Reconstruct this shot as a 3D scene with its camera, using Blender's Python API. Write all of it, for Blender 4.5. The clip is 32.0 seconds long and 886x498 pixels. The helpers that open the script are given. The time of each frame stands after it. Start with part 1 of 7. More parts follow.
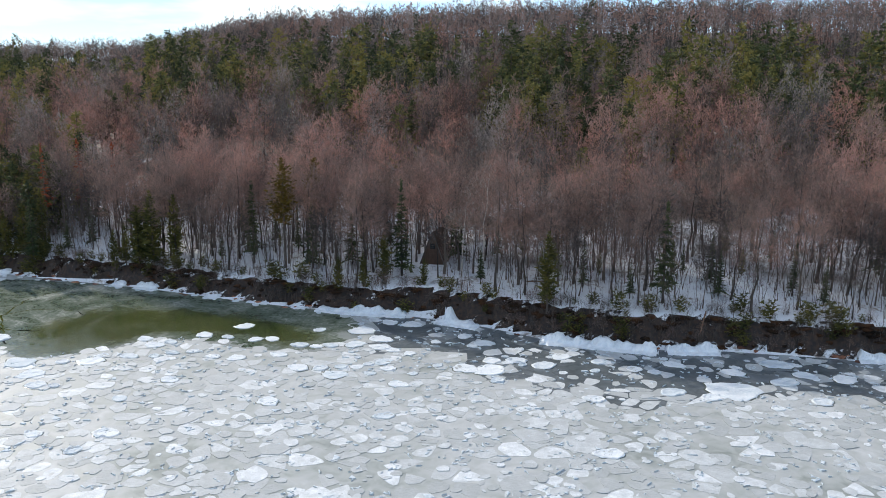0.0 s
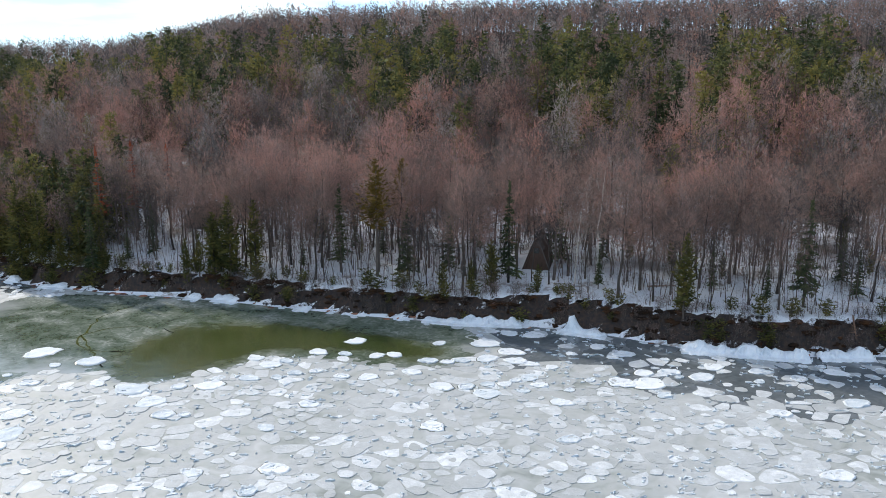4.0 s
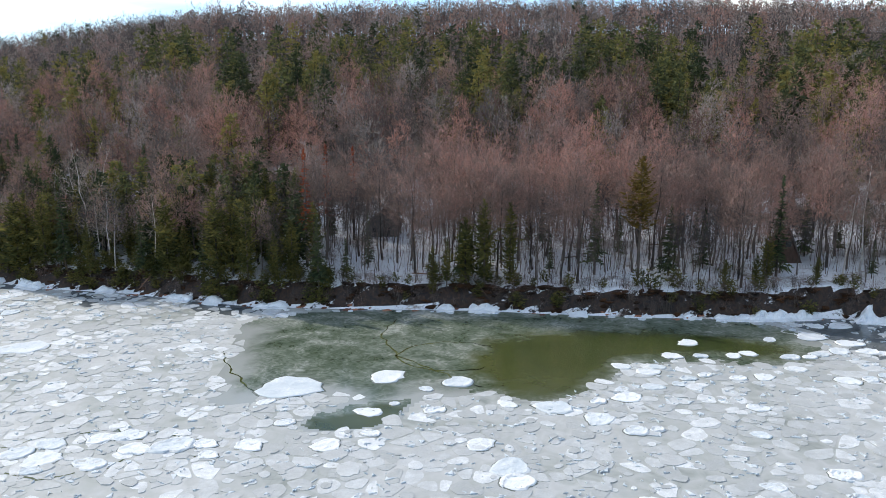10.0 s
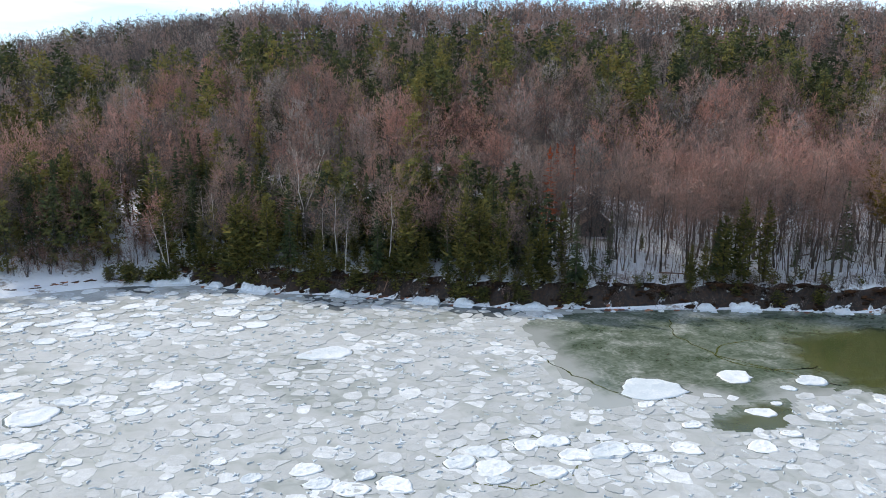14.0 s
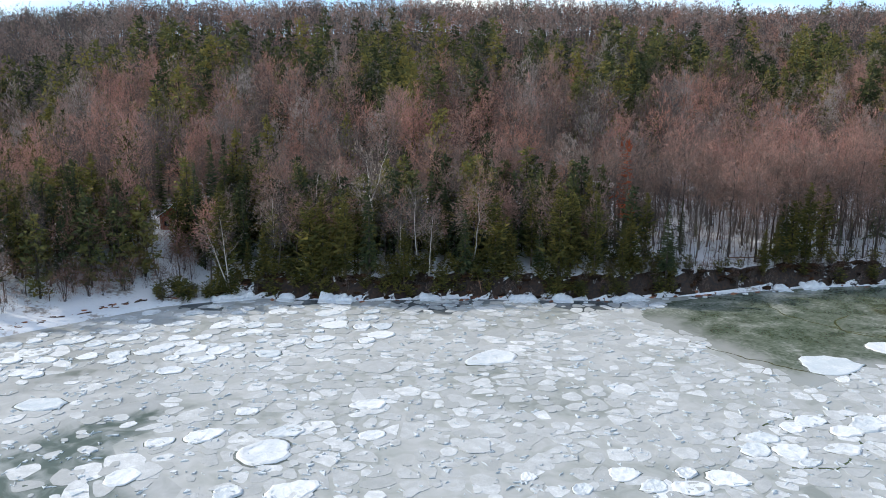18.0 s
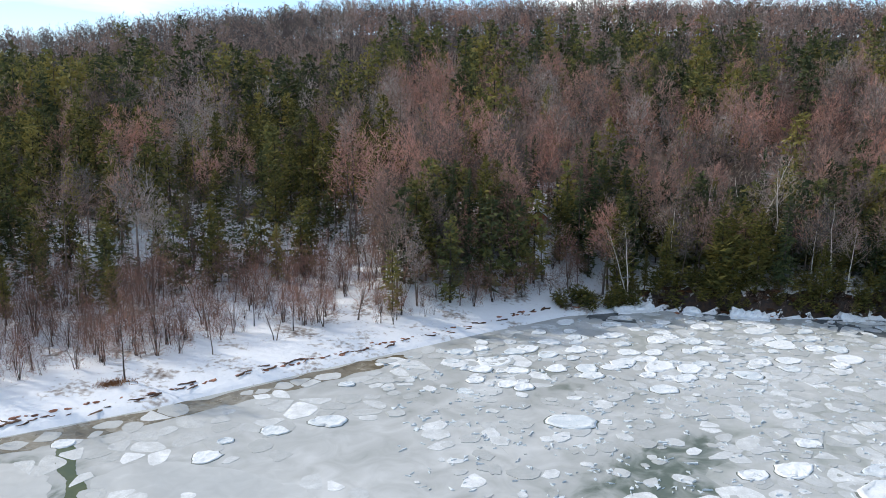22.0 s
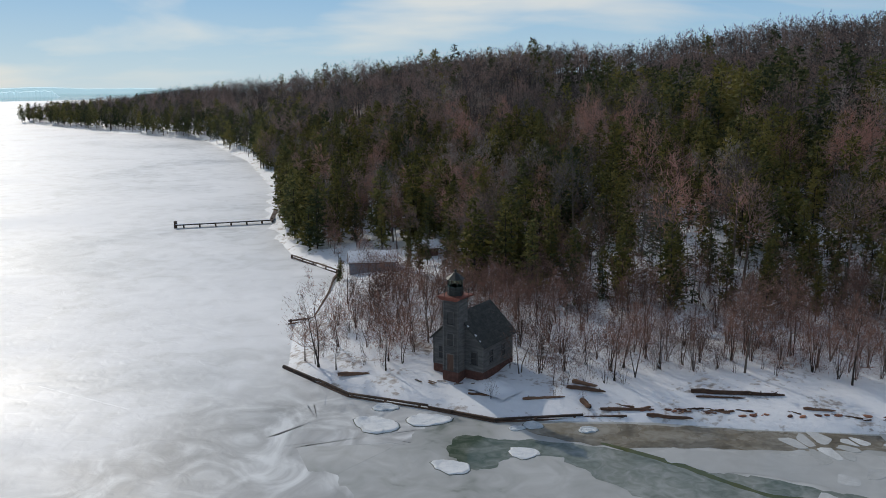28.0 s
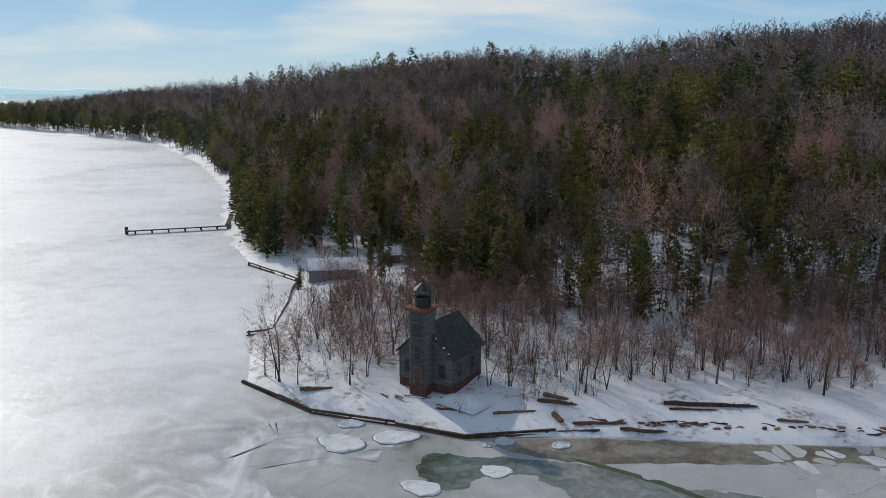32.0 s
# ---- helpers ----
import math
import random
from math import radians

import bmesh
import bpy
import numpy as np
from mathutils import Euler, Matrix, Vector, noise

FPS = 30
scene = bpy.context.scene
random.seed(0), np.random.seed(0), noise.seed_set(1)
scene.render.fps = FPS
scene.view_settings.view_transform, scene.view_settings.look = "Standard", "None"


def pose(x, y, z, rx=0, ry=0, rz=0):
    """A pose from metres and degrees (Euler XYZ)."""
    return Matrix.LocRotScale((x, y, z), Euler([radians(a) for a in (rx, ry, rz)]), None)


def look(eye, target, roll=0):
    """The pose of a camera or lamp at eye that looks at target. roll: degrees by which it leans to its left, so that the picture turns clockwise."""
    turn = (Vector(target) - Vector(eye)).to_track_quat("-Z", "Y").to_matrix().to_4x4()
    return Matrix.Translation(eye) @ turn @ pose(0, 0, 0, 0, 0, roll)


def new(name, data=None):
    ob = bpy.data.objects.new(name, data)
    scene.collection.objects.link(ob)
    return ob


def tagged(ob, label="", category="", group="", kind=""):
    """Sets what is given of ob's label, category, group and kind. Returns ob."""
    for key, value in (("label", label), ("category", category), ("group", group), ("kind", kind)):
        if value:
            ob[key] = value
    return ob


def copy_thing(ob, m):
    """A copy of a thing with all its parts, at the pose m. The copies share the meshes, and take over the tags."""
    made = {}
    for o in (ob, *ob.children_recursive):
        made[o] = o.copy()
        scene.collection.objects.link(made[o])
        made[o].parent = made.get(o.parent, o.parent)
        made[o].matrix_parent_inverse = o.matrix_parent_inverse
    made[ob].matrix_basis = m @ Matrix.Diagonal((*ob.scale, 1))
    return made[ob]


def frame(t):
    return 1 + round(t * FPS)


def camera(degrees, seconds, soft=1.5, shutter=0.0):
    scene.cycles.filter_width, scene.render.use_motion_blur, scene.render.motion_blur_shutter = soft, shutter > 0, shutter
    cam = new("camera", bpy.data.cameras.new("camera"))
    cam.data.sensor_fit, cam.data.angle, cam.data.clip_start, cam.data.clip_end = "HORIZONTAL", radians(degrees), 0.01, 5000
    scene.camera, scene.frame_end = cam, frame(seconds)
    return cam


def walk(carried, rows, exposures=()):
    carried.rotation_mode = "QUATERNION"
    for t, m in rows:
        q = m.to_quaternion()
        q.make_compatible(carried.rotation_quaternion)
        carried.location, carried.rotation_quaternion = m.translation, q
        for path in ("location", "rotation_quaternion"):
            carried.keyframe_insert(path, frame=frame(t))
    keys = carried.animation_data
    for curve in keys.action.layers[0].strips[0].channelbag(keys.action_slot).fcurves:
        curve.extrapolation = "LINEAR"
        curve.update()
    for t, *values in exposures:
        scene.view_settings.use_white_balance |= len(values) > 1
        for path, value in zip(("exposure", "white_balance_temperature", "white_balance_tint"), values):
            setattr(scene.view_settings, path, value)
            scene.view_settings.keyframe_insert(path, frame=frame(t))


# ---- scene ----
cam = camera(56.07, 32.0, soft=0.9)
PATH = [
    (0, (90.424, -0.436, 43.035), (89.945, 1.458, 42.605), 0.20),
    (0.5, (89.022, 1.022, 43.081), (88.546, 2.916, 42.651), 0.20),
    (1, (87.124, 2.249, 43.116), (86.646, 4.143, 42.685), 0.10),
    (1.5, (84.096, 3.146, 42.801), (83.619, 5.041, 42.373), 0.10),
    (2, (80.248, 3.525, 42.310), (79.773, 5.421, 41.886), 0.20),
    (2.5, (76.065, 3.314, 42.233), (75.597, 5.212, 41.809), 0.20),
    (4.5, (56.736, 2.199, 41.841), (56.405, 4.124, 41.410), -0.10),
    (5, (50.806, 1.652, 41.695), (50.517, 3.584, 41.265), -0.00),
    (5.5, (44.626, 1.172, 41.578), (44.383, 3.110, 41.149), -0.00),
    (6, (38.237, 0.545, 41.566), (38.042, 2.489, 41.137), 0.10),
    (6.5, (31.903, 0.233, 41.387), (31.752, 2.180, 40.958), 0.10),
    (7, (25.545, -0.158, 41.375), (25.435, 1.792, 40.946), 0.10),
    (7.5, (18.964, -0.296, 41.320), (18.891, 1.656, 40.892), 0.10),
    (8, (12.377, -0.170, 41.179), (12.341, 1.784, 40.751), 0.20),
    (8.5, (5.886, 0.130, 41.087), (5.878, 2.084, 40.660), 0.10),
    (9, (-0.409, 0.535, 40.952), (-0.404, 2.489, 40.527), 0.00),
    (9.5, (-6.592, 0.854, 40.762), (-6.582, 2.809, 40.338), 0.10),
    (10, (-12.919, 1.207, 40.658), (-12.904, 3.162, 40.236), 0.00),
    (10.5, (-19.145, 1.819, 40.370), (-19.128, 3.774, 39.951), -0.00),
    (11, (-25.446, 2.174, 40.224), (-25.426, 4.130, 39.806), -0.10),
    (11.5, (-32.043, 2.410, 40.385), (-32.017, 4.366, 39.966), -0.10),
    (12, (-38.693, 2.636, 40.466), (-38.661, 4.591, 40.046), -0.10),
    (12.5, (-45.385, 2.908, 40.575), (-45.346, 4.863, 40.153), -0.10),
    (13, (-52.219, 3.404, 40.402), (-52.161, 5.359, 39.981), 0.00),
    (13.5, (-58.898, 4.396, 40.089), (-58.801, 6.349, 39.670), 0.10),
    (14, (-65.411, 5.060, 39.872), (-65.284, 7.012, 39.454), 0.20),
    (14.5, (-71.638, 6.175, 39.520), (-71.488, 8.125, 39.104), 0.30),
    (16.5, (-95.858, 11.486, 38.775), (-95.457, 13.400, 38.360), 0.10),
    (17, (-101.856, 13.232, 38.677), (-101.391, 15.133, 38.263), 0.10),
    (17.5, (-107.675, 15.181, 38.681), (-107.152, 17.066, 38.266), 0.10),
    (18, (-113.470, 17.389, 38.609), (-112.892, 19.258, 38.194), 0.10),
    (18.5, (-119.371, 19.681, 38.571), (-118.745, 21.535, 38.157), 0.20),
    (19, (-125.116, 22.107, 38.549), (-124.447, 23.946, 38.134), 0.20),
    (19.5, (-130.811, 24.588, 38.525), (-130.130, 26.422, 38.111), 0.20),
    (20, (-136.316, 27.000, 38.407), (-135.634, 28.835, 37.994), 0.20),
    (20.5, (-142.235, 29.198, 38.448), (-141.561, 31.035, 38.034), 0.30),
    (21, (-148.538, 31.108, 38.962), (-147.937, 32.969, 38.544), 0.30),
    (21.5, (-154.734, 34.601, 38.409), (-154.245, 36.495, 37.994), 0.40),
    (22, (-160.712, 36.297, 38.186), (-160.380, 38.226, 37.772), 0.50),
    (22.5, (-166.719, 37.561, 37.811), (-166.541, 39.510, 37.399), 0.40),
    (23, (-172.836, 37.787, 37.633), (-172.823, 39.744, 37.222), 0.40),
    (23.5, (-178.851, 37.602, 37.231), (-179.007, 39.554, 36.825), 0.30),
    (24, (-183.040, 37.119, 36.473), (-183.385, 39.049, 36.080), 0.00),
    (24.5, (-187.378, 36.273, 36.309), (-187.895, 38.165, 35.917), -0.20),
    (25, (-191.589, 34.734, 36.379), (-192.266, 36.575, 35.989), -0.20),
    (25.5, (-195.825, 32.952, 36.353), (-196.636, 34.739, 35.965), -0.20),
    (26, (-199.160, 31.447, 36.312), (-199.993, 33.225, 35.928), -0.10),
    (26.5, (-201.787, 30.189, 36.341), (-202.616, 31.968, 35.958), -0.10),
    (28.5, (-206.523, 29.229, 36.648), (-207.262, 31.047, 36.263), -0.10),
    (29, (-207.059, 29.530, 36.630), (-207.762, 31.363, 36.248), -0.00),
    (29.5, (-207.396, 29.958, 36.620), (-208.064, 31.805, 36.240), 0.00),
    (30, (-207.722, 30.342, 36.727), (-208.356, 32.200, 36.346), 0.10),
    (30.5, (-208.034, 30.679, 36.672), (-208.646, 32.545, 36.295), 0.20),
    (31, (-208.087, 31.147, 36.773), (-208.691, 33.015, 36.393), 0.20),
    (31.5, (-208.269, 31.484, 36.663), (-208.890, 33.347, 36.286), 0.20),
    (32, (-208.419, 31.939, 36.703), (-209.092, 33.784, 36.325), 0.30),
]
walk(cam, [(t, look(eye, target, roll)) for t, eye, target, roll in PATH],
     exposures=[(0.0, 0.05), (5.0, 0.19), (21.5, 0.14), (23.0, 0.06), (24.0, 0.0), (26.0, -1.02), (32.0, -0.92)])
from mathutils.geometry import tessellate_polygon

# ---- world, sun ----
SUN_AZ, SUN_EL = 56.0, 32.0   # degrees to the left of +y, and above the horizon
to_sun = Vector((-math.sin(radians(SUN_AZ)) * math.cos(radians(SUN_EL)), math.cos(radians(SUN_AZ)) * math.cos(radians(SUN_EL)), math.sin(radians(SUN_EL))))
world = bpy.data.worlds.new("winter_sky")
scene.world = world
world.use_nodes = True
wn, wl = world.node_tree.nodes, world.node_tree.links
wn.clear()
sky = wn.new("ShaderNodeTexSky")
sky.sky_type, sky.sun_disc = "NISHITA", False
sky.sun_elevation, sky.sun_rotation = radians(SUN_EL), radians(-SUN_AZ)
sky.altitude, sky.air_density, sky.dust_density, sky.ozone_density = 200, 1.0, 0.3, 2.0
tc = wn.new("ShaderNodeTexCoord")
mp = wn.new("ShaderNodeMapping")
mp.inputs["Scale"].default_value = (1.0, 1.0, 4.0)
nz = wn.new("ShaderNodeTexNoise")
nz.inputs["Scale"].default_value, nz.inputs["Detail"].default_value, nz.inputs["Distortion"].default_value = 2.2, 6.0, 0.4
rp = wn.new("ShaderNodeValToRGB")
rp.color_ramp.elements[0].position, rp.color_ramp.elements[1].position = 0.47, 0.62
mx = wn.new("ShaderNodeMix")
mx.data_type = "RGBA"
cloud = wn.new("ShaderNodeMixRGB")
cloud.blend_type, cloud.inputs[0].default_value = "MIX", 0.75
cloud.inputs[2].default_value = (12.5, 12.8, 12.8, 1)
bg = wn.new("ShaderNodeBackground")
bg.inputs["Strength"].default_value = 0.12
wo = wn.new("ShaderNodeOutputWorld")
wl.new(tc.outputs["Generated"], mp.inputs["Vector"])
wl.new(mp.outputs["Vector"], nz.inputs["Vector"])
wl.new(nz.outputs["Fac"], rp.inputs["Fac"])
wl.new(sky.outputs["Color"], cloud.inputs[1])
wl.new(rp.outputs["Color"], mx.inputs["Factor"])
veil = wn.new("ShaderNodeMixRGB")
veil.inputs[0].default_value = 0.82
szp, sgr = wn.new("ShaderNodeSeparateXYZ"), wn.new("ShaderNodeValToRGB")
sgr.color_ramp.elements[0].position, sgr.color_ramp.elements[0].color = 0.0, (7.8, 10.8, 12.8, 1)
sgr.color_ramp.elements[1].position, sgr.color_ramp.elements[1].color = 0.5, (1.0, 2.0, 4.0, 1)
e = sgr.color_ramp.elements.new(0.12)
e.color = (3.9, 7.6, 12.0, 1)
wl.new(tc.outputs["Generated"], szp.inputs["Vector"])
wl.new(szp.outputs["Z"], sgr.inputs["Fac"])
wl.new(sgr.outputs["Color"], veil.inputs[2])
wl.new(sky.outputs["Color"], veil.inputs[1])
wl.new(veil.outputs["Color"], mx.inputs["A"])
wl.new(cloud.outputs["Color"], mx.inputs["B"])
wl.new(mx.outputs["Result"], bg.inputs["Color"])
wl.new(bg.outputs["Background"], wo.inputs["Surface"])

sun_data = bpy.data.lights.new("sun", "SUN")
sun_data.energy, sun_data.angle, sun_data.color = 3.6, radians(0.6), (1.0, 0.93, 0.83)
sun = new("sun", sun_data)
sun.matrix_world = look(to_sun * 500, (0, 0, 0))

# ---- materials ----
def mat(name, stops, scale=1.0, detail=5.0, rough=0.7, rough2=None, bump=0.0, bump_scale=None, metal=0.0, rand=0.0, island=0.0,
        stretch=(1, 1, 1), coords="Object", spec=0.5, thin=0.0, tone=0.0):
    """A node material: colours from two scales of noise, with variation by object or by loose piece, and a fine relief."""
    m = bpy.data.materials.new(name)
    m.use_nodes = True
    n, l = m.node_tree.nodes, m.node_tree.links
    b = n["Principled BSDF"]
    if coords == "World":
        v = n.new("ShaderNodeNewGeometry").outputs["Position"]
    else:
        v = n.new("ShaderNodeTexCoord").outputs["Object"]
    mpn = n.new("ShaderNodeMapping")
    mpn.inputs["Scale"].default_value = stretch
    l.new(v, mpn.inputs["Vector"])
    n1, n2 = n.new("ShaderNodeTexNoise"), n.new("ShaderNodeTexNoise")
    for k, s in ((n1, scale), (n2, scale * 9.0)):
        k.inputs["Scale"].default_value, k.inputs["Detail"].default_value = s, detail
        l.new(mpn.outputs["Vector"], k.inputs["Vector"])
    fac = n.new("ShaderNodeMath")
    fac.operation = "MULTIPLY_ADD"
    fac.inputs[1].default_value = 0.4
    l.new(n2.outputs["Fac"], fac.inputs[0])
    h = n.new("ShaderNodeMath")
    h.operation = "MULTIPLY"
    h.inputs[1].default_value = 0.6
    l.new(n1.outputs["Fac"], h.inputs[0])
    l.new(h.outputs[0], fac.inputs[2])
    out = fac.outputs[0]
    for amount, node, socket in ((rand, "ShaderNodeObjectInfo", "Random"), (island, "ShaderNodeNewGeometry", "Random Per Island"), (tone, "ShaderNodeAttribute", "Fac")):
        if amount:
            o = n.new(node)
            if node == "ShaderNodeAttribute":
                o.attribute_name = "tone"   # one value for each tree of a wood
            s1, s2 = n.new("ShaderNodeMath"), n.new("ShaderNodeMath")
            s1.operation, s2.operation = "SUBTRACT", "MULTIPLY_ADD"
            s1.inputs[1].default_value, s2.inputs[1].default_value = 0.5, amount
            l.new(o.outputs[socket], s1.inputs[0])
            l.new(s1.outputs[0], s2.inputs[0])
            l.new(out, s2.inputs[2])
            out = s2.outputs[0]
    r = n.new("ShaderNodeValToRGB")
    el = r.color_ramp.elements
    while len(el) < len(stops):
        el.new(0.5)
    for e, (p, c) in zip(el, stops):
        e.position, e.color = p, (*c, 1)
    l.new(out, r.inputs["Fac"])
    l.new(r.outputs["Color"], b.inputs["Base Color"])
    b.inputs["Metallic"].default_value, b.inputs["Specular IOR Level"].default_value = metal, spec
    if rough2 is None:
        b.inputs["Roughness"].default_value = rough
    else:
        mr = n.new("ShaderNodeMapRange")
        mr.inputs["From Min"].default_value, mr.inputs["From Max"].default_value = 0.35, 0.65
        mr.inputs["To Min"].default_value, mr.inputs["To Max"].default_value = rough, rough2
        l.new(n1.outputs["Fac"], mr.inputs["Value"])
        l.new(mr.outputs["Result"], b.inputs["Roughness"])
    if bump:
        nb, bp = n.new("ShaderNodeTexNoise"), n.new("ShaderNodeBump")
        nb.inputs["Scale"].default_value, nb.inputs["Detail"].default_value = bump_scale or scale * 4, 6.0
        l.new(mpn.outputs["Vector"], nb.inputs["Vector"])
        bp.inputs["Distance"].default_value, bp.inputs["Strength"].default_value = bump, 1.0
        l.new(nb.outputs["Fac"], bp.inputs["Height"])
        l.new(bp.outputs["Normal"], b.inputs["Normal"])
    if thin:
        # thin growth lets some of the light from behind through
        tr, ms = n.new("ShaderNodeBsdfTranslucent"), n.new("ShaderNodeMixShader")
        ms.inputs["Fac"].default_value = thin
        l.new(r.outputs["Color"], tr.inputs["Color"])
        l.new(b.outputs["BSDF"], ms.inputs[1])
        l.new(tr.outputs["BSDF"], ms.inputs[2])
        l.new(ms.outputs["Shader"], n["Material Output"].inputs["Surface"])
    return m


M_BARK = mat("grey_bark", [(0.3, (0.04, 0.034, 0.03)), (0.7, (0.14, 0.115, 0.098))], 1.2, rough=0.95, bump=0.02, stretch=(3, 3, 0.6), rand=0.5, spec=0.2)
M_BIRCH = mat("birch_bark", [(0.34, (0.16, 0.13, 0.11)), (0.44, (0.55, 0.51, 0.46)), (0.7, (0.7, 0.67, 0.62))], 1.5, rough=0.8, bump=0.01, stretch=(1, 1, 3))
M_TWIG = mat("reddish_twigs", [(0.36, (0.12, 0.095, 0.085)), (0.48, (0.24, 0.172, 0.148)), (0.56, (0.36, 0.225, 0.185)), (0.66, (0.48, 0.26, 0.205))], 0.03, rough=0.85, island=0.2, coords="World", detail=2, thin=0.2, spec=0.2)
M_TWIG_WOOD = mat("brown_wood_twigs", [(0.36, (0.12, 0.095, 0.085)), (0.48, (0.24, 0.175, 0.152)), (0.56, (0.34, 0.225, 0.19)), (0.66, (0.46, 0.26, 0.21))], 0.03, rough=0.85, island=0.15, coords="World", detail=2, thin=0.2, spec=0.2, tone=0.4)
M_TWIG_GREY = mat("grey_twigs", [(0.36, (0.085, 0.076, 0.073)), (0.48, (0.165, 0.14, 0.13)), (0.56, (0.24, 0.185, 0.17)), (0.66, (0.34, 0.23, 0.2))], 0.025, rough=0.85, island=0.2, coords="World", tone=0.45, detail=2, thin=0.2, spec=0.2)
M_TWIG_RED = mat("red_maple_twigs", [(0.36, (0.13, 0.078, 0.065)), (0.5, (0.3, 0.172, 0.14)), (0.64, (0.48, 0.25, 0.195))], 0.05, rough=0.85, island=0.25, coords="World", tone=0.35, detail=2, thin=0.2, spec=0.2)
M_TWIG_ASH = mat("ash_grey_twigs", [(0.36, (0.12, 0.11, 0.104)), (0.5, (0.23, 0.198, 0.182)), (0.64, (0.38, 0.325, 0.29))], 0.05, rough=0.85, island=0.25, coords="World", tone=0.4, detail=2, thin=0.2, spec=0.2)
M_TWIG_PALE = mat("pale_birch_twigs", [(0.25, (0.2, 0.15, 0.125)), (0.75, (0.5, 0.43, 0.37))], 0.05, rough=0.85, island=0.4, coords="World", detail=2, thin=0.2, spec=0.2)
M_SPRUCE = mat("spruce_needles", [(0.3, (0.026, 0.041, 0.023)), (0.5, (0.066, 0.089, 0.041)), (0.7, (0.132, 0.146, 0.058))], 0.25, rough=0.8, island=0.35, coords="World", spec=0.2, thin=0.28)
M_CEDAR = mat("cedar_foliage", [(0.3, (0.041, 0.049, 0.017)), (0.5, (0.107, 0.107, 0.032)), (0.7, (0.220, 0.183, 0.049))], 0.25, rough=0.8, island=0.35, coords="World", spec=0.2, thin=0.28)
M_HEMLOCK = mat("hemlock_needles", [(0.34, (0.040, 0.054, 0.026)), (0.48, (0.094, 0.106, 0.041)), (0.56, (0.147, 0.147, 0.050)), (0.68, (0.236, 0.201, 0.059))], 0.05, rough=0.8, island=0.22, coords="World", tone=0.35, spec=0.2, thin=0.26)
M_BRUSH = mat("red_brown_brush", [(0.36, (0.09, 0.062, 0.052)), (0.5, (0.24, 0.145, 0.115)), (0.64, (0.42, 0.24, 0.185))], 0.12, rough=0.9, island=0.3, coords="World", detail=2, thin=0.1, spec=0.2)
M_RUST = mat("rusty_dead_needles", [(0.25, (0.16, 0.045, 0.02)), (0.75, (0.4, 0.1, 0.045))], 0.3, rough=0.85, island=0.4, coords="World", spec=0.2, thin=0.2)

# ---- the land: coast line, heights ----
COAST = np.array([(900, 190), (400, 158), (250, 145), (160, 134), (125.2, 129.5), (103.8, 128.7), (91.6, 126.3), (74.7, 127.3), (64.7, 131), (51.8, 133.7), (39.8, 132.8),
                  (21, 134.5), (6.3, 136.6), (-7.5, 138.8), (-27.4, 139.9), (-44.4, 141.2), (-56.4, 145), (-71.5, 150.7), (-87.6, 153.9), (-104, 160.9),
                  (-119.2, 159.6), (-135.4, 152.2), (-158.9, 140.5), (-177.7, 130.6), (-194.2, 124.1), (-207.1, 120), (-218.9, 117.4), (-234.7, 111.4),
                  (-243.1, 112.2), (-253.5, 112.1), (-266.3, 117.7), (-277, 135.6), (-285.6, 163.3), (-287.5, 169), (-304.8, 178.8), (-322.9, 197.9),
                  (-345.4, 226.5), (-383.8, 284.6), (-453.5, 366.7), (-579.6, 491.2), (-732.3, 558.2), (-952.6, 654.4), (-965.5, 680.3), (-892.9, 818.5), (-732.2, 1162.5),
                  (-529.9, 1846.4), (997.2, 2041.4)], float)


def inland(x, y):
    """Metres from the coast line, positive on land."""
    x, y = np.asarray(x, float), np.asarray(y, float)
    a, b = COAST, np.roll(COAST, -1, axis=0)
    best, inside = np.full(x.shape, 1e9), np.zeros(x.shape, bool)
    for (ax, ay), (bx, by) in zip(a, b):
        dx, dy = bx - ax, by - ay
        s = np.clip(((x - ax) * dx + (y - ay) * dy) / (dx * dx + dy * dy), 0, 1)
        best = np.minimum(best, np.hypot(x - ax - s * dx, y - ay - s * dy))
        cross = (ay > y) != (by > y)
        if dy:
            inside ^= cross & (x < dx * (y - ay) / dy + ax)
    return np.where(inside, best, -best)


def smooth(a, b, v):
    s = np.clip((v - a) / (b - a), 0, 1)
    return s * s * (3 - 2 * s)


def ripple(x, y, size, seed):
    """Soft bumps of about that size, between -1 and 1."""
    r = np.random.RandomState(seed)
    out = 0
    for _ in range(7):
        k, p = r.uniform(0.6, 1.6) * 2 * np.pi / size, r.uniform(0, 6.28)
        c = r.uniform(0, 6.28)
        out = out + np.sin(k * (x * np.cos(c) + y * np.sin(c)) + p)
    return out / 4


BLUFF = ([-40, -3, 0, 1.2, 2.0, 3.2, 6, 40, 75, 100, 200, 225, 310, 500, 1200], [-6, -1.6, -0.1, 0.5, 1.9, 3.4, 3.9, 9, 18, 21, 36, 43, 56, 64, 66])
BEACH = ([-40, -3, 0, 1, 4, 8, 25, 45, 75, 130, 220, 310, 420, 1200], [-6, -1.4, -0.1, 0.4, 0.9, 1.4, 2.2, 3.6, 11, 16, 28, 52, 62, 64])
MIDDLE = ([-40, -3, 0, 1, 8, 11, 20, 40, 75, 100, 200, 225, 310, 500, 1200], [-6, -1.4, -0.1, 0.4, 1.4, 2.2, 7.4, 10, 17, 20, 34, 41, 55, 62, 64])
WEST = ([-40, -3, 0, 1.5, 10, 60, 130, 250, 400, 1200], [-6, -1.4, -0.1, 0.8, 2.5, 16, 34, 43, 48, 50])


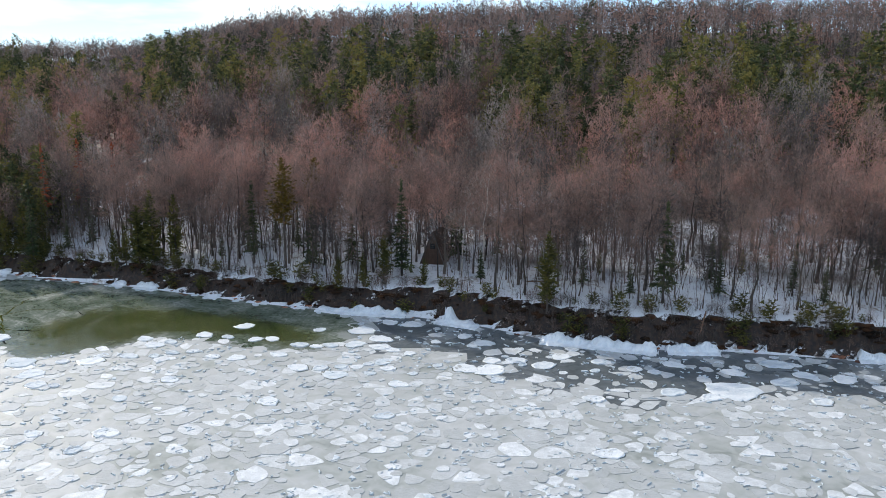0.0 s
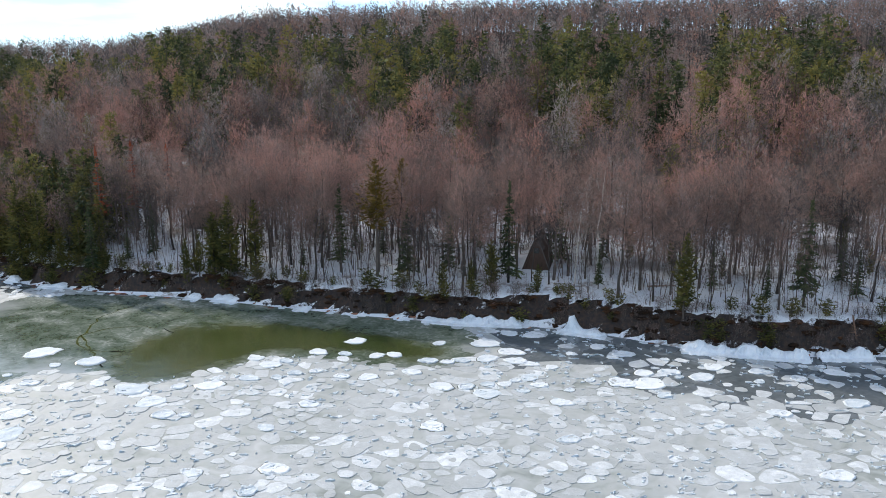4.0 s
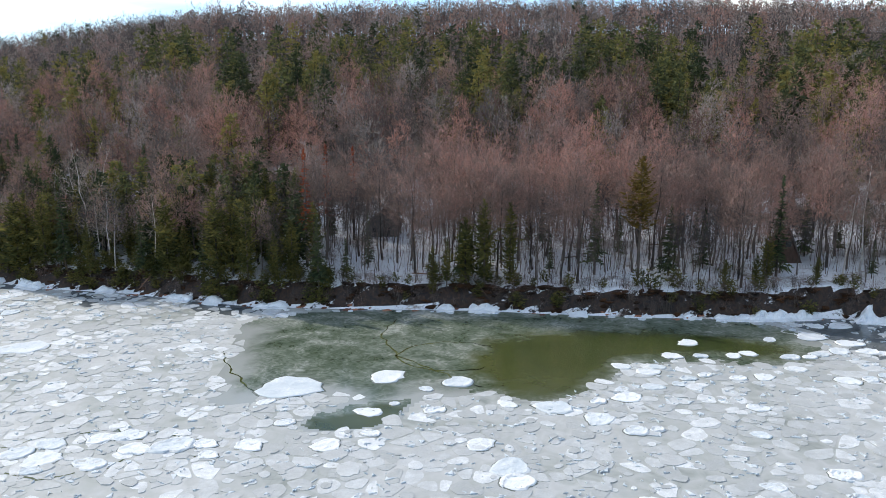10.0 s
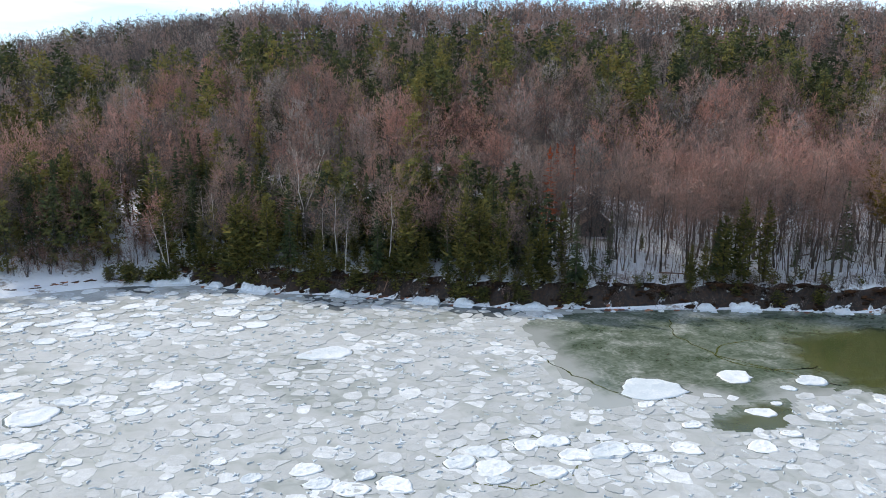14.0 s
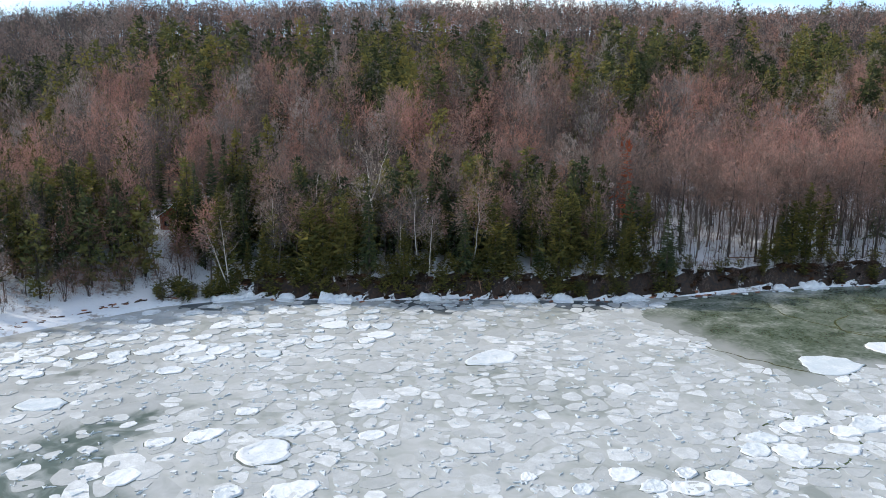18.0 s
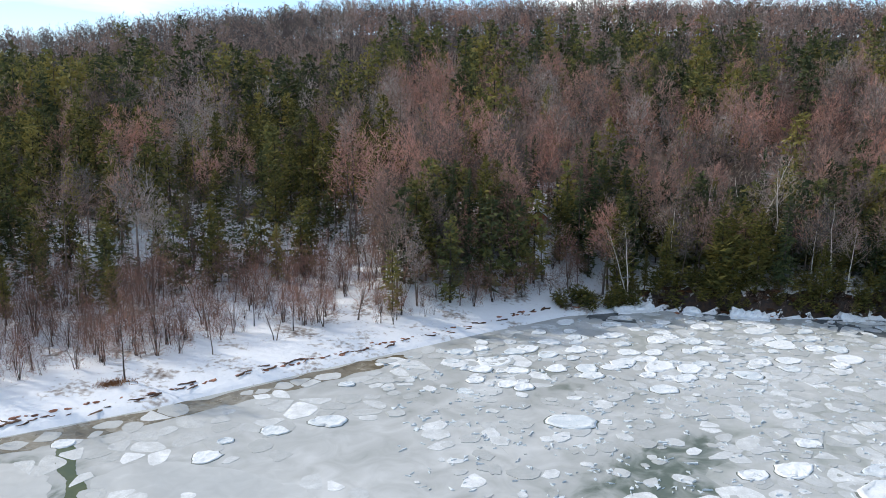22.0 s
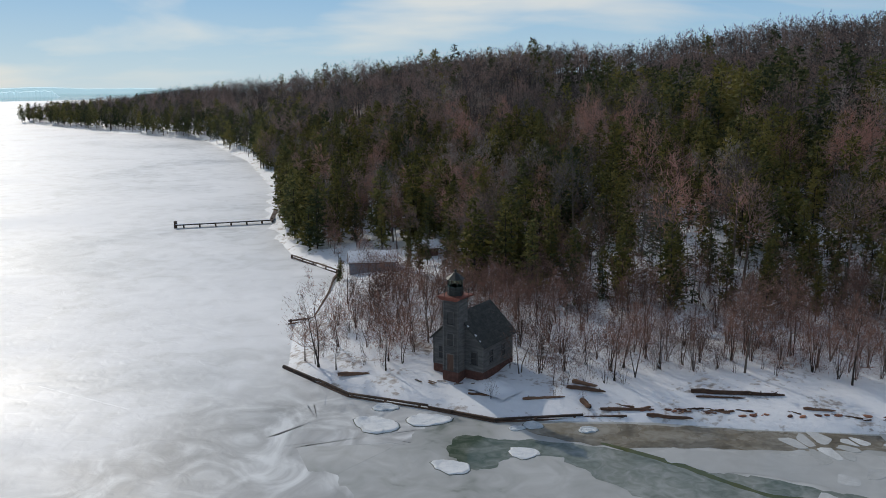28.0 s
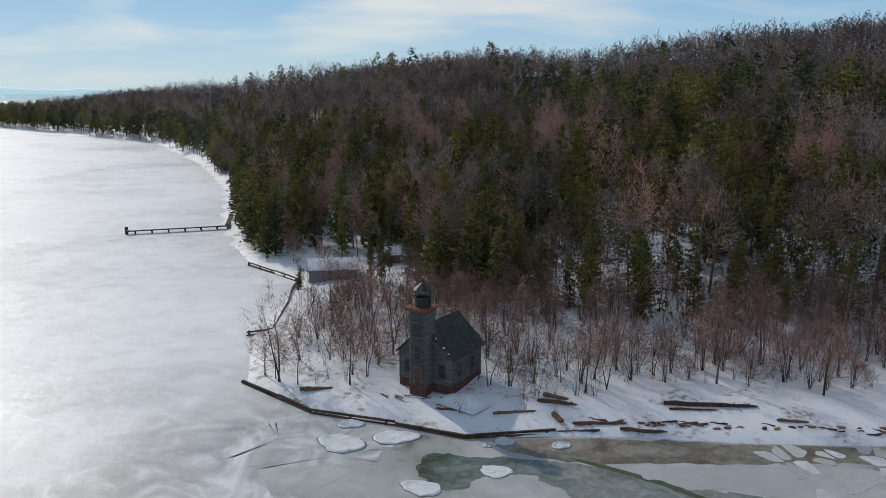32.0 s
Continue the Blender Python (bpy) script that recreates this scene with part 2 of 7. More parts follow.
def ground(x, y):
    x, y = np.asarray(x, float), np.asarray(y, float)
    d = inland(x, y)
    wb, wm, ww = smooth(-112, -98, x), smooth(-160, -132, x), smooth(-300, -340, x)
    db = d + (0.55 * ripple(x, y, 4.5, 8) + 0.5 * ripple(x, y, 11, 9)) * smooth(1.0, 2.2, d) * (1 - smooth(8, 14, d))
    beach = (1 - wm) * np.interp(d, *BEACH) + wm * np.interp(d, *MIDDLE)
    h = wb * np.interp(db, *BLUFF) + (1 - wb) * ((1 - ww) * beach + ww * np.interp(d, *WEST))
    h = h + wb * (0.4 + 0.9 * smooth(35, 60, x)) * smooth(1.6, 3.6, d) * (1 - smooth(30, 70, d))
    h = h + (1.5 * smooth(-60, 40, x) + 6 * smooth(240, 380, x)) * smooth(140, 300, d)
    low = 1 - 0.6 * smooth(-450, -980, x)
    h = np.where(h > 2, 2 + (h - 2) * low, h)
    far = smooth(3, 60, d)
    return h + far * (0.5 * ripple(x, y, 22, 3) + 2.2 * smooth(60, 160, d) * ripple(x, y, 90, 4)) + 0.12 * smooth(2, 10, d) * ripple(x, y, 5, 5)


def mesh_of(name, verts, faces, smoothed=False):
    """A mesh from arrays of corners and of equal-sided faces."""
    verts, faces = np.asarray(verts, np.float32), np.asarray(faces, np.int32)
    me = bpy.data.meshes.new(name)
    k = faces.shape[1]
    me.vertices.add(len(verts))
    me.vertices.foreach_set("co", verts.ravel())
    me.loops.add(faces.size)
    me.loops.foreach_set("vertex_index", faces.ravel())
    me.polygons.add(len(faces))
    me.polygons.foreach_set("loop_start", np.arange(0, faces.size, k, dtype=np.int32))
    me.polygons.foreach_set("use_smooth", np.full(len(faces), smoothed))
    me.update(calc_edges=True)
    return me


def sheet(xs, ys, height):
    gx, gy = np.meshgrid(xs, ys)
    gz = height(gx, gy)
    v = np.stack([gx, gy, gz], -1).reshape(-1, 3)
    nx, ny = len(xs), len(ys)
    i = (np.arange(ny - 1)[:, None] * nx + np.arange(nx - 1)).ravel()
    return v, np.stack([i, i + 1, i + 1 + nx, i + nx], 1)


gxs = np.r_[np.arange(-1150, -600, 25), np.arange(-600, -320, 10), np.arange(-320, 150, 1.1), np.arange(150, 300, 8), np.arange(300, 901, 60)]
gys = np.r_[np.arange(100, 190, 1.1), np.arange(190, 260, 4), np.arange(260, 520, 8), np.arange(520, 1801, 40)]
gv, gf = sheet(gxs, gys, ground)
dd = inland(gv[:, 0], gv[:, 1])[gf].max(1)
gf = gf[dd > -8]

M_SNOW = mat("woodland_snow", [(0.32, (0.14, 0.1, 0.075)), (0.4, (0.46, 0.43, 0.41)), (0.455, (0.78, 0.8, 0.83)), (0.7, (0.84, 0.86, 0.89))], 0.16, rough=0.6, bump=0.12, bump_scale=0.9, coords="World", detail=7)
n, l = M_SNOW.node_tree.nodes, M_SNOW.node_tree.links
# bare earth where the bank is too steep to hold snow
geo, sep, mrn, mxs = n.new("ShaderNodeNewGeometry"), n.new("ShaderNodeSeparateXYZ"), n.new("ShaderNodeMapRange"), n.new("ShaderNodeMix")
mxs.data_type = "RGBA"
nze, re_ = n.new("ShaderNodeTexNoise"), n.new("ShaderNodeValToRGB")
nze.inputs["Scale"].default_value, nze.inputs["Detail"].default_value = 1.9, 8.0
re_.color_ramp.elements[0].color, re_.color_ramp.elements[1].color = (0.006, 0.004, 0.003, 1), (0.066, 0.03, 0.013, 1)
re_.color_ramp.elements[0].position, re_.color_ramp.elements[1].position = 0.35, 0.75
l.new(geo.outputs["Position"], nze.inputs["Vector"])
l.new(nze.outputs["Fac"], re_.inputs["Fac"])
l.new(geo.outputs["True Normal"], sep.inputs["Vector"])
adn = n.new("ShaderNodeMath")
adn.operation = "MULTIPLY_ADD"
adn.inputs[1].default_value = 0.6
l.new(nze.outputs["Fac"], adn.inputs[0])
l.new(sep.outputs["Z"], adn.inputs[2])
mrn.inputs["From Min"].default_value, mrn.inputs["From Max"].default_value = 1.0, 1.1
l.new(adn.outputs[0], mrn.inputs["Value"])
l.new(mrn.outputs["Result"], mxs.inputs["Factor"])
l.new(re_.outputs["Color"], mxs.inputs["A"])
for link in list(l):
    if link.to_socket == n["Principled BSDF"].inputs["Base Color"]:
        l.new(link.from_socket, mxs.inputs["B"])
l.new(mxs.outputs["Result"], n["Principled BSDF"].inputs["Base Color"])
# leaf litter shows through the thin snow higher on the hill
spz, lit, mxl, nzl, rl = n.new("ShaderNodeSeparateXYZ"), n.new("ShaderNodeMapRange"), n.new("ShaderNodeMix"), n.new("ShaderNodeTexNoise"), n.new("ShaderNodeValToRGB")
nzl.inputs["Scale"].default_value, nzl.inputs["Detail"].default_value = 0.09, 7.0
adl = n.new("ShaderNodeMath")
adl.operation, adl.inputs[1].default_value = "MULTIPLY_ADD", 22.0
l.new(geo.outputs["Position"], nzl.inputs["Vector"])
l.new(geo.outputs["Position"], spz.inputs["Vector"])
l.new(nzl.outputs["Fac"], adl.inputs[0])
l.new(spz.outputs["Z"], adl.inputs[2])
lit.inputs["From Min"].default_value, lit.inputs["From Max"].default_value = 19.5, 24.0
l.new(adl.outputs[0], lit.inputs["Value"])
rl.color_ramp.elements[0].position, rl.color_ramp.elements[0].color = 0.35, (0.05, 0.035, 0.024, 1)
rl.color_ramp.elements[1].position, rl.color_ramp.elements[1].color = 0.7, (0.17, 0.115, 0.08, 1)
l.new(nze.outputs["Fac"], rl.inputs["Fac"])
mxl.data_type = "RGBA"
l.new(lit.outputs["Result"], mxl.inputs["Factor"])
l.new(mxs.outputs["Result"], mxl.inputs["A"])
l.new(rl.outputs["Color"], mxl.inputs["B"])
l.new(mxl.outputs["Result"], n["Principled BSDF"].inputs["Base Color"])
me = mesh_of("ground", gv, gf, True)
me.materials.append(M_SNOW)
tagged(new("ground", me), "snow-covered wooded hillside and low beach with bare brown banks", "ground", kind="structure")


# ---- trees: shapes ----
class Shape:
    """Gathers triangles for one mesh."""

    def __init__(self):
        self.v, self.f, self.n = [], [], 0

    def add(self, v, f):
        v = np.asarray(v, float).reshape(-1, 3)
        self.v.append(v)
        self.f.append(np.asarray(f, int) + self.n)
        self.n += len(v)

    def arrays(self):
        return np.concatenate(self.v), np.concatenate(self.f)

    def tube(self, pts, radii, sides):
        pts, radii = np.asarray(pts, float), np.asarray(radii, float)
        k = len(pts)
        way = np.gradient(pts, axis=0)
        way /= np.linalg.norm(way, axis=1, keepdims=True) + 1e-9
        side = np.cross(way, (0.31, 0.17, 0.05) if abs(way[0][2]) > 0.8 else (0, 0, 1.0))
        side /= np.linalg.norm(side, axis=1, keepdims=True) + 1e-9
        up = np.cross(side, way)
        a = np.arange(sides) * 2 * np.pi / sides
        ring = pts[:, None] + radii[:, None, None] * (np.cos(a)[None, :, None] * side[:, None] + np.sin(a)[None, :, None] * up[:, None])
        i = np.arange(k - 1)[:, None] * sides
        j, j2 = np.arange(sides)[None], (np.arange(sides)[None] + 1) % sides
        q = np.stack([i + j, i + j2, i + sides + j2, i + sides + j], -1).reshape(-1, 4)
        self.add(ring, np.concatenate([q[:, [0, 1, 2]], q[:, [0, 2, 3]]]))

    def slivers(self, base, way, width, rng, facing=None):
        """Thin pointed triangles from the bases along the ways. facing: which way they spread their flat side, more or less."""
        base, way = np.asarray(base, float), np.asarray(way, float)
        side = np.cross(way, rng.normal(size=way.shape) if facing is None else facing + rng.normal(size=way.shape) * 0.35)
        side *= (np.asarray(width, float) / (np.linalg.norm(side, axis=1) + 1e-9))[:, None] * 0.5
        v = np.stack([base - side, base + side, base + way], 1).reshape(-1, 3)
        self.add(v, np.arange(len(v)).reshape(-1, 3))


def bare_tree(seed, h, spread=1.0, limbs=16, twigs=700, wide=0.045, low=0.38, lean=0.045, thick=0.011, sides=5, stems=1, far=False):
    """A leafless broad-leaved tree: the wood (stem and limbs) and the fine twigs."""
    rng = np.random.RandomState(seed)
    wood, fine = Shape(), Shape()
    tips, ways = [], []
    for s in range(stems):
        hh = h * rng.uniform(0.8, 1.0) if s else h
        out = rng.normal(size=2) * (lean + (0.16 if stems > 1 else 0))
        z = np.linspace(0, 0.93, 3 if far else 7)
        pts = np.stack([out[0] * z * hh + rng.normal(size=len(z)) * hh * 0.008, out[1] * z * hh + rng.normal(size=len(z)) * hh * 0.008, z * hh], 1)
        pts[0, :2] = rng.normal(size=2) * 0.15 * (stems > 1)
        pts[0, 2] = -0.4
        r0 = hh * thick * rng.uniform(0.85, 1.2)
        wood.tube(pts, r0 * np.interp(z, [0, 0.08, 0.45, 0.9], [1.35, 1.0, 0.6, 0.1]), sides)
        az = rng.uniform(0, 6.28)
        for k in range(limbs):
            u = low + (0.95 - low) * ((k + rng.uniform(0, 0.8)) / limbs)
            p = np.array([np.interp(u, z, pts[:, c]) for c in range(3)])
            az += 2.4 + rng.normal() * 0.4
            el = rng.uniform(0.3, 0.8) + 0.35 * u
            length = hh * spread * (0.4 * (1.05 - u) + 0.1) * rng.uniform(0.75, 1.25)
            w0 = np.array([math.cos(az) * math.cos(el), math.sin(az) * math.cos(el), math.sin(el)])
            mid = p + w0 * length * 0.5 + rng.normal(size=3) * length * 0.05
            end = mid + (w0 + (0, 0, 0.35) + rng.normal(size=3) * 0.15) * length * 0.5
            if far:
                fine.slivers([p], [end - p], [r0 * 0.7 * (1.2 - u)], rng)
            else:
                fine.tube([p, mid, end], [r0 * 0.34 * (1.2 - u), r0 * 0.22 * (1.2 - u), 0.012], 3)
            m = max(3, int(0.55 * twigs / (limbs * stems)))
            t = rng.uniform(0.25, 1.0, m) ** 0.8
            b = np.where(t[:, None] < 0.5, p + (mid - p) * (t / 0.5)[:, None], mid + (end - mid) * ((t - 0.5) / 0.5)[:, None])
            b = b + rng.normal(size=(m, 3)) * length * 0.11
            w = w0 * 0.5 + rng.normal(size=(m, 3)) * 0.6 + (0, 0, 0.3)
            w *= (rng.uniform(0.05, 0.11, m) * h * 0.75)[:, None] / np.linalg.norm(w, axis=1, keepdims=True)
            tips.append(b)
            ways.append(w)
    b, w = np.concatenate(tips), np.concatenate(ways)
    if stems == 1 or stems > 3:
        # the outer crown: sprays of fine twigs at the branch ends, over a rounded, lobed dome
        m, groups = int(twigs * 1.3), 12 if far else 22
        fork = np.array([pts[1, 0], pts[1, 1], h * (0.44 if stems == 1 else 0.1)])
        ge, ga = np.arcsin(rng.uniform(0.0, 1.0, groups)), np.arange(groups) * 2.4 + rng.normal(size=groups) * 0.3
        gq = np.stack([np.cos(ge) * np.cos(ga), np.cos(ge) * np.sin(ga), np.sin(ge)], 1)
        pick = rng.randint(0, groups, m)
        q = gq[pick] + rng.normal(size=(m, 3)) * 0.24
        q[:, 2] = np.abs(q[:, 2])
        q /= np.linalg.norm(q, axis=1, keepdims=True)
        lobe = (0.84 + 0.22 * rng.rand(groups))[pick]
        size = np.array([0.25 * spread * h, 0.25 * spread * h, (0.52 if stems == 1 else 0.8) * h]) * lobe[:, None]
        u = rng.uniform(0.35, 1.0, m)[:, None] ** 0.35
        db = fork + q * size * u + rng.normal(size=(m, 3)) * 0.008 * h
        dw = q * 0.55 + rng.normal(size=(m, 3)) * 0.6 + (0, 0, 0.2)
        dw *= (rng.uniform(0.03, 0.07, m) * h)[:, None] / np.linalg.norm(dw, axis=1, keepdims=True)
        out = np.concatenate([b - fork, q * (1, 1, 0.8)])
        out /= np.linalg.norm(out, axis=1, keepdims=True) + 1e-9
        b, w = np.concatenate([b, db]), np.concatenate([w, dw])
        fine.slivers(b, w, rng.uniform(0.7, 1.4, len(b)) * wide, rng, out)
        return wood, fine
    fine.slivers(b, w, rng.uniform(0.7, 1.4, len(b)) * wide, rng)
    return wood, fine


def needle_tree(seed, h, r, whorls=22, per=9, steps=4, form="spruce", low=0.06, thick=0.012, sides=5, ragged=0.25, full=1.0, clumps=0):
    """A conifer: the stem, and boughs of many small sprays in drooping whorls."""
    rng = np.random.RandomState(seed)
    wood, fine = Shape(), Shape()
    wood.tube([(0, 0, -0.4), (0, 0, h * 0.4), (0.02 * h * rng.normal() * 0.3, 0, h * 0.97)], [h * thick * 1.2, h * thick * 0.8, 0.02], sides)
    b, w, wd = [], [], []
    for k in range(whorls):
        u = low + (1.0 - low) * (k + rng.uniform(0, 0.6)) / whorls
        if form == "spruce":
            reach = r * (1.02 - u) ** 0.85
            drop = 0.28 - 0.5 * u
        elif form == "cedar":
            reach = r * min(1.0, 2.3 * (1.02 - u)) ** 0.7 * (0.75 + 0.25 * min(1, u * 5))
            drop = -0.5
        else:
            reach = r * math.sin(math.pi * min(1, 0.2 + 0.82 * u)) ** 0.6
            drop = 0.05 - 0.25 * u
        for j in range(per):
            a = rng.uniform(0, 6.28)
            ln = max(0.25, reach * (1 + ragged * rng.normal()))
            out = np.array([math.cos(a), math.sin(a), 0])
            side = np.array([-math.sin(a), math.cos(a), 0])
            z0 = u * h + rng.normal() * 0.25 * h / whorls
            for s in range(steps):
                t = (s + 0.6) / steps
                p = out * ln * t * 0.8 + np.array([0, 0, z0 - drop * ln * t * t])
                q = (0.4 - 0.16 * t) * ln * (0.75 + 0.5 * rng.rand()) + 0.14
                for sg in (-1, 1):
                    b.append(p)
                    w.append((out * 0.75 + side * sg * rng.uniform(0.35, 0.9) + np.array([0, 0, -drop * t - 0.15 + 0.25 * rng.normal()])) * q)
                    wd.append(q * rng.uniform(0.3, 0.5) * full)
    b, w, wd = np.array(b), np.array(w), np.array(wd)
    fine.slivers(b, w, wd, rng)
    boughs = rng.uniform(0.65, 1.15, 5)
    for k in range(clumps):
        # tufts of needles at the bough ends, in uneven tiers
        u = low + (0.97 - low) * (k + rng.uniform(0.1, 0.9)) / clumps
        reach = r * ((1.03 - u) ** 0.75 if form == "spruce" else (1.03 - u) ** 0.5 * min(1.0, 0.7 + 1.6 * (u - low)))
        j, m = rng.randint(5), 8
        a = j * 1.2566 + u * 9 + rng.normal() * 0.3
        out = np.array([math.cos(a), math.sin(a), 0])
        c = out * reach * boughs[j] * rng.uniform(0.35, 0.95) + np.array([0, 0, u * h])
        size = 0.62 + 0.25 * reach
        base = c + rng.normal(size=(m, 3)) * size * (0.45, 0.45, 0.2)
        ways = out * 0.5 + np.array([0, 0, 0.25]) + rng.normal(size=(m, 3)) * (0.75, 0.75, 0.4)
        ways *= (size * rng.uniform(0.6, 1.2, m) / np.linalg.norm(ways, axis=1))[:, None]
        fine.slivers(base, ways, size * rng.uniform(0.45, 0.75, m), rng, out * 0.7 + np.array([0, 0, 0.8]) + 0 * ways)
    b2 = np.array([[0, 0, h * 0.94], [0, 0, h * 0.9], [0, 0, h * 0.9]])
    fine.slivers(b2, np.array([[0, 0, 0.07 * h], [0.03 * h, 0, 0.06 * h], [-0.03 * h, 0, 0.05 * h]]), [0.03 * h] * 3, rng)
    return wood, fine


def tree_thing(name, shape, wood_mat, fine_mat, label, category, group):
    root = tagged(new(name), label, category, group)
    for part_name, s, m in (("trunk", shape[0], wood_mat), ("crown", shape[1], fine_mat)):
        me = mesh_of(part_name, *s.arrays(), smoothed=part_name == "trunk")
        me.materials.append(m)
        ob = new(part_name, me)
        ob.parent = root
    return root


def at_ground(x, y, turn=0.0, scale=1.0, sink=0.05):
    return Matrix.Translation((x, y, float(ground(x, y)) - sink)) @ Matrix.Rotation(turn, 4, "Z") @ Matrix.Diagonal((scale, scale, scale, 1))


def plant(protos, x, y, rng, scale=None, z=None):
    """A copy of one of the trees at a place on the ground."""
    m = at_ground(x, y, rng.uniform(0, 6.28), scale or rng.uniform(0.85, 1.12))
    ob = copy_thing(protos[rng.randint(len(protos))], Matrix.Identity(4))
    ob.matrix_basis = m
    return ob


def forest(name, places, shapes, material, label, category, rng, which, drawn=None):
    """Far trees in one mesh: places are rows of x, y, scale; which: 0 the wood, 1 the fine growth."""
    vs, fs, n = [], [], 0
    ks, turns = drawn or (rng.randint(0, len(shapes), len(places)), rng.uniform(0, 6.28, len(places)))
    for (x, y, s), z, k, a in zip(places, ground(places[:, 0], places[:, 1]), ks, turns):
        v, f = shapes[k][which]
        c, sn = math.cos(a) * s, math.sin(a) * s
        vs.append(np.stack([x + v[:, 0] * c - v[:, 1] * sn, y + v[:, 0] * sn + v[:, 1] * c, z + v[:, 2] * s], 1))
        fs.append(f + n)
        n += len(v)
    me = mesh_of(name, np.concatenate(vs), np.concatenate(fs))
    tones = np.repeat(np.random.RandomState(len(places)).rand(len(places)), [len(v) for v in vs])
    me.attributes.new("tone", "FLOAT", "POINT").data.foreach_set("value", tones.astype(np.float32))
    me.materials.append(material)
    return tagged(new(name, me), label, category, kind="stuff")


def spaced(rng, box, gap, keep):
    """Places in a box with at least the gap between any two."""
    cell = gap / 1.4142
    nx, ny = int((box[1] - box[0]) / cell) + 1, int((box[3] - box[2]) / cell) + 1
    full, out = {}, []
    c = np.stack([rng.uniform(box[0], box[1], 5 * nx * ny), rng.uniform(box[2], box[3], 5 * nx * ny)], 1)
    c = c[keep(c[:, 0], c[:, 1], inland(c[:, 0], c[:, 1]))]
    for x, y in c.tolist():
        i, j = int((x - box[0]) / cell), int((y - box[2]) / cell)
        near = [full[k] for a in range(i - 2, i + 3) for b in range(j - 2, j + 3) if (k := (a, b)) in full]
        if all((x - p) ** 2 + (y - q) ** 2 >= gap * gap for p, q in near):
            full[(i, j)] = (x, y)
            out.append((x, y))
    return np.array(out)


def scatter(rng, box, step, keep):
    """Jittered places in a box (x0, x1, y0, y1), about one to each step, of those that keep lets stand."""
    x, y = np.meshgrid(np.arange(box[0], box[1], step), np.arange(box[2], box[3], step))
    x, y = x.ravel() + rng.uniform(-0.45, 0.45, x.size) * step, y.ravel() + rng.uniform(-0.45, 0.45, x.size) * step
    ok = keep(x, y, inland(x, y))
    return np.stack([x[ok], y[ok]], 1)

# ---- the far woods, each kind in one mesh ----
rng = np.random.RandomState(11)


def in_view(x, y):
    return (x < np.maximum(100 + 0.28 * y, 1.15 * y - 160)) & (y < 60 + 1.35 * np.abs(x + 200) + 700)


def green(x, y, d):
    """The share of conifers on the hill: thick in a broken band between the stand above the bank and the bare crest."""
    low = 76 + 22 * ripple(x, y, 80, 23)
    top = 1 - smooth(178, 204, d + 12 * ripple(x, y, 60, 24))
    band = smooth(low - 14, low + 14, d) * top
    band = band * (1 - 0.75 * smooth(-250, -350, x))
    groups = smooth(-0.22, 0.12, ripple(x, y, 42, 21) + 0.45 * ripple(x, y, 17, 22))
    return np.clip(0.9 * band * groups, 0.012 + 0.04 * band, 0.92)


far_bare = [tuple(s.arrays() for s in bare_tree(100 + k, 17, 1.0, limbs=5, twigs=165, wide=0.2, low=0.4, sides=3, far=True)) for k in range(8)]
mid_bare = [tuple(s.arrays() for s in bare_tree(120 + k, 18.5, 0.98, limbs=8, twigs=420, wide=0.12, low=0.42, sides=4, far=k > 3)) for k in range(8)]
far_needle = [tuple(s.arrays() for s in needle_tree(140 + k, 19, 3.9 + 0.4 * (k % 3), 5, 5, 1, "hemlock", low=0.16, sides=3, full=1.3, ragged=0.4, clumps=36)) for k in range(7)]
mid_needle = [tuple(s.arrays() for s in needle_tree(150 + k, 19, 3.3 + 0.4 * (k % 3), 10, 6, 1, "hemlock" if k % 4 else "spruce", low=0.05, sides=4, full=1.0, ragged=0.35, clumps=58)) for k in range(7)]


def with_size(p, lo, hi):
    return np.c_[p, rng.uniform(lo, hi, len(p))]


p = spaced(rng, (-650, 440, 160, 640), 6.1, lambda x, y, d: (d > 120) & (d < np.where(x > -250, 375, 400)) & in_view(x, y))
dp = inland(p[:, 0], p[:, 1])
is_green = rng.rand(len(p)) < green(p[:, 0], p[:, 1], dp)
crest = scatter(rng, (-650, 440, 300, 640), 8.0, lambda x, y, d: (d > 235) & (d < 350) & in_view(x, y))
p, is_green = np.r_[p, crest], np.r_[is_green, np.zeros(len(crest), bool)]
far_places, far_green = with_size(p[~is_green], 0.75, 1.3), with_size(p[is_green], 0.85, 1.45)
p = scatter(rng, (-1100, -300, 190, 900), 6.6, lambda x, y, d: (d > 1.5) & (d < 130) & ((x < -420) | (d > 60)))
is_green = rng.uniform(size=len(p)) < 0.05 + 0.45 * (inland(p[:, 0], p[:, 1]) < 50) + 0.4 * (inland(p[:, 0], p[:, 1]) < 14)
far_places, far_green = np.r_[far_places, with_size(p[~is_green], 0.75, 1.05)], np.r_[far_green, with_size(p[is_green], 0.6, 1.0)]
crest_low = [tuple(s.arrays() for s in bare_tree(110 + k, 8, 1.5, limbs=3, twigs=34, wide=0.3, low=0.2, sides=3, far=True)) for k in range(5)]
low_places = spaced(rng, (-600, 430, 240, 640), 6.0, lambda x, y, d: (d > 230) & (d < 345) & in_view(x, y))
low_places = with_size(low_places, 0.7, 1.3)
forest("crest_saplings", low_places, crest_low, M_TWIG_GREY, "low leafless growth under the trees of the crest", "saplings", np.random.RandomState(38), 1)


far_thin = [tuple(s.arrays() for s in bare_tree(190 + k, 17, 1.0, limbs=4, twigs=74, wide=0.3, low=0.4, sides=3, far=True)) for k in range(8)]


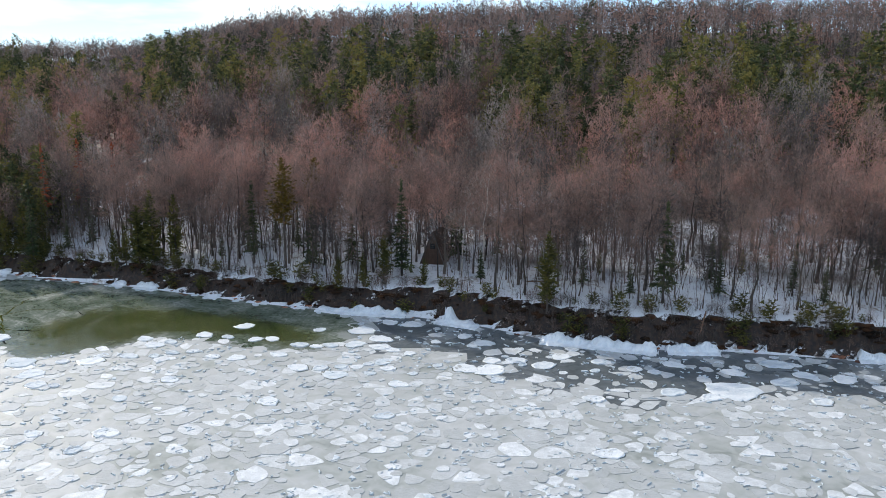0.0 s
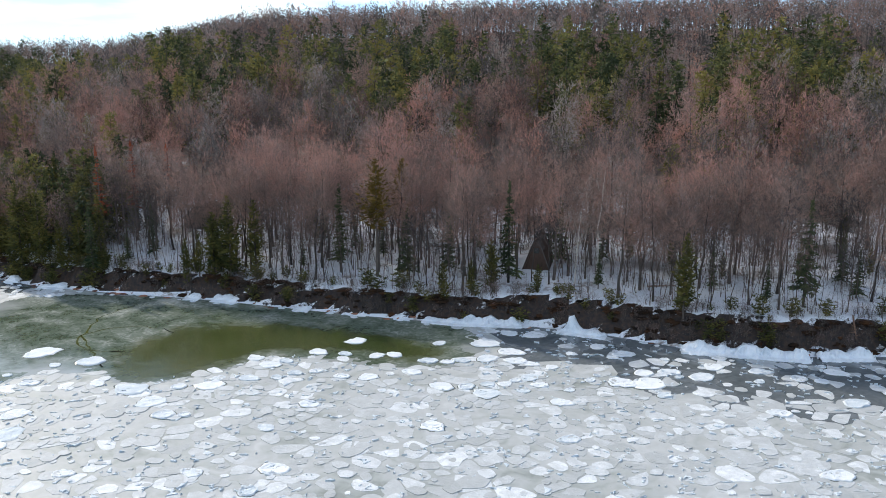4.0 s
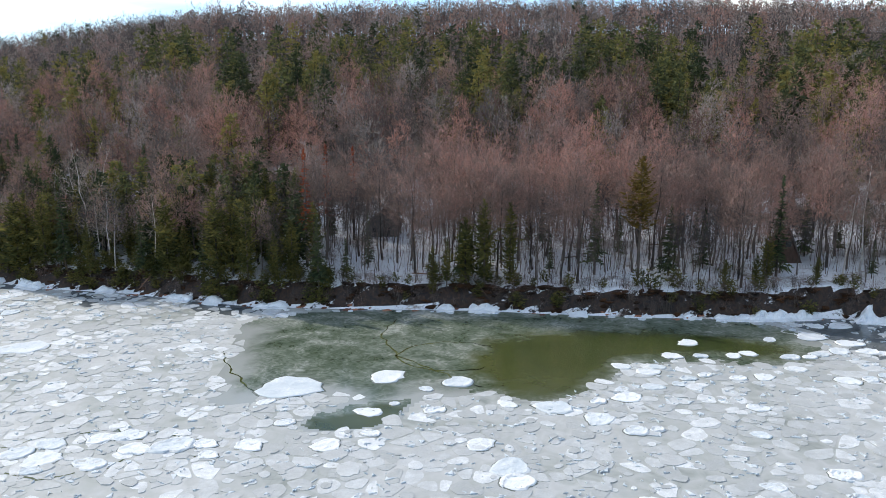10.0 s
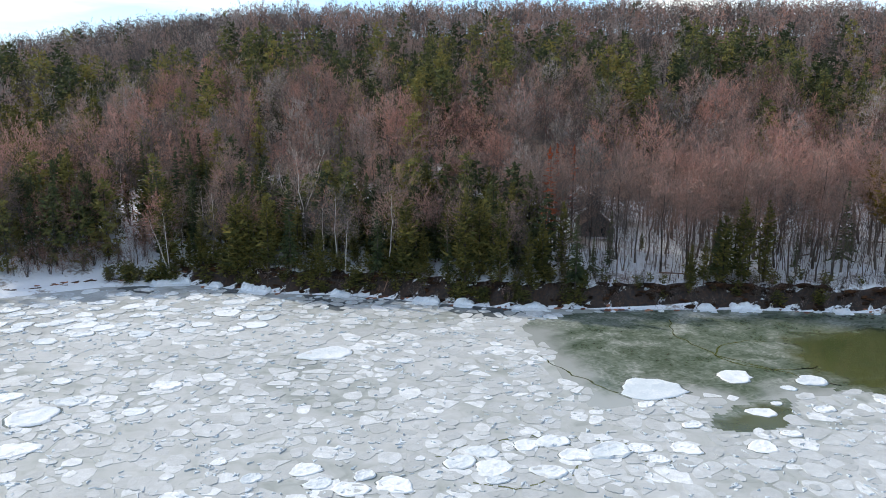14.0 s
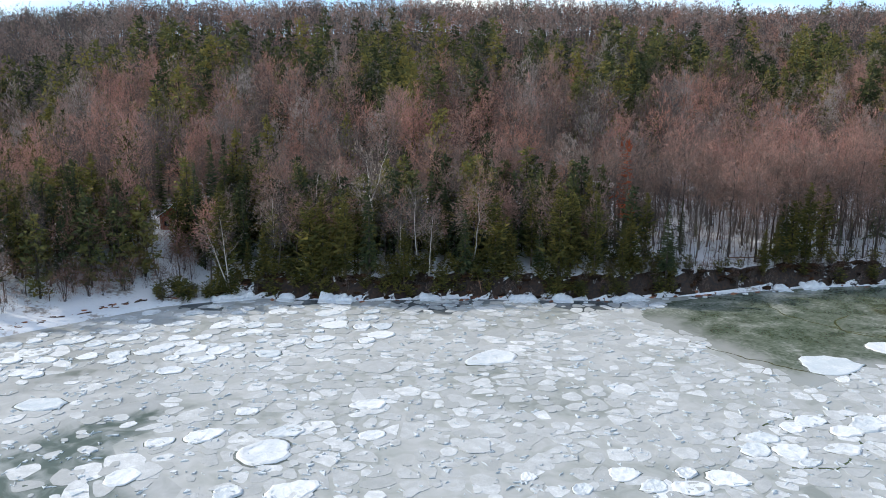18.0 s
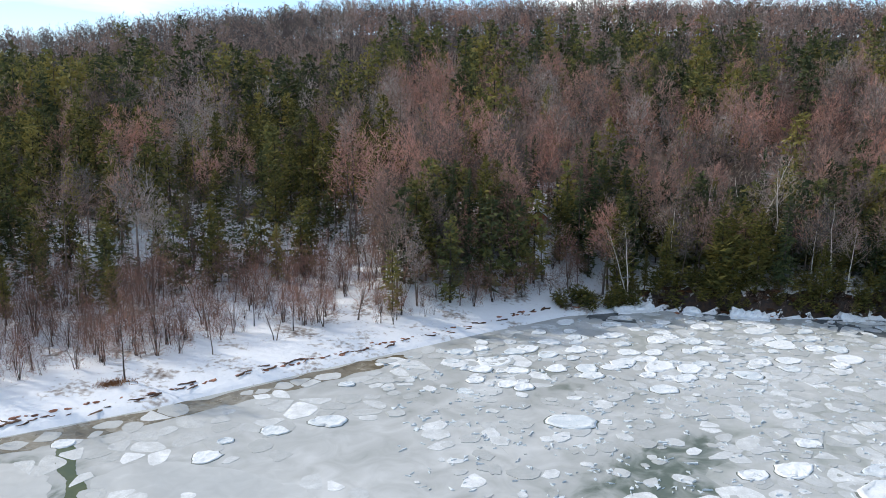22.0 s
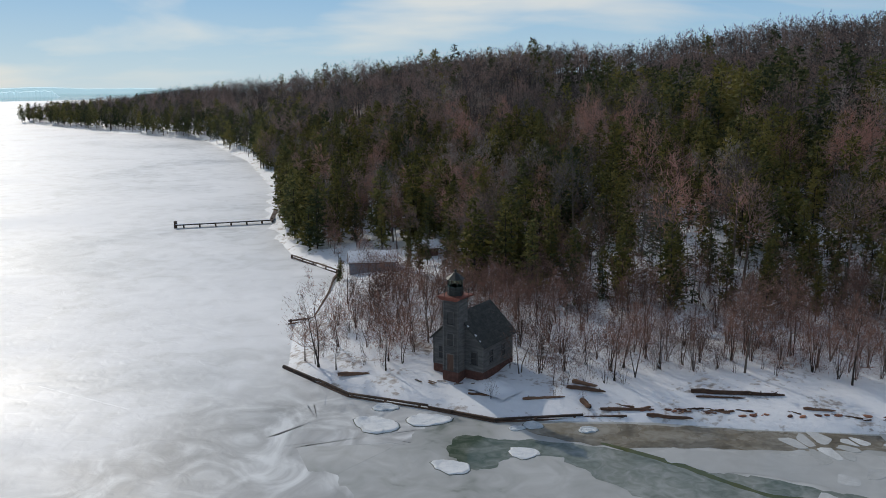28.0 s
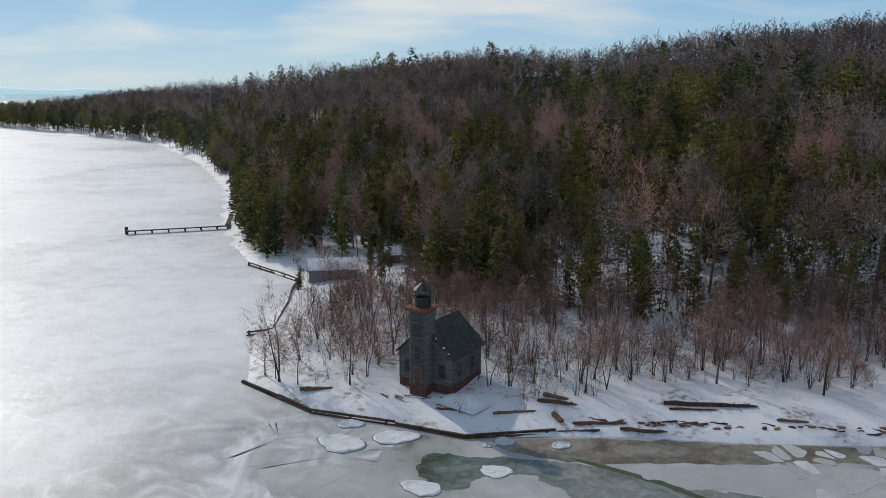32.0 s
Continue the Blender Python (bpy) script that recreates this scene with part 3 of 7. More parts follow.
def crown_groups(name, places, shapes, groups, seed):
    """The crowns of a wood, parted by their colour. The trunks were placed by the same draw."""
    r = np.random.RandomState(seed)
    which, turn, u, lo = r.randint(0, len(shapes), len(places)), r.uniform(0, 6.28, len(places)), np.random.RandomState(seed + 50).rand(len(places)), 0.0
    u = np.where(places[:, 0] < -135, u * 0.76, u)   # few red maples in the west
    for hi, m, label in groups:
        k = (u >= lo) & (u < hi)
        forest(name, places[k], shapes, m, label, "bare woods", r, 1, (which[k], turn[k]))
        lo = hi


high = inland(far_places[:, 0], far_places[:, 1]) > 205
for k, (part_of, shapes) in enumerate(((far_places[~high], far_bare), (far_places[high], far_thin))):
    forest("far_bare_trunks", part_of, shapes, M_BARK, "grey trunks of leafless hardwoods on the hillside", "tree trunks", np.random.RandomState(31 + 8 * k), 0)
    crown_groups("far_bare_crowns", part_of, shapes, ((0.62, M_TWIG_GREY, "brown-grey leafless crowns covering the hillside"), (0.8, M_TWIG_ASH, "ash-grey leafless crowns on the hillside"), (1.0, M_TWIG_RED, "red-brown leafless crowns on the hillside")), 31 + 8 * k)
forest("far_conifer_trunks", far_green, far_needle, M_BARK, "dark trunks of hillside hemlocks and pines", "tree trunks", np.random.RandomState(32), 0)
forest("far_conifer_crowns", far_green, far_needle, M_HEMLOCK, "dark green hemlock and pine crowns on the hillside", "conifer woods", np.random.RandomState(32), 1)

p = spaced(rng, (-330, 170, 130, 330), 5.0, lambda x, y, d: (d > 28) & (d <= 120) & in_view(x, y) & ((x > -150) | (d > 37)) & ~((np.abs(x + 116) < 2.5) & (d < 36)))
dp = inland(p[:, 0], p[:, 1])
belt = smooth(-30, -70, p[:, 0]) * (1 - smooth(70, 105, dp)) * (1 + 3.8 * smooth(-135, -165, p[:, 0]))
is_green = rng.rand(len(p)) < green(p[:, 0], p[:, 1], dp) + 0.12 * belt + 0.12 * smooth(-140, -175, p[:, 0]) * (1 - smooth(95, 125, dp))
q = np.r_[scatter(rng, (-146, -36, 140, 200), 3.8, lambda x, y, d: (d > np.where(x < -112, 10, 6)) & (d < 28) & (np.abs(x + 117.5) > 1.8)),
          scatter(rng, (-440, -248, 160, 360), 4.6, lambda x, y, d: (d > 3.5) & (d < 62) & ~((x > -296) & (y < 184) & (d < 24)) & ((x < -300) | (d > 14)))]
thin = (rng.uniform(size=len(p)) < 0.9) & ((p[:, 0] > -150) | (dp > 38))
mid_places, mid_green = with_size(p[~is_green & thin], 0.65, 1.2), with_size(p[is_green], 0.75, 1.25) * np.c_[np.ones((is_green.sum(), 2)), (1 - 0.2 * smooth(-100, -150, p[is_green, 0])) * (1 - 0.28 * (smooth(-135, -165, p[is_green, 0]) * (1 - smooth(47, 85, dp[is_green]))))]
bare_too = rng.rand(len(q)) < 0.35
mid_places, mid_green = np.r_[mid_places, with_size(q[bare_too], 0.5, 0.9)], np.r_[mid_green, with_size(q[~bare_too], 0.45, 0.95)]
forest("hardwood_trunks", mid_places, mid_bare, M_BARK, "grey trunks of leafless hardwoods over snow", "tree trunks", np.random.RandomState(33), 0)
crown_groups("hardwood_crowns", mid_places, mid_bare, ((0.5, M_TWIG_WOOD, "brown leafless maple crowns above the shore"), (0.7, M_TWIG_ASH, "ash-grey leafless crowns above the shore"), (1.0, M_TWIG_RED, "reddish leafless maple crowns above the shore")), 33)
forest("conifer_trunks", mid_green, mid_needle, M_BARK, "dark trunks of spruces behind the shore", "tree trunks", np.random.RandomState(34), 0)
west = (mid_green[:, 0] < -140) & (np.random.RandomState(77).rand(len(mid_green)) < 0.7)
pick = np.random.RandomState(34)
kinds, turns = pick.randint(0, len(mid_needle), len(mid_green)), pick.uniform(0, 6.28, len(mid_green))
forest("cedar_crowns", mid_green[west], mid_needle, M_CEDAR, "amber-green cedar crowns behind the point", "conifer woods", pick, 1, (kinds[west], turns[west]))
forest("conifer_crowns", mid_green[~west], mid_needle, M_HEMLOCK, "dark green spruce and hemlock crowns behind the shore", "conifer woods", pick, 1, (kinds[~west], turns[~west]))

# ---- the lake: open water, thin ice, brash ice, floes ----
BAY = (-272.0, 190.0, 56.0)   # west edge, east edge, south edge of the broken ice


def wobble_mat(name, stops, scale, rough, rough2, warp, bump, metal=0.0, spec=0.5, bump_scale=0.8):
    """Ice and water: colours in drawn-out, swirling patches."""
    m = mat(name, stops, scale, rough=rough, rough2=rough2, bump=bump, bump_scale=bump_scale, coords="World", detail=7, spec=spec)
    for k in m.node_tree.nodes:
        if k.bl_idname == "ShaderNodeTexNoise":
            k.inputs["Distortion"].default_value = warp
    return m


M_OPEN = wobble_mat("green_lake_water", [(0.3, (0.045, 0.06, 0.015)), (0.5, (0.082, 0.095, 0.026)), (0.7, (0.13, 0.135, 0.05))], 0.05, 0.04, 0.1, 0.6, 0.004)
M_SKIM = wobble_mat("grey_green_skim_ice", [(0.36, (0.065, 0.09, 0.055)), (0.47, (0.125, 0.155, 0.115)), (0.55, (0.21, 0.235, 0.195)), (0.65, (0.4, 0.42, 0.38))], 0.07, 0.08, 0.25, 2.2, 0.004)
M_GREY = wobble_mat("smooth_grey_ice", [(0.36, (0.26, 0.28, 0.255)), (0.46, (0.39, 0.405, 0.385)), (0.55, (0.46, 0.47, 0.46)), (0.66, (0.55, 0.56, 0.555))], 0.05, 0.48, 0.62, 0.8, 0.012)
M_SHEET = wobble_mat("grey_ice_sheet_with_thin_spots", [(0.36, (0.09, 0.115, 0.085)), (0.41, (0.24, 0.26, 0.235)), (0.46, (0.37, 0.38, 0.365)), (0.55, (0.45, 0.46, 0.45)), (0.66, (0.56, 0.57, 0.565))], 0.03, 0.3, 0.5, 1.2, 0.01)
M_BLUE = wobble_mat("dark_wet_ice", [(0.3, (0.075, 0.09, 0.095)), (0.5, (0.135, 0.152, 0.16)), (0.7, (0.22, 0.24, 0.255))], 0.09, 0.15, 0.35, 1.0, 0.01)
M_BRASH = mat("brash_ice", [(0.2, (0.4, 0.415, 0.41)), (0.45, (0.47, 0.485, 0.485)), (0.64, (0.55, 0.57, 0.575)), (0.78, (0.66, 0.68, 0.69)), (0.9, (0.8, 0.82, 0.84))], 0.9, rough=0.66, bump=0.07, bump_scale=3.0, island=0.62, coords="World")
M_FLOE = mat("snow_crusted_floe", [(0.3, (0.58, 0.64, 0.68)), (0.5, (0.74, 0.77, 0.79)), (0.75, (0.83, 0.85, 0.86))], 1.3, rough=0.75, bump=0.2, bump_scale=2.2, rand=0.35, spec=0.2)
M_SLUSH = wobble_mat("dark_slush_ring", [(0.35, (0.07, 0.085, 0.07)), (0.6, (0.2, 0.215, 0.19))], 0.6, 0.15, 0.3, 0.5, 0.0)
M_SHELF = mat("shelf_ice", [(0.3, (0.62, 0.68, 0.72)), (0.5, (0.82, 0.85, 0.88)), (0.75, (0.9, 0.92, 0.93))], 0.8, rough=0.4, bump=0.05, bump_scale=3.0, stretch=(1, 1, 0.4), coords="World")
M_FROZEN = wobble_mat("snow_dusted_lake_ice", [(0.34, (0.58, 0.59, 0.59)), (0.43, (0.73, 0.74, 0.74)), (0.5, (0.83, 0.84, 0.85)), (0.6, (0.91, 0.92, 0.93))], 0.022, 0.42, 0.6, 0.7, 0.06, bump_scale=0.5, spec=0.5)

# thinner grey ice with blown snow round the point
n, l = M_FROZEN.node_tree.nodes, M_FROZEN.node_tree.links
pos, far_off, edge_n, add_n, rim, near_n, near_c, mix_i = (n.new("ShaderNode" + k) for k in ("NewGeometry", "VectorMath", "TexNoise", "Math", "MapRange", "TexNoise", "ValToRGB", "Mix"))
far_off.operation, far_off.inputs[1].default_value = "DISTANCE", (-216.0, 84.0, 0.0)
edge_n.inputs["Scale"].default_value, edge_n.inputs["Detail"].default_value, edge_n.inputs["Distortion"].default_value = 0.045, 8.0, 0.8
add_n.operation, add_n.inputs[1].default_value = "MULTIPLY_ADD", 60.0
rim.inputs["From Min"].default_value, rim.inputs["From Max"].default_value = 72.0, 98.0
near_n.inputs["Scale"].default_value, near_n.inputs["Detail"].default_value, near_n.inputs["Distortion"].default_value = 0.16, 9.0, 1.6
for k, (p, c) in enumerate(((0.36, 0.36), (0.5, 0.52), (0.66, 0.8))):
    e = near_c.color_ramp.elements[k] if k < 2 else near_c.color_ramp.elements.new(p)
    e.position, e.color = p, (0.98 * c, c, c, 1)
mix_i.data_type = "RGBA"
base = n["Principled BSDF"].inputs["Base Color"]
l.new(base.links[0].from_socket, mix_i.inputs["B"])
for k in (far_off, edge_n, near_n):
    l.new(pos.outputs["Position"], k.inputs[0])
l.new(edge_n.outputs["Fac"], add_n.inputs[0])
l.new(far_off.outputs["Value"], add_n.inputs[2])
l.new(add_n.outputs[0], rim.inputs["Value"])
l.new(rim.outputs["Result"], mix_i.inputs["Factor"])
l.new(near_n.outputs["Fac"], near_c.inputs["Fac"])
l.new(near_c.outputs["Color"], mix_i.inputs["A"])
l.new(mix_i.outputs["Result"], base)

# open water under everything, out to the horizon
wv, wf = sheet(np.r_[-40000, -4800, -2000, -600, -225, 0, 190, 900, 4800, 40000], np.r_[-40000, -4800, -1000, 56, 120, 700, 2000, 4800, 40000], lambda x, y: 0 * x)
me = mesh_of("water", wv, wf)
me.materials.append(M_OPEN)
tagged(new("water", me), "dark green open lake water between the ice", "lake water", kind="structure")

# unbroken lake ice to the west and south, out to the far shore
xs, ys = np.r_[-2050, np.arange(-1200, -300, 75), -272, -236, BAY[1], 900, 4800], np.r_[-4800, -600, BAY[2] + 4, np.arange(131, 1000, 75), 2050]
fv, ff = sheet(xs, ys, lambda x, y: 0.022 + 0 * x)
mid = fv[ff].mean(1)
ff = ff[~((mid[:, 0] > -236) & (mid[:, 0] < BAY[1]) & (mid[:, 1] > BAY[2] + 4))]
me = mesh_of("lake_ice", fv, ff)
me.materials.append(M_FROZEN)
tagged(new("lake_ice", me), "wide sheet of snow-dusted grey-white lake ice", "lake ice", kind="structure")

LEAD = np.array([(-43.4, 122.8), (-44.7, 133.5), (-31.4, 138.9), (2, 138), (20, 135.1), (40.8, 131.8), (45.6, 120.6), (43.7, 113.3), (32.5, 111.1), (21.1, 113.4),
                 (12.8, 111.1), (9.8, 104.8), (3.7, 100), (-0.7, 98.2), (-6.4, 102.8), (-10.4, 100.7), (-16, 100.6), (-18.6, 91.1),
                 (-28.7, 90.2), (-28.4, 94.2), (-22.4, 100.6), (-35.3, 102.1), (-36.9, 96.5), (-42.5, 100.1), (-42, 112.6)])
CORE = np.array([(-6.4, 102.8), (0, 98.2), (4.4, 100.9), (10, 106.8), (12.7, 113.8), (23.6, 116.8), (37.5, 114.1), (41.6, 119.6), (29.8, 125.9), (12, 128), (-4.4, 125), (-9.1, 113.9)])


def within(x, y, poly):
    x, y = np.asarray(x, float), np.asarray(y, float)
    ins = np.zeros(x.shape, bool)
    for (ax, ay), (bx, by) in zip(poly, np.roll(poly, -1, axis=0)):
        if ay != by:
            ins ^= ((ay > y) != (by > y)) & (x < (bx - ax) * (y - ay) / (by - ay) + ax)
    return ins


def depth_in(x, y, poly):
    """Metres inside an outline, negative outside."""
    best = np.full(np.shape(x), 1e9)
    for (ax, ay), (bx, by) in zip(poly, np.roll(poly, -1, axis=0)):
        dx, dy = bx - ax, by - ay
        t = np.clip(((x - ax) * dx + (y - ay) * dy) / (dx * dx + dy * dy), 0, 1)
        best = np.minimum(best, np.hypot(x - ax - t * dx, y - ay - t * dy))
    return np.where(within(x, y, poly), best, -best)


def cells(seeds, near=22, reach=40.0):
    """The polygon round each seed that lies nearer to it than to any other."""
    out = []
    for i, s in enumerate(seeds):
        dd = ((seeds - s) ** 2).sum(1)
        poly = np.array([(-1, -1), (1, -1), (1, 1), (-1, 1)], float) * reach + s
        for j in np.argsort(dd)[1:near]:
            nrm, mid = seeds[j] - s, (seeds[j] + s) / 2
            side = (poly - mid) @ nrm
            if side.max() <= 0:
                continue
            keep = []
            for a in range(len(poly)):
                b = (a + 1) % len(poly)
                if side[a] <= 0:
                    keep.append(poly[a])
                if (side[a] < 0) != (side[b] < 0) and side[a] != side[b]:
                    keep.append(poly[a] + (poly[b] - poly[a]) * side[a] / (side[a] - side[b]))
            poly = np.array(keep)
            if len(poly) < 3:
                break
        out.append(poly)
    return out


def slab(shape, poly, z, thick, dome=0.0, centre=None):
    """A flat piece of ice with its broken edge."""
    k = len(poly)
    v = np.zeros((2 * k + 1, 3))
    v[:k, :2], v[:k, 2] = poly, z
    v[k:2 * k, :2], v[k:2 * k, 2] = poly, z - thick
    v[2 * k, :2], v[2 * k, 2] = poly.mean(0) if centre is None else centre, z + dome
    a = np.arange(k)
    b = (a + 1) % k
    shape.add(v, np.concatenate([np.stack([a, b, np.full(k, 2 * k)], 1), np.stack([a, k + a, b], 1), np.stack([b, k + a, k + b], 1)]))


def roughen(poly, rng, amount, parts=2):
    """More corners on a polygon, moved a little."""
    out = []
    for a, b in zip(poly, np.roll(poly, -1, axis=0)):
        ln = np.linalg.norm(b - a)
        for t in np.arange(parts) / parts:
            out.append(a + (b - a) * t + rng.normal(size=2) * amount * min(ln, 3))
    return np.array(out)


# the thin ice cover of the bay, in plates of uneven size with dark cracks between
rng = np.random.RandomState(5)
seeds = []
for box, step in (((-280, -112, 44, 165), 8.5), ((-112, 200, 44, 175), 5.6)):
    p = scatter(rng, box, step, lambda x, y, d: d < 16)
    seeds.append(p)
seeds = np.concatenate(seeds)
sheet_grey, sheet_blue, sheet_white, sheet_wide = Shape(), Shape(), [], []
for s, poly in zip(seeds, cells(seeds)):
    if len(poly) < 3 or np.ptp(poly, axis=0).max() > 30 or inland(s[0], s[1]) > 7:
        continue
    lead = within(s[0], s[1], LEAD)
    gap = 0.0
    if (lead and inland(s[0], s[1]) < -12 and depth_in(s[0], s[1], LEAD) > 7) or s[1] < 54:
        continue
    white = s[0] < -238 + 9 * math.sin(s[1] * 0.11) + 5 * math.sin(s[1] * 0.31) + 2 * rng.normal()
    if white:
        gap = 0.0
    poly[:, 1] = np.maximum(poly[:, 1], 52 + 1.5 * np.sin(poly[:, 0] * 0.21) + np.sin(poly[:, 0] * 0.57))
    c = poly.mean(0)
    r = np.linalg.norm(poly - c, axis=1, keepdims=True)
    poly = roughen(c + (poly - c) * np.maximum(0.3, 1 - gap / r), rng, 0.0 if gap < 0.03 else 0.03)
    edge = white and s[0] > -252
    if edge:
        sheet_white.append(Shape())
        slab(sheet_white[-1], poly, 0.028, 0.05)
        poly = roughen(c + (poly - c) * 1.06, rng, 0.14, 3)
    shore = inland(s[0], s[1])
    east = s[0] > 48 and shore > -19 + 4 * math.sin(s[0] * 0.13)
    target = sheet_white if white else sheet_wide if s[0] < -118 else sheet_blue if east or (shore > -6 and rng.rand() < 0.5) else sheet_grey
    if isinstance(target, list):
        if not edge:
            target.append(Shape())
        target = target[-1]
    slab(target, poly, 0.034 + 0.01 * rng.rand() if edge else 0.031 if white else 0.03 + 0.012 * rng.rand(), 0.05, dome=0.0)
for name, pieces, m, label in (("snowy_ice_cover", sheet_white, M_FROZEN, "snow-dusted grey-white ice off the point"), ("wide_ice_cover", sheet_wide, M_SHEET, "wide smooth grey ice sheets with dark thin spots")):
    cover = tagged(new(name), label, "ice", kind="structure")
    for sh in pieces:
        me = mesh_of("ice_plate", *sh.arrays())
        me.materials.append(m)
        ob = new("ice_plate", me)
        ob.parent = cover
for name, sh, m, label in (("grey_ice_plates", sheet_grey, M_GREY, "smooth light-grey thin ice broken into large plates"),
                           ("wet_ice_plates", sheet_blue, M_BLUE, "dark blue-grey wet ice along the shore")):
    me = mesh_of(name, *sh.arrays())
    me.materials.append(m)
    tagged(new(name, me), label, "ice", kind="stuff")

def rounded(poly, times=3):
    for _ in range(times):
        nxt = np.roll(poly, -1, axis=0)
        poly = np.stack([0.75 * poly + 0.25 * nxt, 0.25 * poly + 0.75 * nxt], 1).reshape(-1, 2)
    return poly


def pool(name, outline, z, material, label, category, amount, seed):
    """A thin flat patch with a rounded, frayed outline."""
    r = np.random.RandomState(seed)
    q = rounded(outline)
    q = q + amount * np.stack([ripple(q[:, 0], q[:, 1], 3.0, seed), ripple(q[:, 0], q[:, 1], 3.0, seed + 1)], 1) + 0.12 * r.normal(size=q.shape)
    corners = [Vector((x, y, 0)) for x, y in q]
    tris = tessellate_polygon([corners])
    v = np.c_[q, np.full(len(q), z)]
    a = np.array(tris)
    e1, e2 = q[a[:, 1]] - q[a[:, 0]], q[a[:, 2]] - q[a[:, 0]]
    flip = e1[:, 0] * e2[:, 1] - e1[:, 1] * e2[:, 0] < 0
    a[flip] = a[flip][:, [0, 2, 1]]
    me = mesh_of(name, v, a)
    me.materials.append(material)
    return tagged(new(name, me), label, category, kind="structure")


SMALL = np.array([(-29, 90.2), (-21.7, 89.9), (-17.8, 91.9), (-16.8, 97.5), (-20.8, 99.5), (-23.7, 95.4), (-28.4, 94.3)])


def open_pool(outline, soft, seed, label):
    """Where the skim ice thins out to open water: how open it is goes with the distance from the rim."""
    q = rounded(outline)
    lo, hi = q.min(0) - 5, q.max(0) + 5
    v, f = sheet(np.arange(lo[0], hi[0], 0.45), np.arange(lo[1], hi[1], 0.45), lambda x, y: 0.051 + 0 * x)
    deep = depth_in(v[:, 0], v[:, 1], q) + 1.1 * ripple(v[:, 0], v[:, 1], 9, seed) + 0.7 * ripple(v[:, 0], v[:, 1], 3.0, seed + 1) + 0.35 * ripple(v[:, 0], v[:, 1], 1.3, seed + 2)
    share = smooth(-soft, soft, deep)
    f = f[(share[f].max(1) > 0.0) & within(v[f][:, :, 0].mean(1), v[f][:, :, 1].mean(1), rounded(LEAD))]
    used, f = np.unique(f, return_inverse=True)
    me = mesh_of("open_pool", v[used], f.reshape(-1, 4))
    me.attributes.new("open", "FLOAT", "POINT").data.foreach_set("value", share[used].astype(np.float32))
    me.materials.append(M_SKIM)
    return tagged(new("open_pool", me), label, "open water", kind="structure")


n, l = M_SKIM.node_tree.nodes, M_SKIM.node_tree.links
att, mxo, wob, wcol = n.new("ShaderNodeAttribute"), n.new("ShaderNodeMix"), n.new("ShaderNodeTexNoise"), n.new("ShaderNodeValToRGB")
att.attribute_name, mxo.data_type = "open", "RGBA"
wob.inputs["Scale"].default_value, wob.inputs["Detail"].default_value = 0.06, 5.0
wcol.color_ramp.elements[0].position, wcol.color_ramp.elements[0].color = 0.35, (0.042, 0.058, 0.018, 1)
wcol.color_ramp.elements[1].position, wcol.color_ramp.elements[1].color = 0.65, (0.082, 0.092, 0.032, 1)
l.new(n.new("ShaderNodeNewGeometry").outputs["Position"], wob.inputs["Vector"])
l.new(wob.outputs["Fac"], wcol.inputs["Fac"])
base = n["Principled BSDF"].inputs["Base Color"]
l.new(base.links[0].from_socket, mxo.inputs["A"])
l.new(wcol.outputs["Color"], mxo.inputs["B"])
l.new(att.outputs["Fac"], mxo.inputs["Factor"])
l.new(mxo.outputs["Result"], base)
# the skim ice itself: towards its rim away from the bank it thickens into the grey cover
lq = rounded(LEAD)
v, f = sheet(np.arange(lq[:, 0].min() - 1, lq[:, 0].max() + 1, 0.6), np.arange(lq[:, 1].min() - 1, lq[:, 1].max() + 1, 0.6), lambda x, y: 0.047 + 0 * x)
deep = depth_in(v[:, 0], v[:, 1], lq)
f = f[deep[f].max(1) > -0.3]
used, f = np.unique(f, return_inverse=True)
v, deep = v[used], deep[used]
grey = (1 - smooth(0.5, 6.5, deep + 1.6 * ripple(v[:, 0], v[:, 1], 10, 821) + 0.7 * ripple(v[:, 0], v[:, 1], 3, 822))) * smooth(-6, -13, inland(v[:, 0], v[:, 1]))
me = mesh_of("skim_ice", v, f.reshape(-1, 4))
me.attributes.new("grey", "FLOAT", "POINT").data.foreach_set("value", grey.astype(np.float32))
me.materials.append(M_SKIM)
tagged(new("skim_ice", me), "thin greenish skim ice with swirls by the bank", "thin ice", kind="structure")
gat, gmx, gno, gco = n.new("ShaderNodeAttribute"), n.new("ShaderNodeMix"), n.new("ShaderNodeTexNoise"), n.new("ShaderNodeValToRGB")
gat.attribute_name, gmx.data_type = "grey", "RGBA"
gno.inputs["Scale"].default_value, gno.inputs["Detail"].default_value = 0.12, 7.0
gco.color_ramp.elements[0].position, gco.color_ramp.elements[0].color = 0.36, (0.3, 0.32, 0.295, 1)
gco.color_ramp.elements[1].position, gco.color_ramp.elements[1].color = 0.64, (0.52, 0.53, 0.525, 1)
l.new(mxo.outputs["Result"], gmx.inputs["A"])
l.new(gno.outputs["Fac"], gco.inputs["Fac"])
l.new(gco.outputs["Color"], gmx.inputs["B"])
l.new(gat.outputs["Fac"], gmx.inputs["Factor"])
l.new(gmx.outputs["Result"], base)
open_pool(CORE, 2.6, 803, "pool of olive-green open water in the ice")
open_pool(SMALL, 1.2, 807, "small pool of olive-green open water")
M_PALE = wobble_mat("pale_smooth_ice_sheet", [(0.36, (0.42, 0.43, 0.42)), (0.55, (0.5, 0.51, 0.5)), (0.66, (0.58, 0.59, 0.585))], 0.06, 0.3, 0.45, 0.8, 0.008)
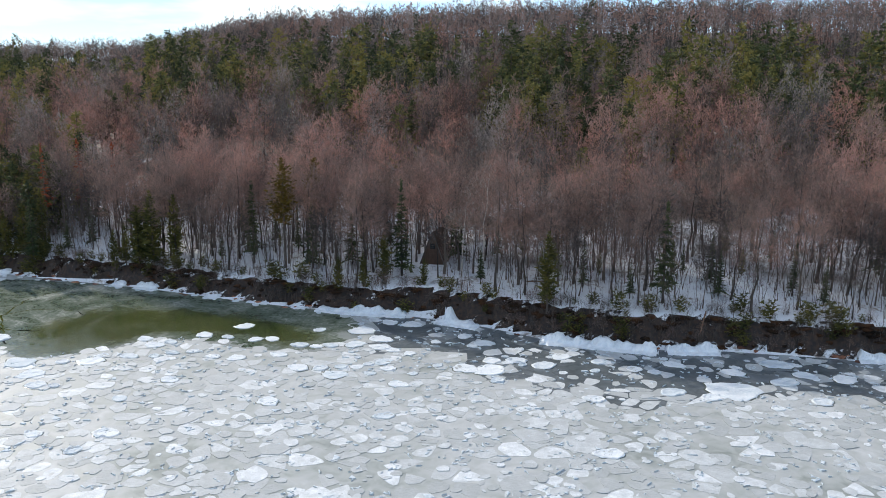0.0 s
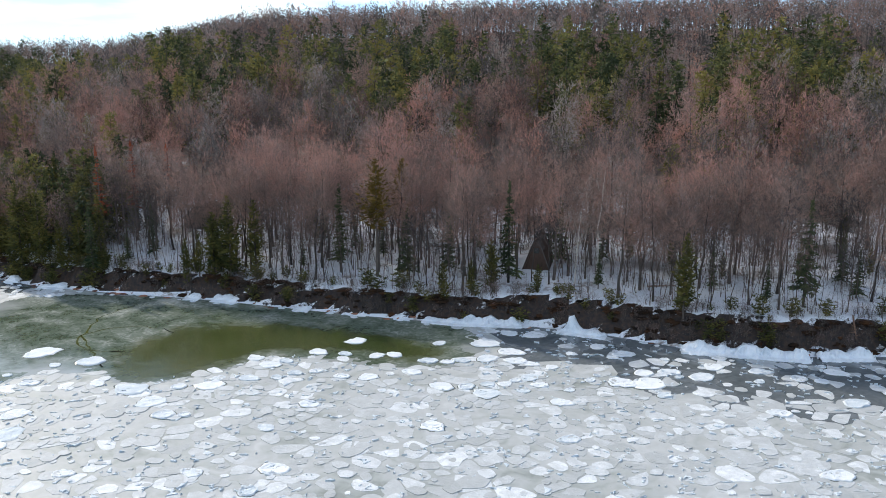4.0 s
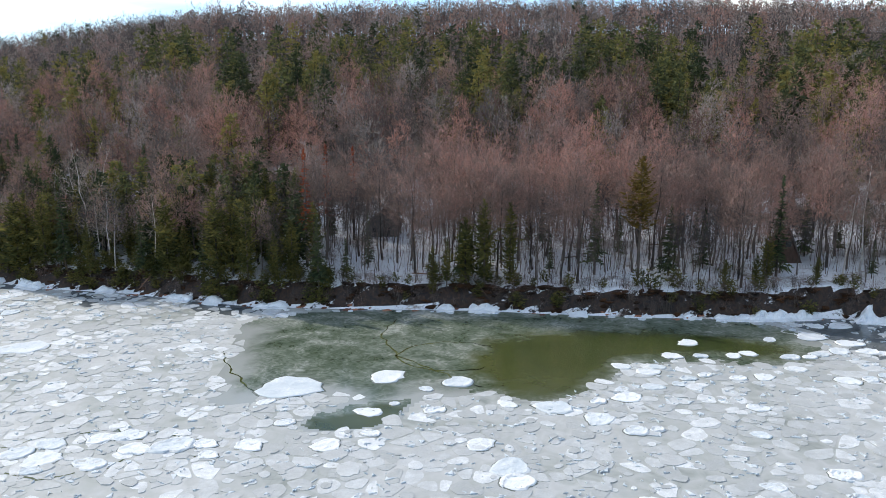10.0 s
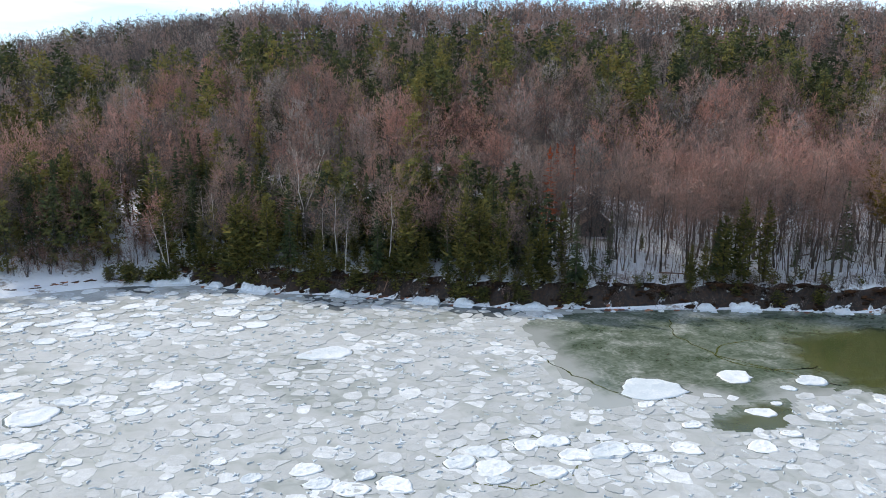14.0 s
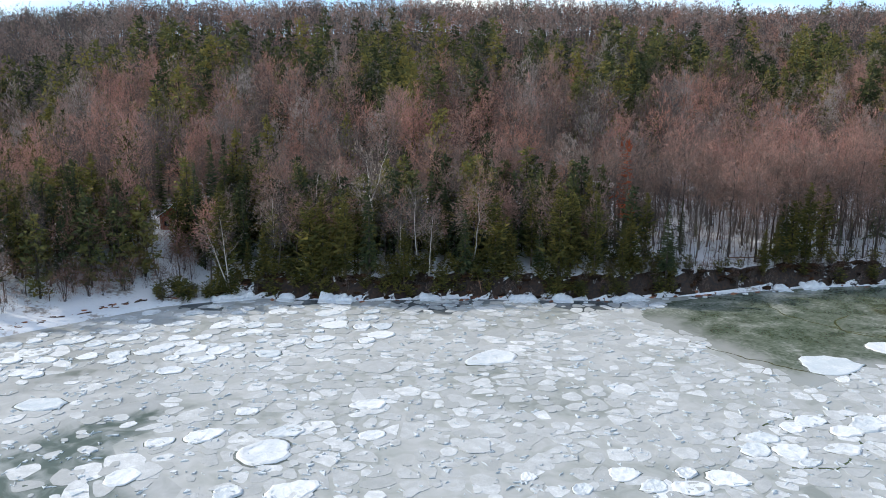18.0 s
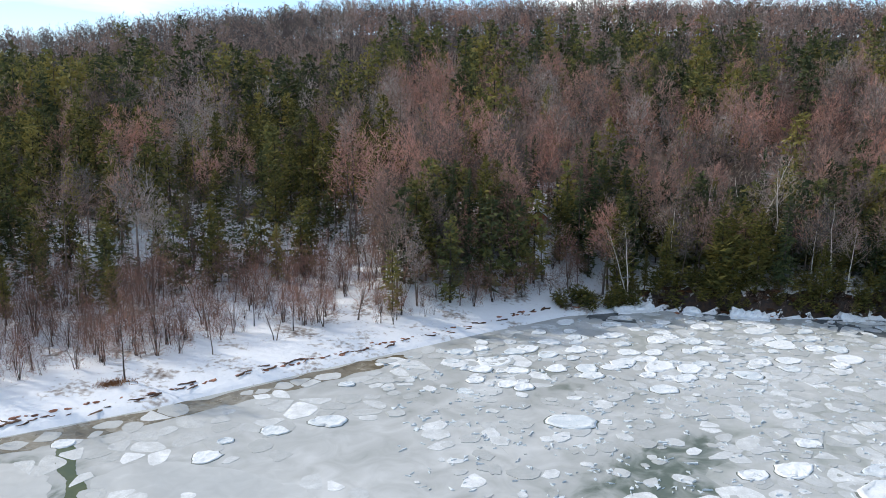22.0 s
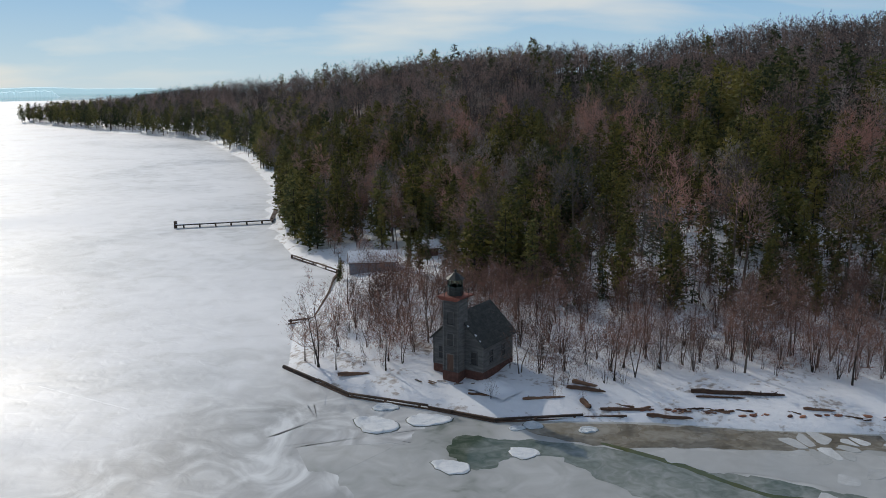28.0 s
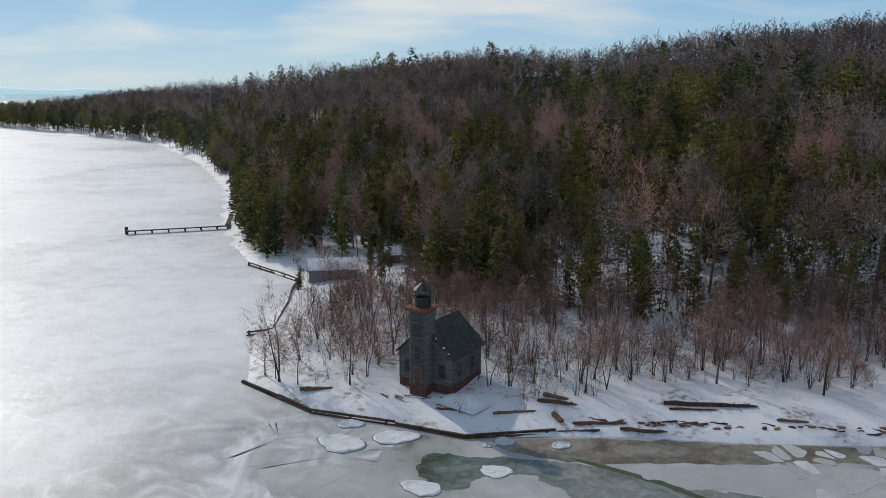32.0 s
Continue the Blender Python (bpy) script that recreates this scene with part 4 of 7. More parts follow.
M_SHALLOW = wobble_mat("brown_shallow_ice", [(0.36, (0.1, 0.085, 0.055)), (0.5, (0.2, 0.175, 0.125)), (0.64, (0.33, 0.31, 0.26))], 0.12, 0.15, 0.35, 1.0, 0.006)
M_THIN = wobble_mat("thin_dark_green_ice", [(0.36, (0.07, 0.1, 0.07)), (0.46, (0.15, 0.175, 0.14)), (0.56, (0.25, 0.27, 0.24)), (0.64, (0.34, 0.36, 0.33))], 0.08, 0.1, 0.25, 1.2, 0.004)
pool("shallow_ice", np.array([(-234.7, 110.3), (-221.9, 116.5), (-209.1, 119.4), (-193.2, 124.2), (-175.7, 131.3), (-158.9, 140.5), (-146.7, 146.2), (-146.7, 142.7), (-160.8, 135), (-176.6, 126.7), (-187.5, 121.8), (-196.2, 119.2), (-207.1, 114.8), (-215.9, 112), (-221.9, 109.1)]), 0.046, M_SHALLOW, "brown thin ice over the shallows along the beach", "thin ice", 0.3, 811)
pool("thin_ice", np.array([(-237.7, 106.8), (-231.8, 107.3), (-221.9, 110), (-212.9, 107.5), (-206, 108.6), (-200.1, 108.1), (-193.2, 107.4), (-199.1, 103.5), (-207, 100.4), (-215.8, 99.4), (-222.9, 103.5), (-226.8, 105.4), (-230.8, 103.2), (-231.2, 98.6), (-236.7, 101)]), 0.0475, M_THIN, "dark green thin ice between pale sheets", "thin ice", 0.5, 813)
pool("ice_sheet", np.array([(-217.9, 109.9), (-214.8, 112.1), (-207.1, 113.8), (-198.6, 116.3), (-196.5, 118.1), (-187.8, 118.7), (-184.7, 114.7), (-183.9, 109.1), (-193.1, 107.5), (-200.6, 108.5), (-206, 109.1), (-212.9, 107.5)]), 0.053, M_PALE, "smooth pale grey ice sheet off the beach", "ice sheet", 0.35, 815)
pool("ice_sheet", np.array([(-181.5, 114.1), (-176.6, 117.3), (-168.5, 114.4), (-160.5, 108.6), (-158.5, 101.6), (-168.5, 97.7), (-178.4, 100.5), (-181.1, 107.3)]), 0.053, M_PALE, "smooth pale grey ice sheet off the beach", "ice sheet", 0.35, 817)
t = np.linspace(0.6, 5.4, 40)
CRACKS = [np.stack([-11 + 7.5 * np.cos(t), 116 + 6.2 * np.sin(t)], 1), np.array([(-45.2, 120.3), (-41.8, 111.2), (-40.3, 108.2), (-36.9, 102.7), (-35, 101.8)]), np.array([(-19.4, 133.9), (-21.5, 126.9), (-21, 122.8), (-18.5, 115.8), (-13.9, 110.8), (-7.1, 103.8)]),
          np.array([(-56.3, 88.8), (-50.4, 90.9), (-44.6, 90), (-39.8, 88), (-38.9, 84)]), np.array([(-62.1, 85.6), (-56.2, 89.2), (-49.4, 90.4), (-45.5, 87.9), (-46.5, 81.9), (-53.3, 78.8), (-60.1, 81.6)])]
for line in CRACKS:
    if len(line) < 20:
        u = np.linspace(0, len(line) - 1, 8 * len(line))
        line = np.stack([np.interp(u, np.arange(len(line)), line[:, j]) for j in (0, 1)], 1)
    line = line + 0.35 * np.stack([ripple(line[:, 0], line[:, 1], 4, 71), ripple(line[:, 0], line[:, 1], 4, 72)], 1)
    d = np.gradient(line, axis=0)
    d = np.stack([-d[:, 1], d[:, 0]], 1) / (np.linalg.norm(d, axis=1, keepdims=True) + 1e-9) * (0.05 + 0.13 * np.random.RandomState(9).rand(len(line)))[:, None]
    k = len(line)
    i = np.arange(k - 1)
    me = mesh_of("ice_crack", np.concatenate([np.c_[line - d, np.full(k, 0.051)], np.c_[line + d, np.full(k, 0.051)]]), np.stack([i, i + 1, i + 1 + k, i + k], 1))
    me.materials.append(M_OPEN)
    tagged(new("ice_crack", me), "dark winding crack in the thin ice", "ice crack", kind="structure")

# brash: small broken plates frozen into the cover
rng = np.random.RandomState(6)
brash = Shape()
p = scatter(rng, (-150, 150, 62, 170), 1.5, lambda x, y, d: (d < -1.2) & ~within(x, y, LEAD))
tile = scatter(rng, (-205, 150, 62, 172), 1.95, lambda x, y, d: (d < 1) & (depth_in(x, y, LEAD) < 3.5))
tile = tile[rng.rand(len(tile)) < 0.62 + 0.3 * ripple(tile[:, 0], tile[:, 1], 9, 63)] + 0.0
tile_shore, tile_deep = -inland(tile[:, 0], tile[:, 1]), depth_in(tile[:, 0], tile[:, 1], LEAD)
for (x, y), shore, deep, poly in zip(tile, tile_shore, tile_deep, cells(tile, 18, 6.0)):
    thin_out = smooth(-100, -140, x) * smooth(8, 17, shore)
    if shore < 1.0 or rng.rand() > (0.9 - 0.7 * thin_out) * (0.35 if x > 45 and shore < 17 else 1.0) * (0.78 + 0.4 * ripple(x, y, 12, 62)) or len(poly) < 3 or np.ptp(poly, axis=0).max() > 7.0 or np.ptp(poly, axis=0).min() < 0.4 * np.ptp(poly, axis=0).max() or (deep > -0.8 and rng.rand() < 0.35 + 0.3 * deep):
        continue
    c = poly.mean(0)
    # corners cut off, so that the plates are rounded
    for _ in range(rng.randint(1, 3)):
        nxt = np.roll(poly, -1, axis=0)
        poly = np.stack([0.8 * poly + 0.2 * nxt, 0.2 * poly + 0.8 * nxt], 1).reshape(-1, 2)
    poly = c + (poly - c) * rng.uniform(0.7, 0.98) + rng.normal(size=poly.shape) * 0.03
    slab(brash, poly, 0.046 + 0.03 * rng.rand(), 0.05, dome=0.01 * rng.normal())
p_shore = -inland(p[:, 0], p[:, 1])
keep = rng.rand(len(p)) < 0.5
for (x, y), shore in zip(p[keep], p_shore[keep]):
    west = smooth(-95, -150, x)
    chance = (0.92 - 0.62 * west * smooth(6, 16, shore)) * (0.3 if x > 45 and shore < 18 + 3 * math.sin(x * 0.21) else 1.0) * (0.75 + 0.35 * ripple(x, y, 14, 61))
    if rng.rand() > chance:
        continue
    k = rng.randint(7, 12)
    r = rng.lognormal(math.log(0.6), 0.5) * (1.15 + 0.35 * west)
    r = min(r, 2.8)
    a = (np.arange(k) + rng.uniform(-0.35, 0.35, k)) * 6.283 / k
    rr = r * rng.uniform(0.75, 1.1, k)
    turn, sq = rng.uniform(0, 6.28), rng.uniform(0.6, 1.0)
    q = np.stack([np.cos(a) * rr, np.sin(a) * rr * sq], 1)
    q = np.stack([x + q[:, 0] * math.cos(turn) - q[:, 1] * math.sin(turn), y + q[:, 0] * math.sin(turn) + q[:, 1] * math.cos(turn)], 1)
    slab(brash, q, 0.08 + 0.06 * rng.rand() ** 2, 0.08, dome=rng.uniform(-0.01, 0.02), centre=(x, y))
# rubble standing on edge among the plates
rubble = Shape()
for x, y in p[(rng.rand(len(p)) < 0.3) & (p_shore > 2.2)]:
    for _ in range(rng.randint(1, 4)):
        c = np.array([x, y]) + rng.normal(size=2) * 0.5
        q = c + rng.normal(size=(4, 2)) * rng.uniform(0.12, 0.34)
        slab(rubble, q, rng.uniform(0.08, 0.2), 0.15, dome=rng.uniform(0, 0.06))
me = mesh_of("brash_ice", *brash.arrays())
me.materials.append(M_BRASH)
tagged(new("brash_ice", me), "crowded pale grey brash ice plates", "brash ice", kind="stuff")
me = mesh_of("ice_rubble", *rubble.arrays())
me.materials.append(M_FLOE)
tagged(new("ice_rubble", me), "small white lumps of broken ice on the plates", "ice rubble", kind="stuff")


def floe_mesh(seed, rim=1.0):
    rng = np.random.RandomState(seed)
    k = 18
    a = np.arange(k) * 2 * np.pi / k
    r = 1 + 0.1 * np.sin(2 * a + rng.uniform(0, 6)) + 0.07 * np.sin(3 * a + rng.uniform(0, 6)) + 0.075 * rng.normal(size=k)
    rings = [(1.06 + 0.07 * rng.rand(), 0.006), (1.0, 0.012), (1.02, 0.05), (0.97, 0.12), (0.9, 0.12 * rim + 0.05), (0.78, 0.11), (0.5, 0.1), (0.22, 0.12)]
    v = [np.stack([np.cos(a) * r * s, np.sin(a) * r * s * 0.82, z + rng.normal(size=k) * 0.05 * (0.2 < s < 1)], 1) for s, z in rings]
    v = np.concatenate(v + [np.array([[0, 0, 0.15]])])
    f = []
    for j in range(len(rings) - 1):
        for i in range(k):
            i2 = (i + 1) % k
            f += [(j * k + i, j * k + i2, (j + 1) * k + i2), (j * k + i, (j + 1) * k + i2, (j + 1) * k + i)]
    last = (len(rings) - 1) * k
    f += [(last + i, last + (i + 1) % k, len(v) - 1) for i in range(k)]
    me = mesh_of("ice_floe", v, np.array(f), True)
    me.materials.append(M_FLOE)
    me.materials.append(M_SLUSH)
    slot = np.zeros(len(f), np.int32)
    slot[:2 * k] = 1
    me.polygons.foreach_set("material_index", slot)
    return me


FLOES = [floe_mesh(200 + k, 0.9 + 0.5 * (k % 3)) for k in range(9)]
rng = np.random.RandomState(8)
taken = []


def floe(x, y, r, label="white snow-crusted pancake ice floe with a raised rim"):
    if any((x - a) ** 2 + (y - b) ** 2 < (0.75 * (r + c)) ** 2 for a, b, c in taken):
        return
    taken.append((x, y, r))
    ob = new("ice_floe", FLOES[rng.randint(len(FLOES))])
    ob.matrix_basis = Matrix.Translation((x, y, 0.05)) @ Matrix.Rotation(rng.uniform(-0.5, 0.5) + (3.14 if rng.rand() < 0.5 else 0), 4, "Z") @ Matrix.Diagonal((r, r, 0.5 + 0.14 * r, 1))
    tagged(ob, label, "ice floe", "ice floes in the bay")


# floes drifting along the edge of the open water
EAST_FLOES = [(102.6, 112.1, 3.6), (94.7, 109.5, 1.7), (113.8, 111.1, 1.5), (109.7, 124.5, 2.2), (84.5, 119, 1.4), (89.4, 117.2, 1.2), (109.9, 117.2, 1.9), (94.9, 120.6, 1.5), (103.2, 119.5, 1.7), (113, 120.7, 1.6), (118.3, 120.6, 1.8)]
SHORE_FLOES = [(12.9, 111.3, 1.4), (16.1, 109, 1.6), (17.8, 110.9, 1.1), (21.1, 115.5, 1.5), (25.2, 121.4, 1.6), (25.3, 115.5, 1.0), (30.1, 115.6, 1.2), (32.6, 116.5, 1.3), (38.2, 122.8, 1.1), (38.1, 114.8, 1.4), (40.9, 114.8, 1.0), (42.9, 115.8, 1.2), (45.2, 124.2, 2.2), (48.2, 129.7, 1.5), (52.2, 129.6, 1.7), (49.5, 120.8, 1.9), (50.6, 117.2, 1.7), (52.9, 116.3, 1.2), (55.9, 115.5, 1.0), (62.2, 125.7, 1.3), (66, 122.9, 1.6), (68.7, 115.4, 1.4), (72.2, 116.5, 1.5), (65.6, 111.2, 2.0), (69.3, 111.5, 2.3), (76.5, 115.4, 1.8), (78.5, 119.9, 1.5), (36.8, 109.8, 1.4)]
EDGE_FLOES = [(20.8, 106.5, 1.1), (23.5, 107.8, 1.0), (31.3, 107, 1.4), (27.6, 106.5, 1.1), (15.3, 103.5, 1.4), (11.2, 100, 1.9), (7.3, 98.8, 1.1), (1.5, 96.9, 2.4), (-4.1, 97.8, 1.2), (11.1, 102.7, 1.0), (41.9, 105.5, 1.7), (45.2, 106, 1.2), (47.8, 107.4, 1.0), (50.1, 107.9, 1.0), (48.1, 104.1, 1.8), (53.2, 110.9, 1.4), (54.8, 108.4, 1.2), (26.5, 96.5, 1.4), (58, 102.9, 1.4), (61.4, 111.4, 0.8), (-10.1, 105.4, 2.1), (-14.3, 103.1, 1.0), (-13.2, 96.1, 1.3), (-21.2, 95.7, 1.6)]
MID_FLOES = [(-32, 103.8, 4.1), (-19.6, 107.6, 2.5), (-18.2, 98.2, 0.7), (-34.3, 98.8, 1.1), (-30.8, 92.6, 1.2), (-20.5, 89.6, 1.1), (-8.1, 86.7, 1.7), (-4.8, 78, 1.9), (-5.3, 81.1, 2.2), (6.4, 93.4, 1.9), (10, 90, 1.5), (12.5, 90.4, 0.9), (-38.6, 87, 1.4), (-37.6, 84.3, 1.2), (-42.2, 86.5, 2.5), (-47.8, 89.3, 1.9), (-33.7, 86.6, 1.7), (-25.2, 86.5, 1.7), (28.9, 79.2, 1.6), (20.6, 76.8, 1.2), (-39, 136.2, 1.3)]
SOUTH_FLOES = [(-74.8, 119.8, 3.5), (-55.7, 87.2, 1.7), (-58.3, 84.8, 1.8), (-55, 83.4, 2.0), (-50.8, 88.5, 1.5), (-55, 80.7, 1.1), (-45.9, 85.7, 1.8), (-49.5, 82.2, 1.8), (-65.2, 80.3, 2.0), (-69.4, 79.7, 1.8), (-68.2, 82.5, 1.2), (-74.2, 84.1, 1.6), (-72.7, 81, 1.4), (-105.8, 90.1, 2.4), (-107.4, 99.2, 3.1), (-113.4, 105.2, 2.0), (-104.7, 103.8, 1.9), (-121.3, 97.7, 1.9), (-94.5, 108.4, 2.0), (-83.4, 86.3, 0.9), (-79.5, 82.5, 1.2), (-118.4, 137.3, 2.0), (-87, 134.2, 2.1), (-92.8, 141.3, 2.2), (-92.8, 147.8, 1.9)]
BEACH_FLOES = [(-185.8, 122.2, 1.2), (-158.4, 123.9, 2.0), (-164.3, 122.3, 1.5), (-170.9, 117, 1.5), (-169.3, 120.5, 0.9), (-155.8, 134.9, 1.0), (-131.6, 119.7, 2.6), (-114.3, 135.4, 2.3), (-110.7, 133.9, 1.9), (-135.5, 140.4, 2.3), (-133.5, 136.5, 1.5), (-104, 130.5, 1.9), (-117.1, 127.5, 1.8), (-134.1, 130.8, 1.4), (-87.4, 132.8, 2.1), (-108.4, 110.6, 1.3), (-117.9, 104.9, 1.5), (-229.4, 104.8, 1.5), (-234.9, 99.1, 1.8), (-241.7, 108.7, 2.2), (-246.5, 105.3, 2.6), (-247.8, 110.2, 1.4), (-224.7, 112.9, 1.0), (-230.5, 111.8, 1.1), (-231.9, 110.4, 0.8)]
for rows in (EAST_FLOES, SHORE_FLOES, EDGE_FLOES, MID_FLOES, SOUTH_FLOES):
    for x, y, r in rows:
        floe(x, y, r)
for x, y, r in BEACH_FLOES:
    floe(x, y, r, "flat white ice floe in thin grey ice off the point" if x < -190 else "flat white ice floe among grey plates off the beach")
# the crowd of smaller ones: off the beach corner, along the shelf ice, and out in the brash
for box, step, lo, hi, keep in (((-140, -84, 132, 162), 3.6, 0.8, 1.7, 0.75), ((40, 125, 108, 133), 5.0, 0.5, 1.1, 0.35), ((-110, 120, 66, 120), 13.0, 0.9, 1.7, 0.4)):
    for x, y in scatter(rng, box, step, lambda x, y, d: (d < -2) & ~within(x, y, LEAD)):
        if rng.rand() < keep and len(taken) < 295:
            floe(x, y, rng.uniform(lo, hi))

# narrow dark leads between the grey sheets off the beach
M_LEADS = [((-186.5, 123.2), (-184.7, 118.9), (-182.8, 114.1), (-181.5, 108.3), (-183.4, 101.4), (-190.3, 96.1)), ((-222.9, 110), (-213.9, 108.2), (-206, 104.9), (-197.2, 105.7), (-190.2, 101.7))]
for k, line in enumerate(M_LEADS):
    r = np.random.RandomState(700 + k)
    pts = np.array(line, float)
    t = np.linspace(0, len(pts) - 1, 12 * len(pts))
    c = np.stack([np.interp(t, np.arange(len(pts)), pts[:, j]) for j in (0, 1)], 1) + 0.25 * np.stack([np.sin(t * 3.1), np.cos(t * 2.3)], 1)
    d = np.gradient(c, axis=0)
    d = np.stack([-d[:, 1], d[:, 0]], 1) / (np.linalg.norm(d, axis=1, keepdims=True) + 1e-9)
    w = (0.4 if k else 0.9) * (0.5 + 0.5 * np.abs(np.sin(t * 1.7))) + 0.15 * r.rand(len(t))
    w[[0, -1]] = 0.02
    v = np.concatenate([np.c_[c + d * w[:, None], np.full(len(t), 0.052)], np.c_[c - d * w[:, None], np.full(len(t), 0.052)]])
    i = np.arange(len(t) - 1)
    me = mesh_of("open_lead", v, np.stack([i, i + 1, i + 1 + len(t), i + len(t)], 1))
    me.materials.append(M_OPEN)
    tagged(new("open_lead", me), "narrow dark green lead of open water between grey ice sheets", "open water", kind="structure")

# ---- trees along the shore, each a thing of its own ----
L_MAPLE = "tall leafless maple with grey trunk and reddish twigs"
L_SPRUCE = "dark green spruce with drooping boughs on snowy ground"
L_CEDAR = "dense yellow-green cedar at the edge of the bank"
L_BIRCH = "white-barked leafless birch with pale branches"
STORE = -60.0   # the patterns are copied, then taken away


def protos(name, shapes, wood, fine, label, category, group):
    return [tree_thing(name, s, wood, fine, label, category, group) for s in shapes]


P_MAPLE = protos("maple_tree", [bare_tree(300 + k, 18.5 + (k % 3), 1.0 + 0.1 * (k % 2), 15, 800, 0.085, low=0.42) for k in range(5)], M_BARK, M_TWIG, L_MAPLE, "bare tree", "leafless trees along the shore")
P_POLE = protos("young_maple", [bare_tree(310 + k, 14.0, 0.7, 11, 360, 0.075, low=0.45, thick=0.008) for k in range(3)], M_BARK, M_TWIG_GREY, "slender young leafless hardwood with grey trunk", "bare tree", "leafless trees along the shore")
P_BIRCH = protos("birch_tree", [bare_tree(320 + k, 17.0, 1.1, 13, 420, 0.06, low=0.35, lean=0.06, stems=1 + (k % 2), thick=0.009) for k in range(4)], M_BIRCH, M_TWIG_PALE, L_BIRCH, "birch", "birches along the shore")
P_SPRUCE = protos("spruce_tree", [needle_tree(330 + k, 16.0, 1.9 + 0.35 * (k % 3), 28, 8, 4, "spruce", low=0.1 + 0.06 * (k % 2), ragged=0.35) for k in range(4)], M_BARK, M_SPRUCE, L_SPRUCE, "spruce", "conifers along the shore")
P_CEDAR = protos("cedar_tree", [needle_tree(340 + k, 13.0, 1.3 + 0.22 * (k % 3), 26, 9, 4, "cedar", low=0.05 + 0.07 * (k % 2), ragged=0.38) for k in range(4)], M_BARK, M_CEDAR, L_CEDAR, "cedar", "conifers along the shore")
P_RUST = protos("dead_spruce", [needle_tree(350, 18.0, 1.5, 20, 5, 3, "spruce", low=0.35, ragged=0.5)], M_BARK, M_RUST, "dying spruce with rust-red needles", "dead spruce", "dying conifers")
P_OAK = protos("amber_conifer", [needle_tree(352, 20.0, 2.4, 22, 8, 4, "cedar", low=0.42, ragged=0.35)], M_BARK, mat("amber_foliage", [(0.3, (0.09, 0.06, 0.012)), (0.75, (0.2, 0.13, 0.025))], 0.3, rough=0.8, island=0.4, coords="World", spec=0.2), "tall conifer with amber-green upper crown and bare lower trunk", "conifer", "conifers along the shore")
P_BUSH = protos("leafless_bush", [bare_tree(360 + k, 4.6, 1.4, 5, 700, 0.028, low=0.12, thick=0.009, stems=6, sides=3, far=k < 2) for k in range(4)], M_BARK, M_BRUSH, "leafless many-stemmed brown bush in snow", "bush", "bushes on the point")
P_SMALL = protos("small_bare_tree", [bare_tree(370 + k, 9.0, 1.25, 11, 900, 0.045, low=0.18, lean=0.05, thick=0.011, stems=1 + k % 2) for k in range(4)], M_BARK, M_BRUSH, "small leafless tree with spreading red-brown branches in snow", "bare tree", "small trees on the point")

rng = np.random.RandomState(41)
stood = []


def free(x, y, gap):
    if any((x - a) ** 2 + (y - b) ** 2 < gap * gap for a, b in stood):
        return False
    stood.append((x, y))
    return True


def put(kind, x, y, height, usual):
    stood.append((x, y))
    return plant(kind, x, y, rng, height / usual)


# trees that can be told apart
for x, y, h in [(46.5, 142.3, 17.9), (93.1, 134.5, 16.9), (113.7, 141.5, 9.4), (-8.7, 142.4, 11), (15.2, 145.3, 16.5), (35.1, 147.1, 10.9), (-7.8, 144.6, 10.7), (-4.3, 149.9, 7.9),
                (-108.9, 177.8, 18.7), (-132.4, 174.7, 15.5), (-113.3, 202.3, 16), (-102.8, 178.3, 16.6), (-104.2, 169.6, 13.8), (28.1, 144.2, 13), (55.1, 151, 12), (61.9, 139.6, 7), (102, 139.6, 8)]:
    put(P_SPRUCE, x, y, h, 16.0)
for x, y, h in [(-282.6, 159.7, 4.2), (-272, 176, 9), (-266, 172, 8)]:
    put(P_SPRUCE, x, y, h, 16.0)
for x, y, h in [(74.9, 130.2, 13), (-8, 141.6, 12.4), (-4.7, 141.5, 15.6), (-13.7, 141.6, 8.9), (-93.8, 158.7, 15.9), (-129.5, 175.5, 18), (-108.4, 166.4, 18),
                (-52.3, 146.7, 17), (-41.5, 143.9, 9.6), (-11.2, 141.8, 8.5), (-0.2, 142.5, 14.5), (-91.6, 158.7, 14.5), (-125.1, 204.1, 15), (-202.6, 176.7, 9), (40.9, 136.9, 6.5), (35.9, 137.5, 5.5), (51.9, 138.3, 5), (-46.4, 144.8, 15), (-62.5, 151.1, 14)]:
    put(P_CEDAR, x, y, h, 13.0)
for x, y, h in [(-284.2, 163.2, 4.4), (-273.4, 170.5, 8), (-270, 168, 9), (-262, 166, 10), (-258, 171, 9), (-249, 165, 10), (-243, 162, 11), (-231, 160, 10), (-222, 158, 12), (-209, 160, 11), (-202, 157, 9), (-188, 158, 10)]:
    put(P_CEDAR, x, y, h, 13.0)
for x, y, h in [(61.4, 143, 20), (-84.6, 167.8, 21), (-81.5, 163.4, 20), (-77.7, 158.4, 12.5), (-75.4, 156.4, 14.8), (-146, 165.5, 13.3), (-143.8, 167.2, 12), (-145.2, 170.8, 12), (-193.5, 161.8, 8), (-65.5, 153.6, 15), (-119.5, 172.5, 11), (-99, 165.9, 14), (57.9, 141.8, 15)]:
    put(P_BIRCH, x, y, h, 17.0)
for x, y, h in [(-36.9, 151.4, 22), (-34, 159.2, 21), (-29.5, 165.3, 19)]:
    put(P_RUST, x, y, h, 18.0)
for x, y, h in [(22.6, 143.7, 21.3), (24.9, 153.4, 19)]:
    put(P_OAK, x, y, h, 20.0)
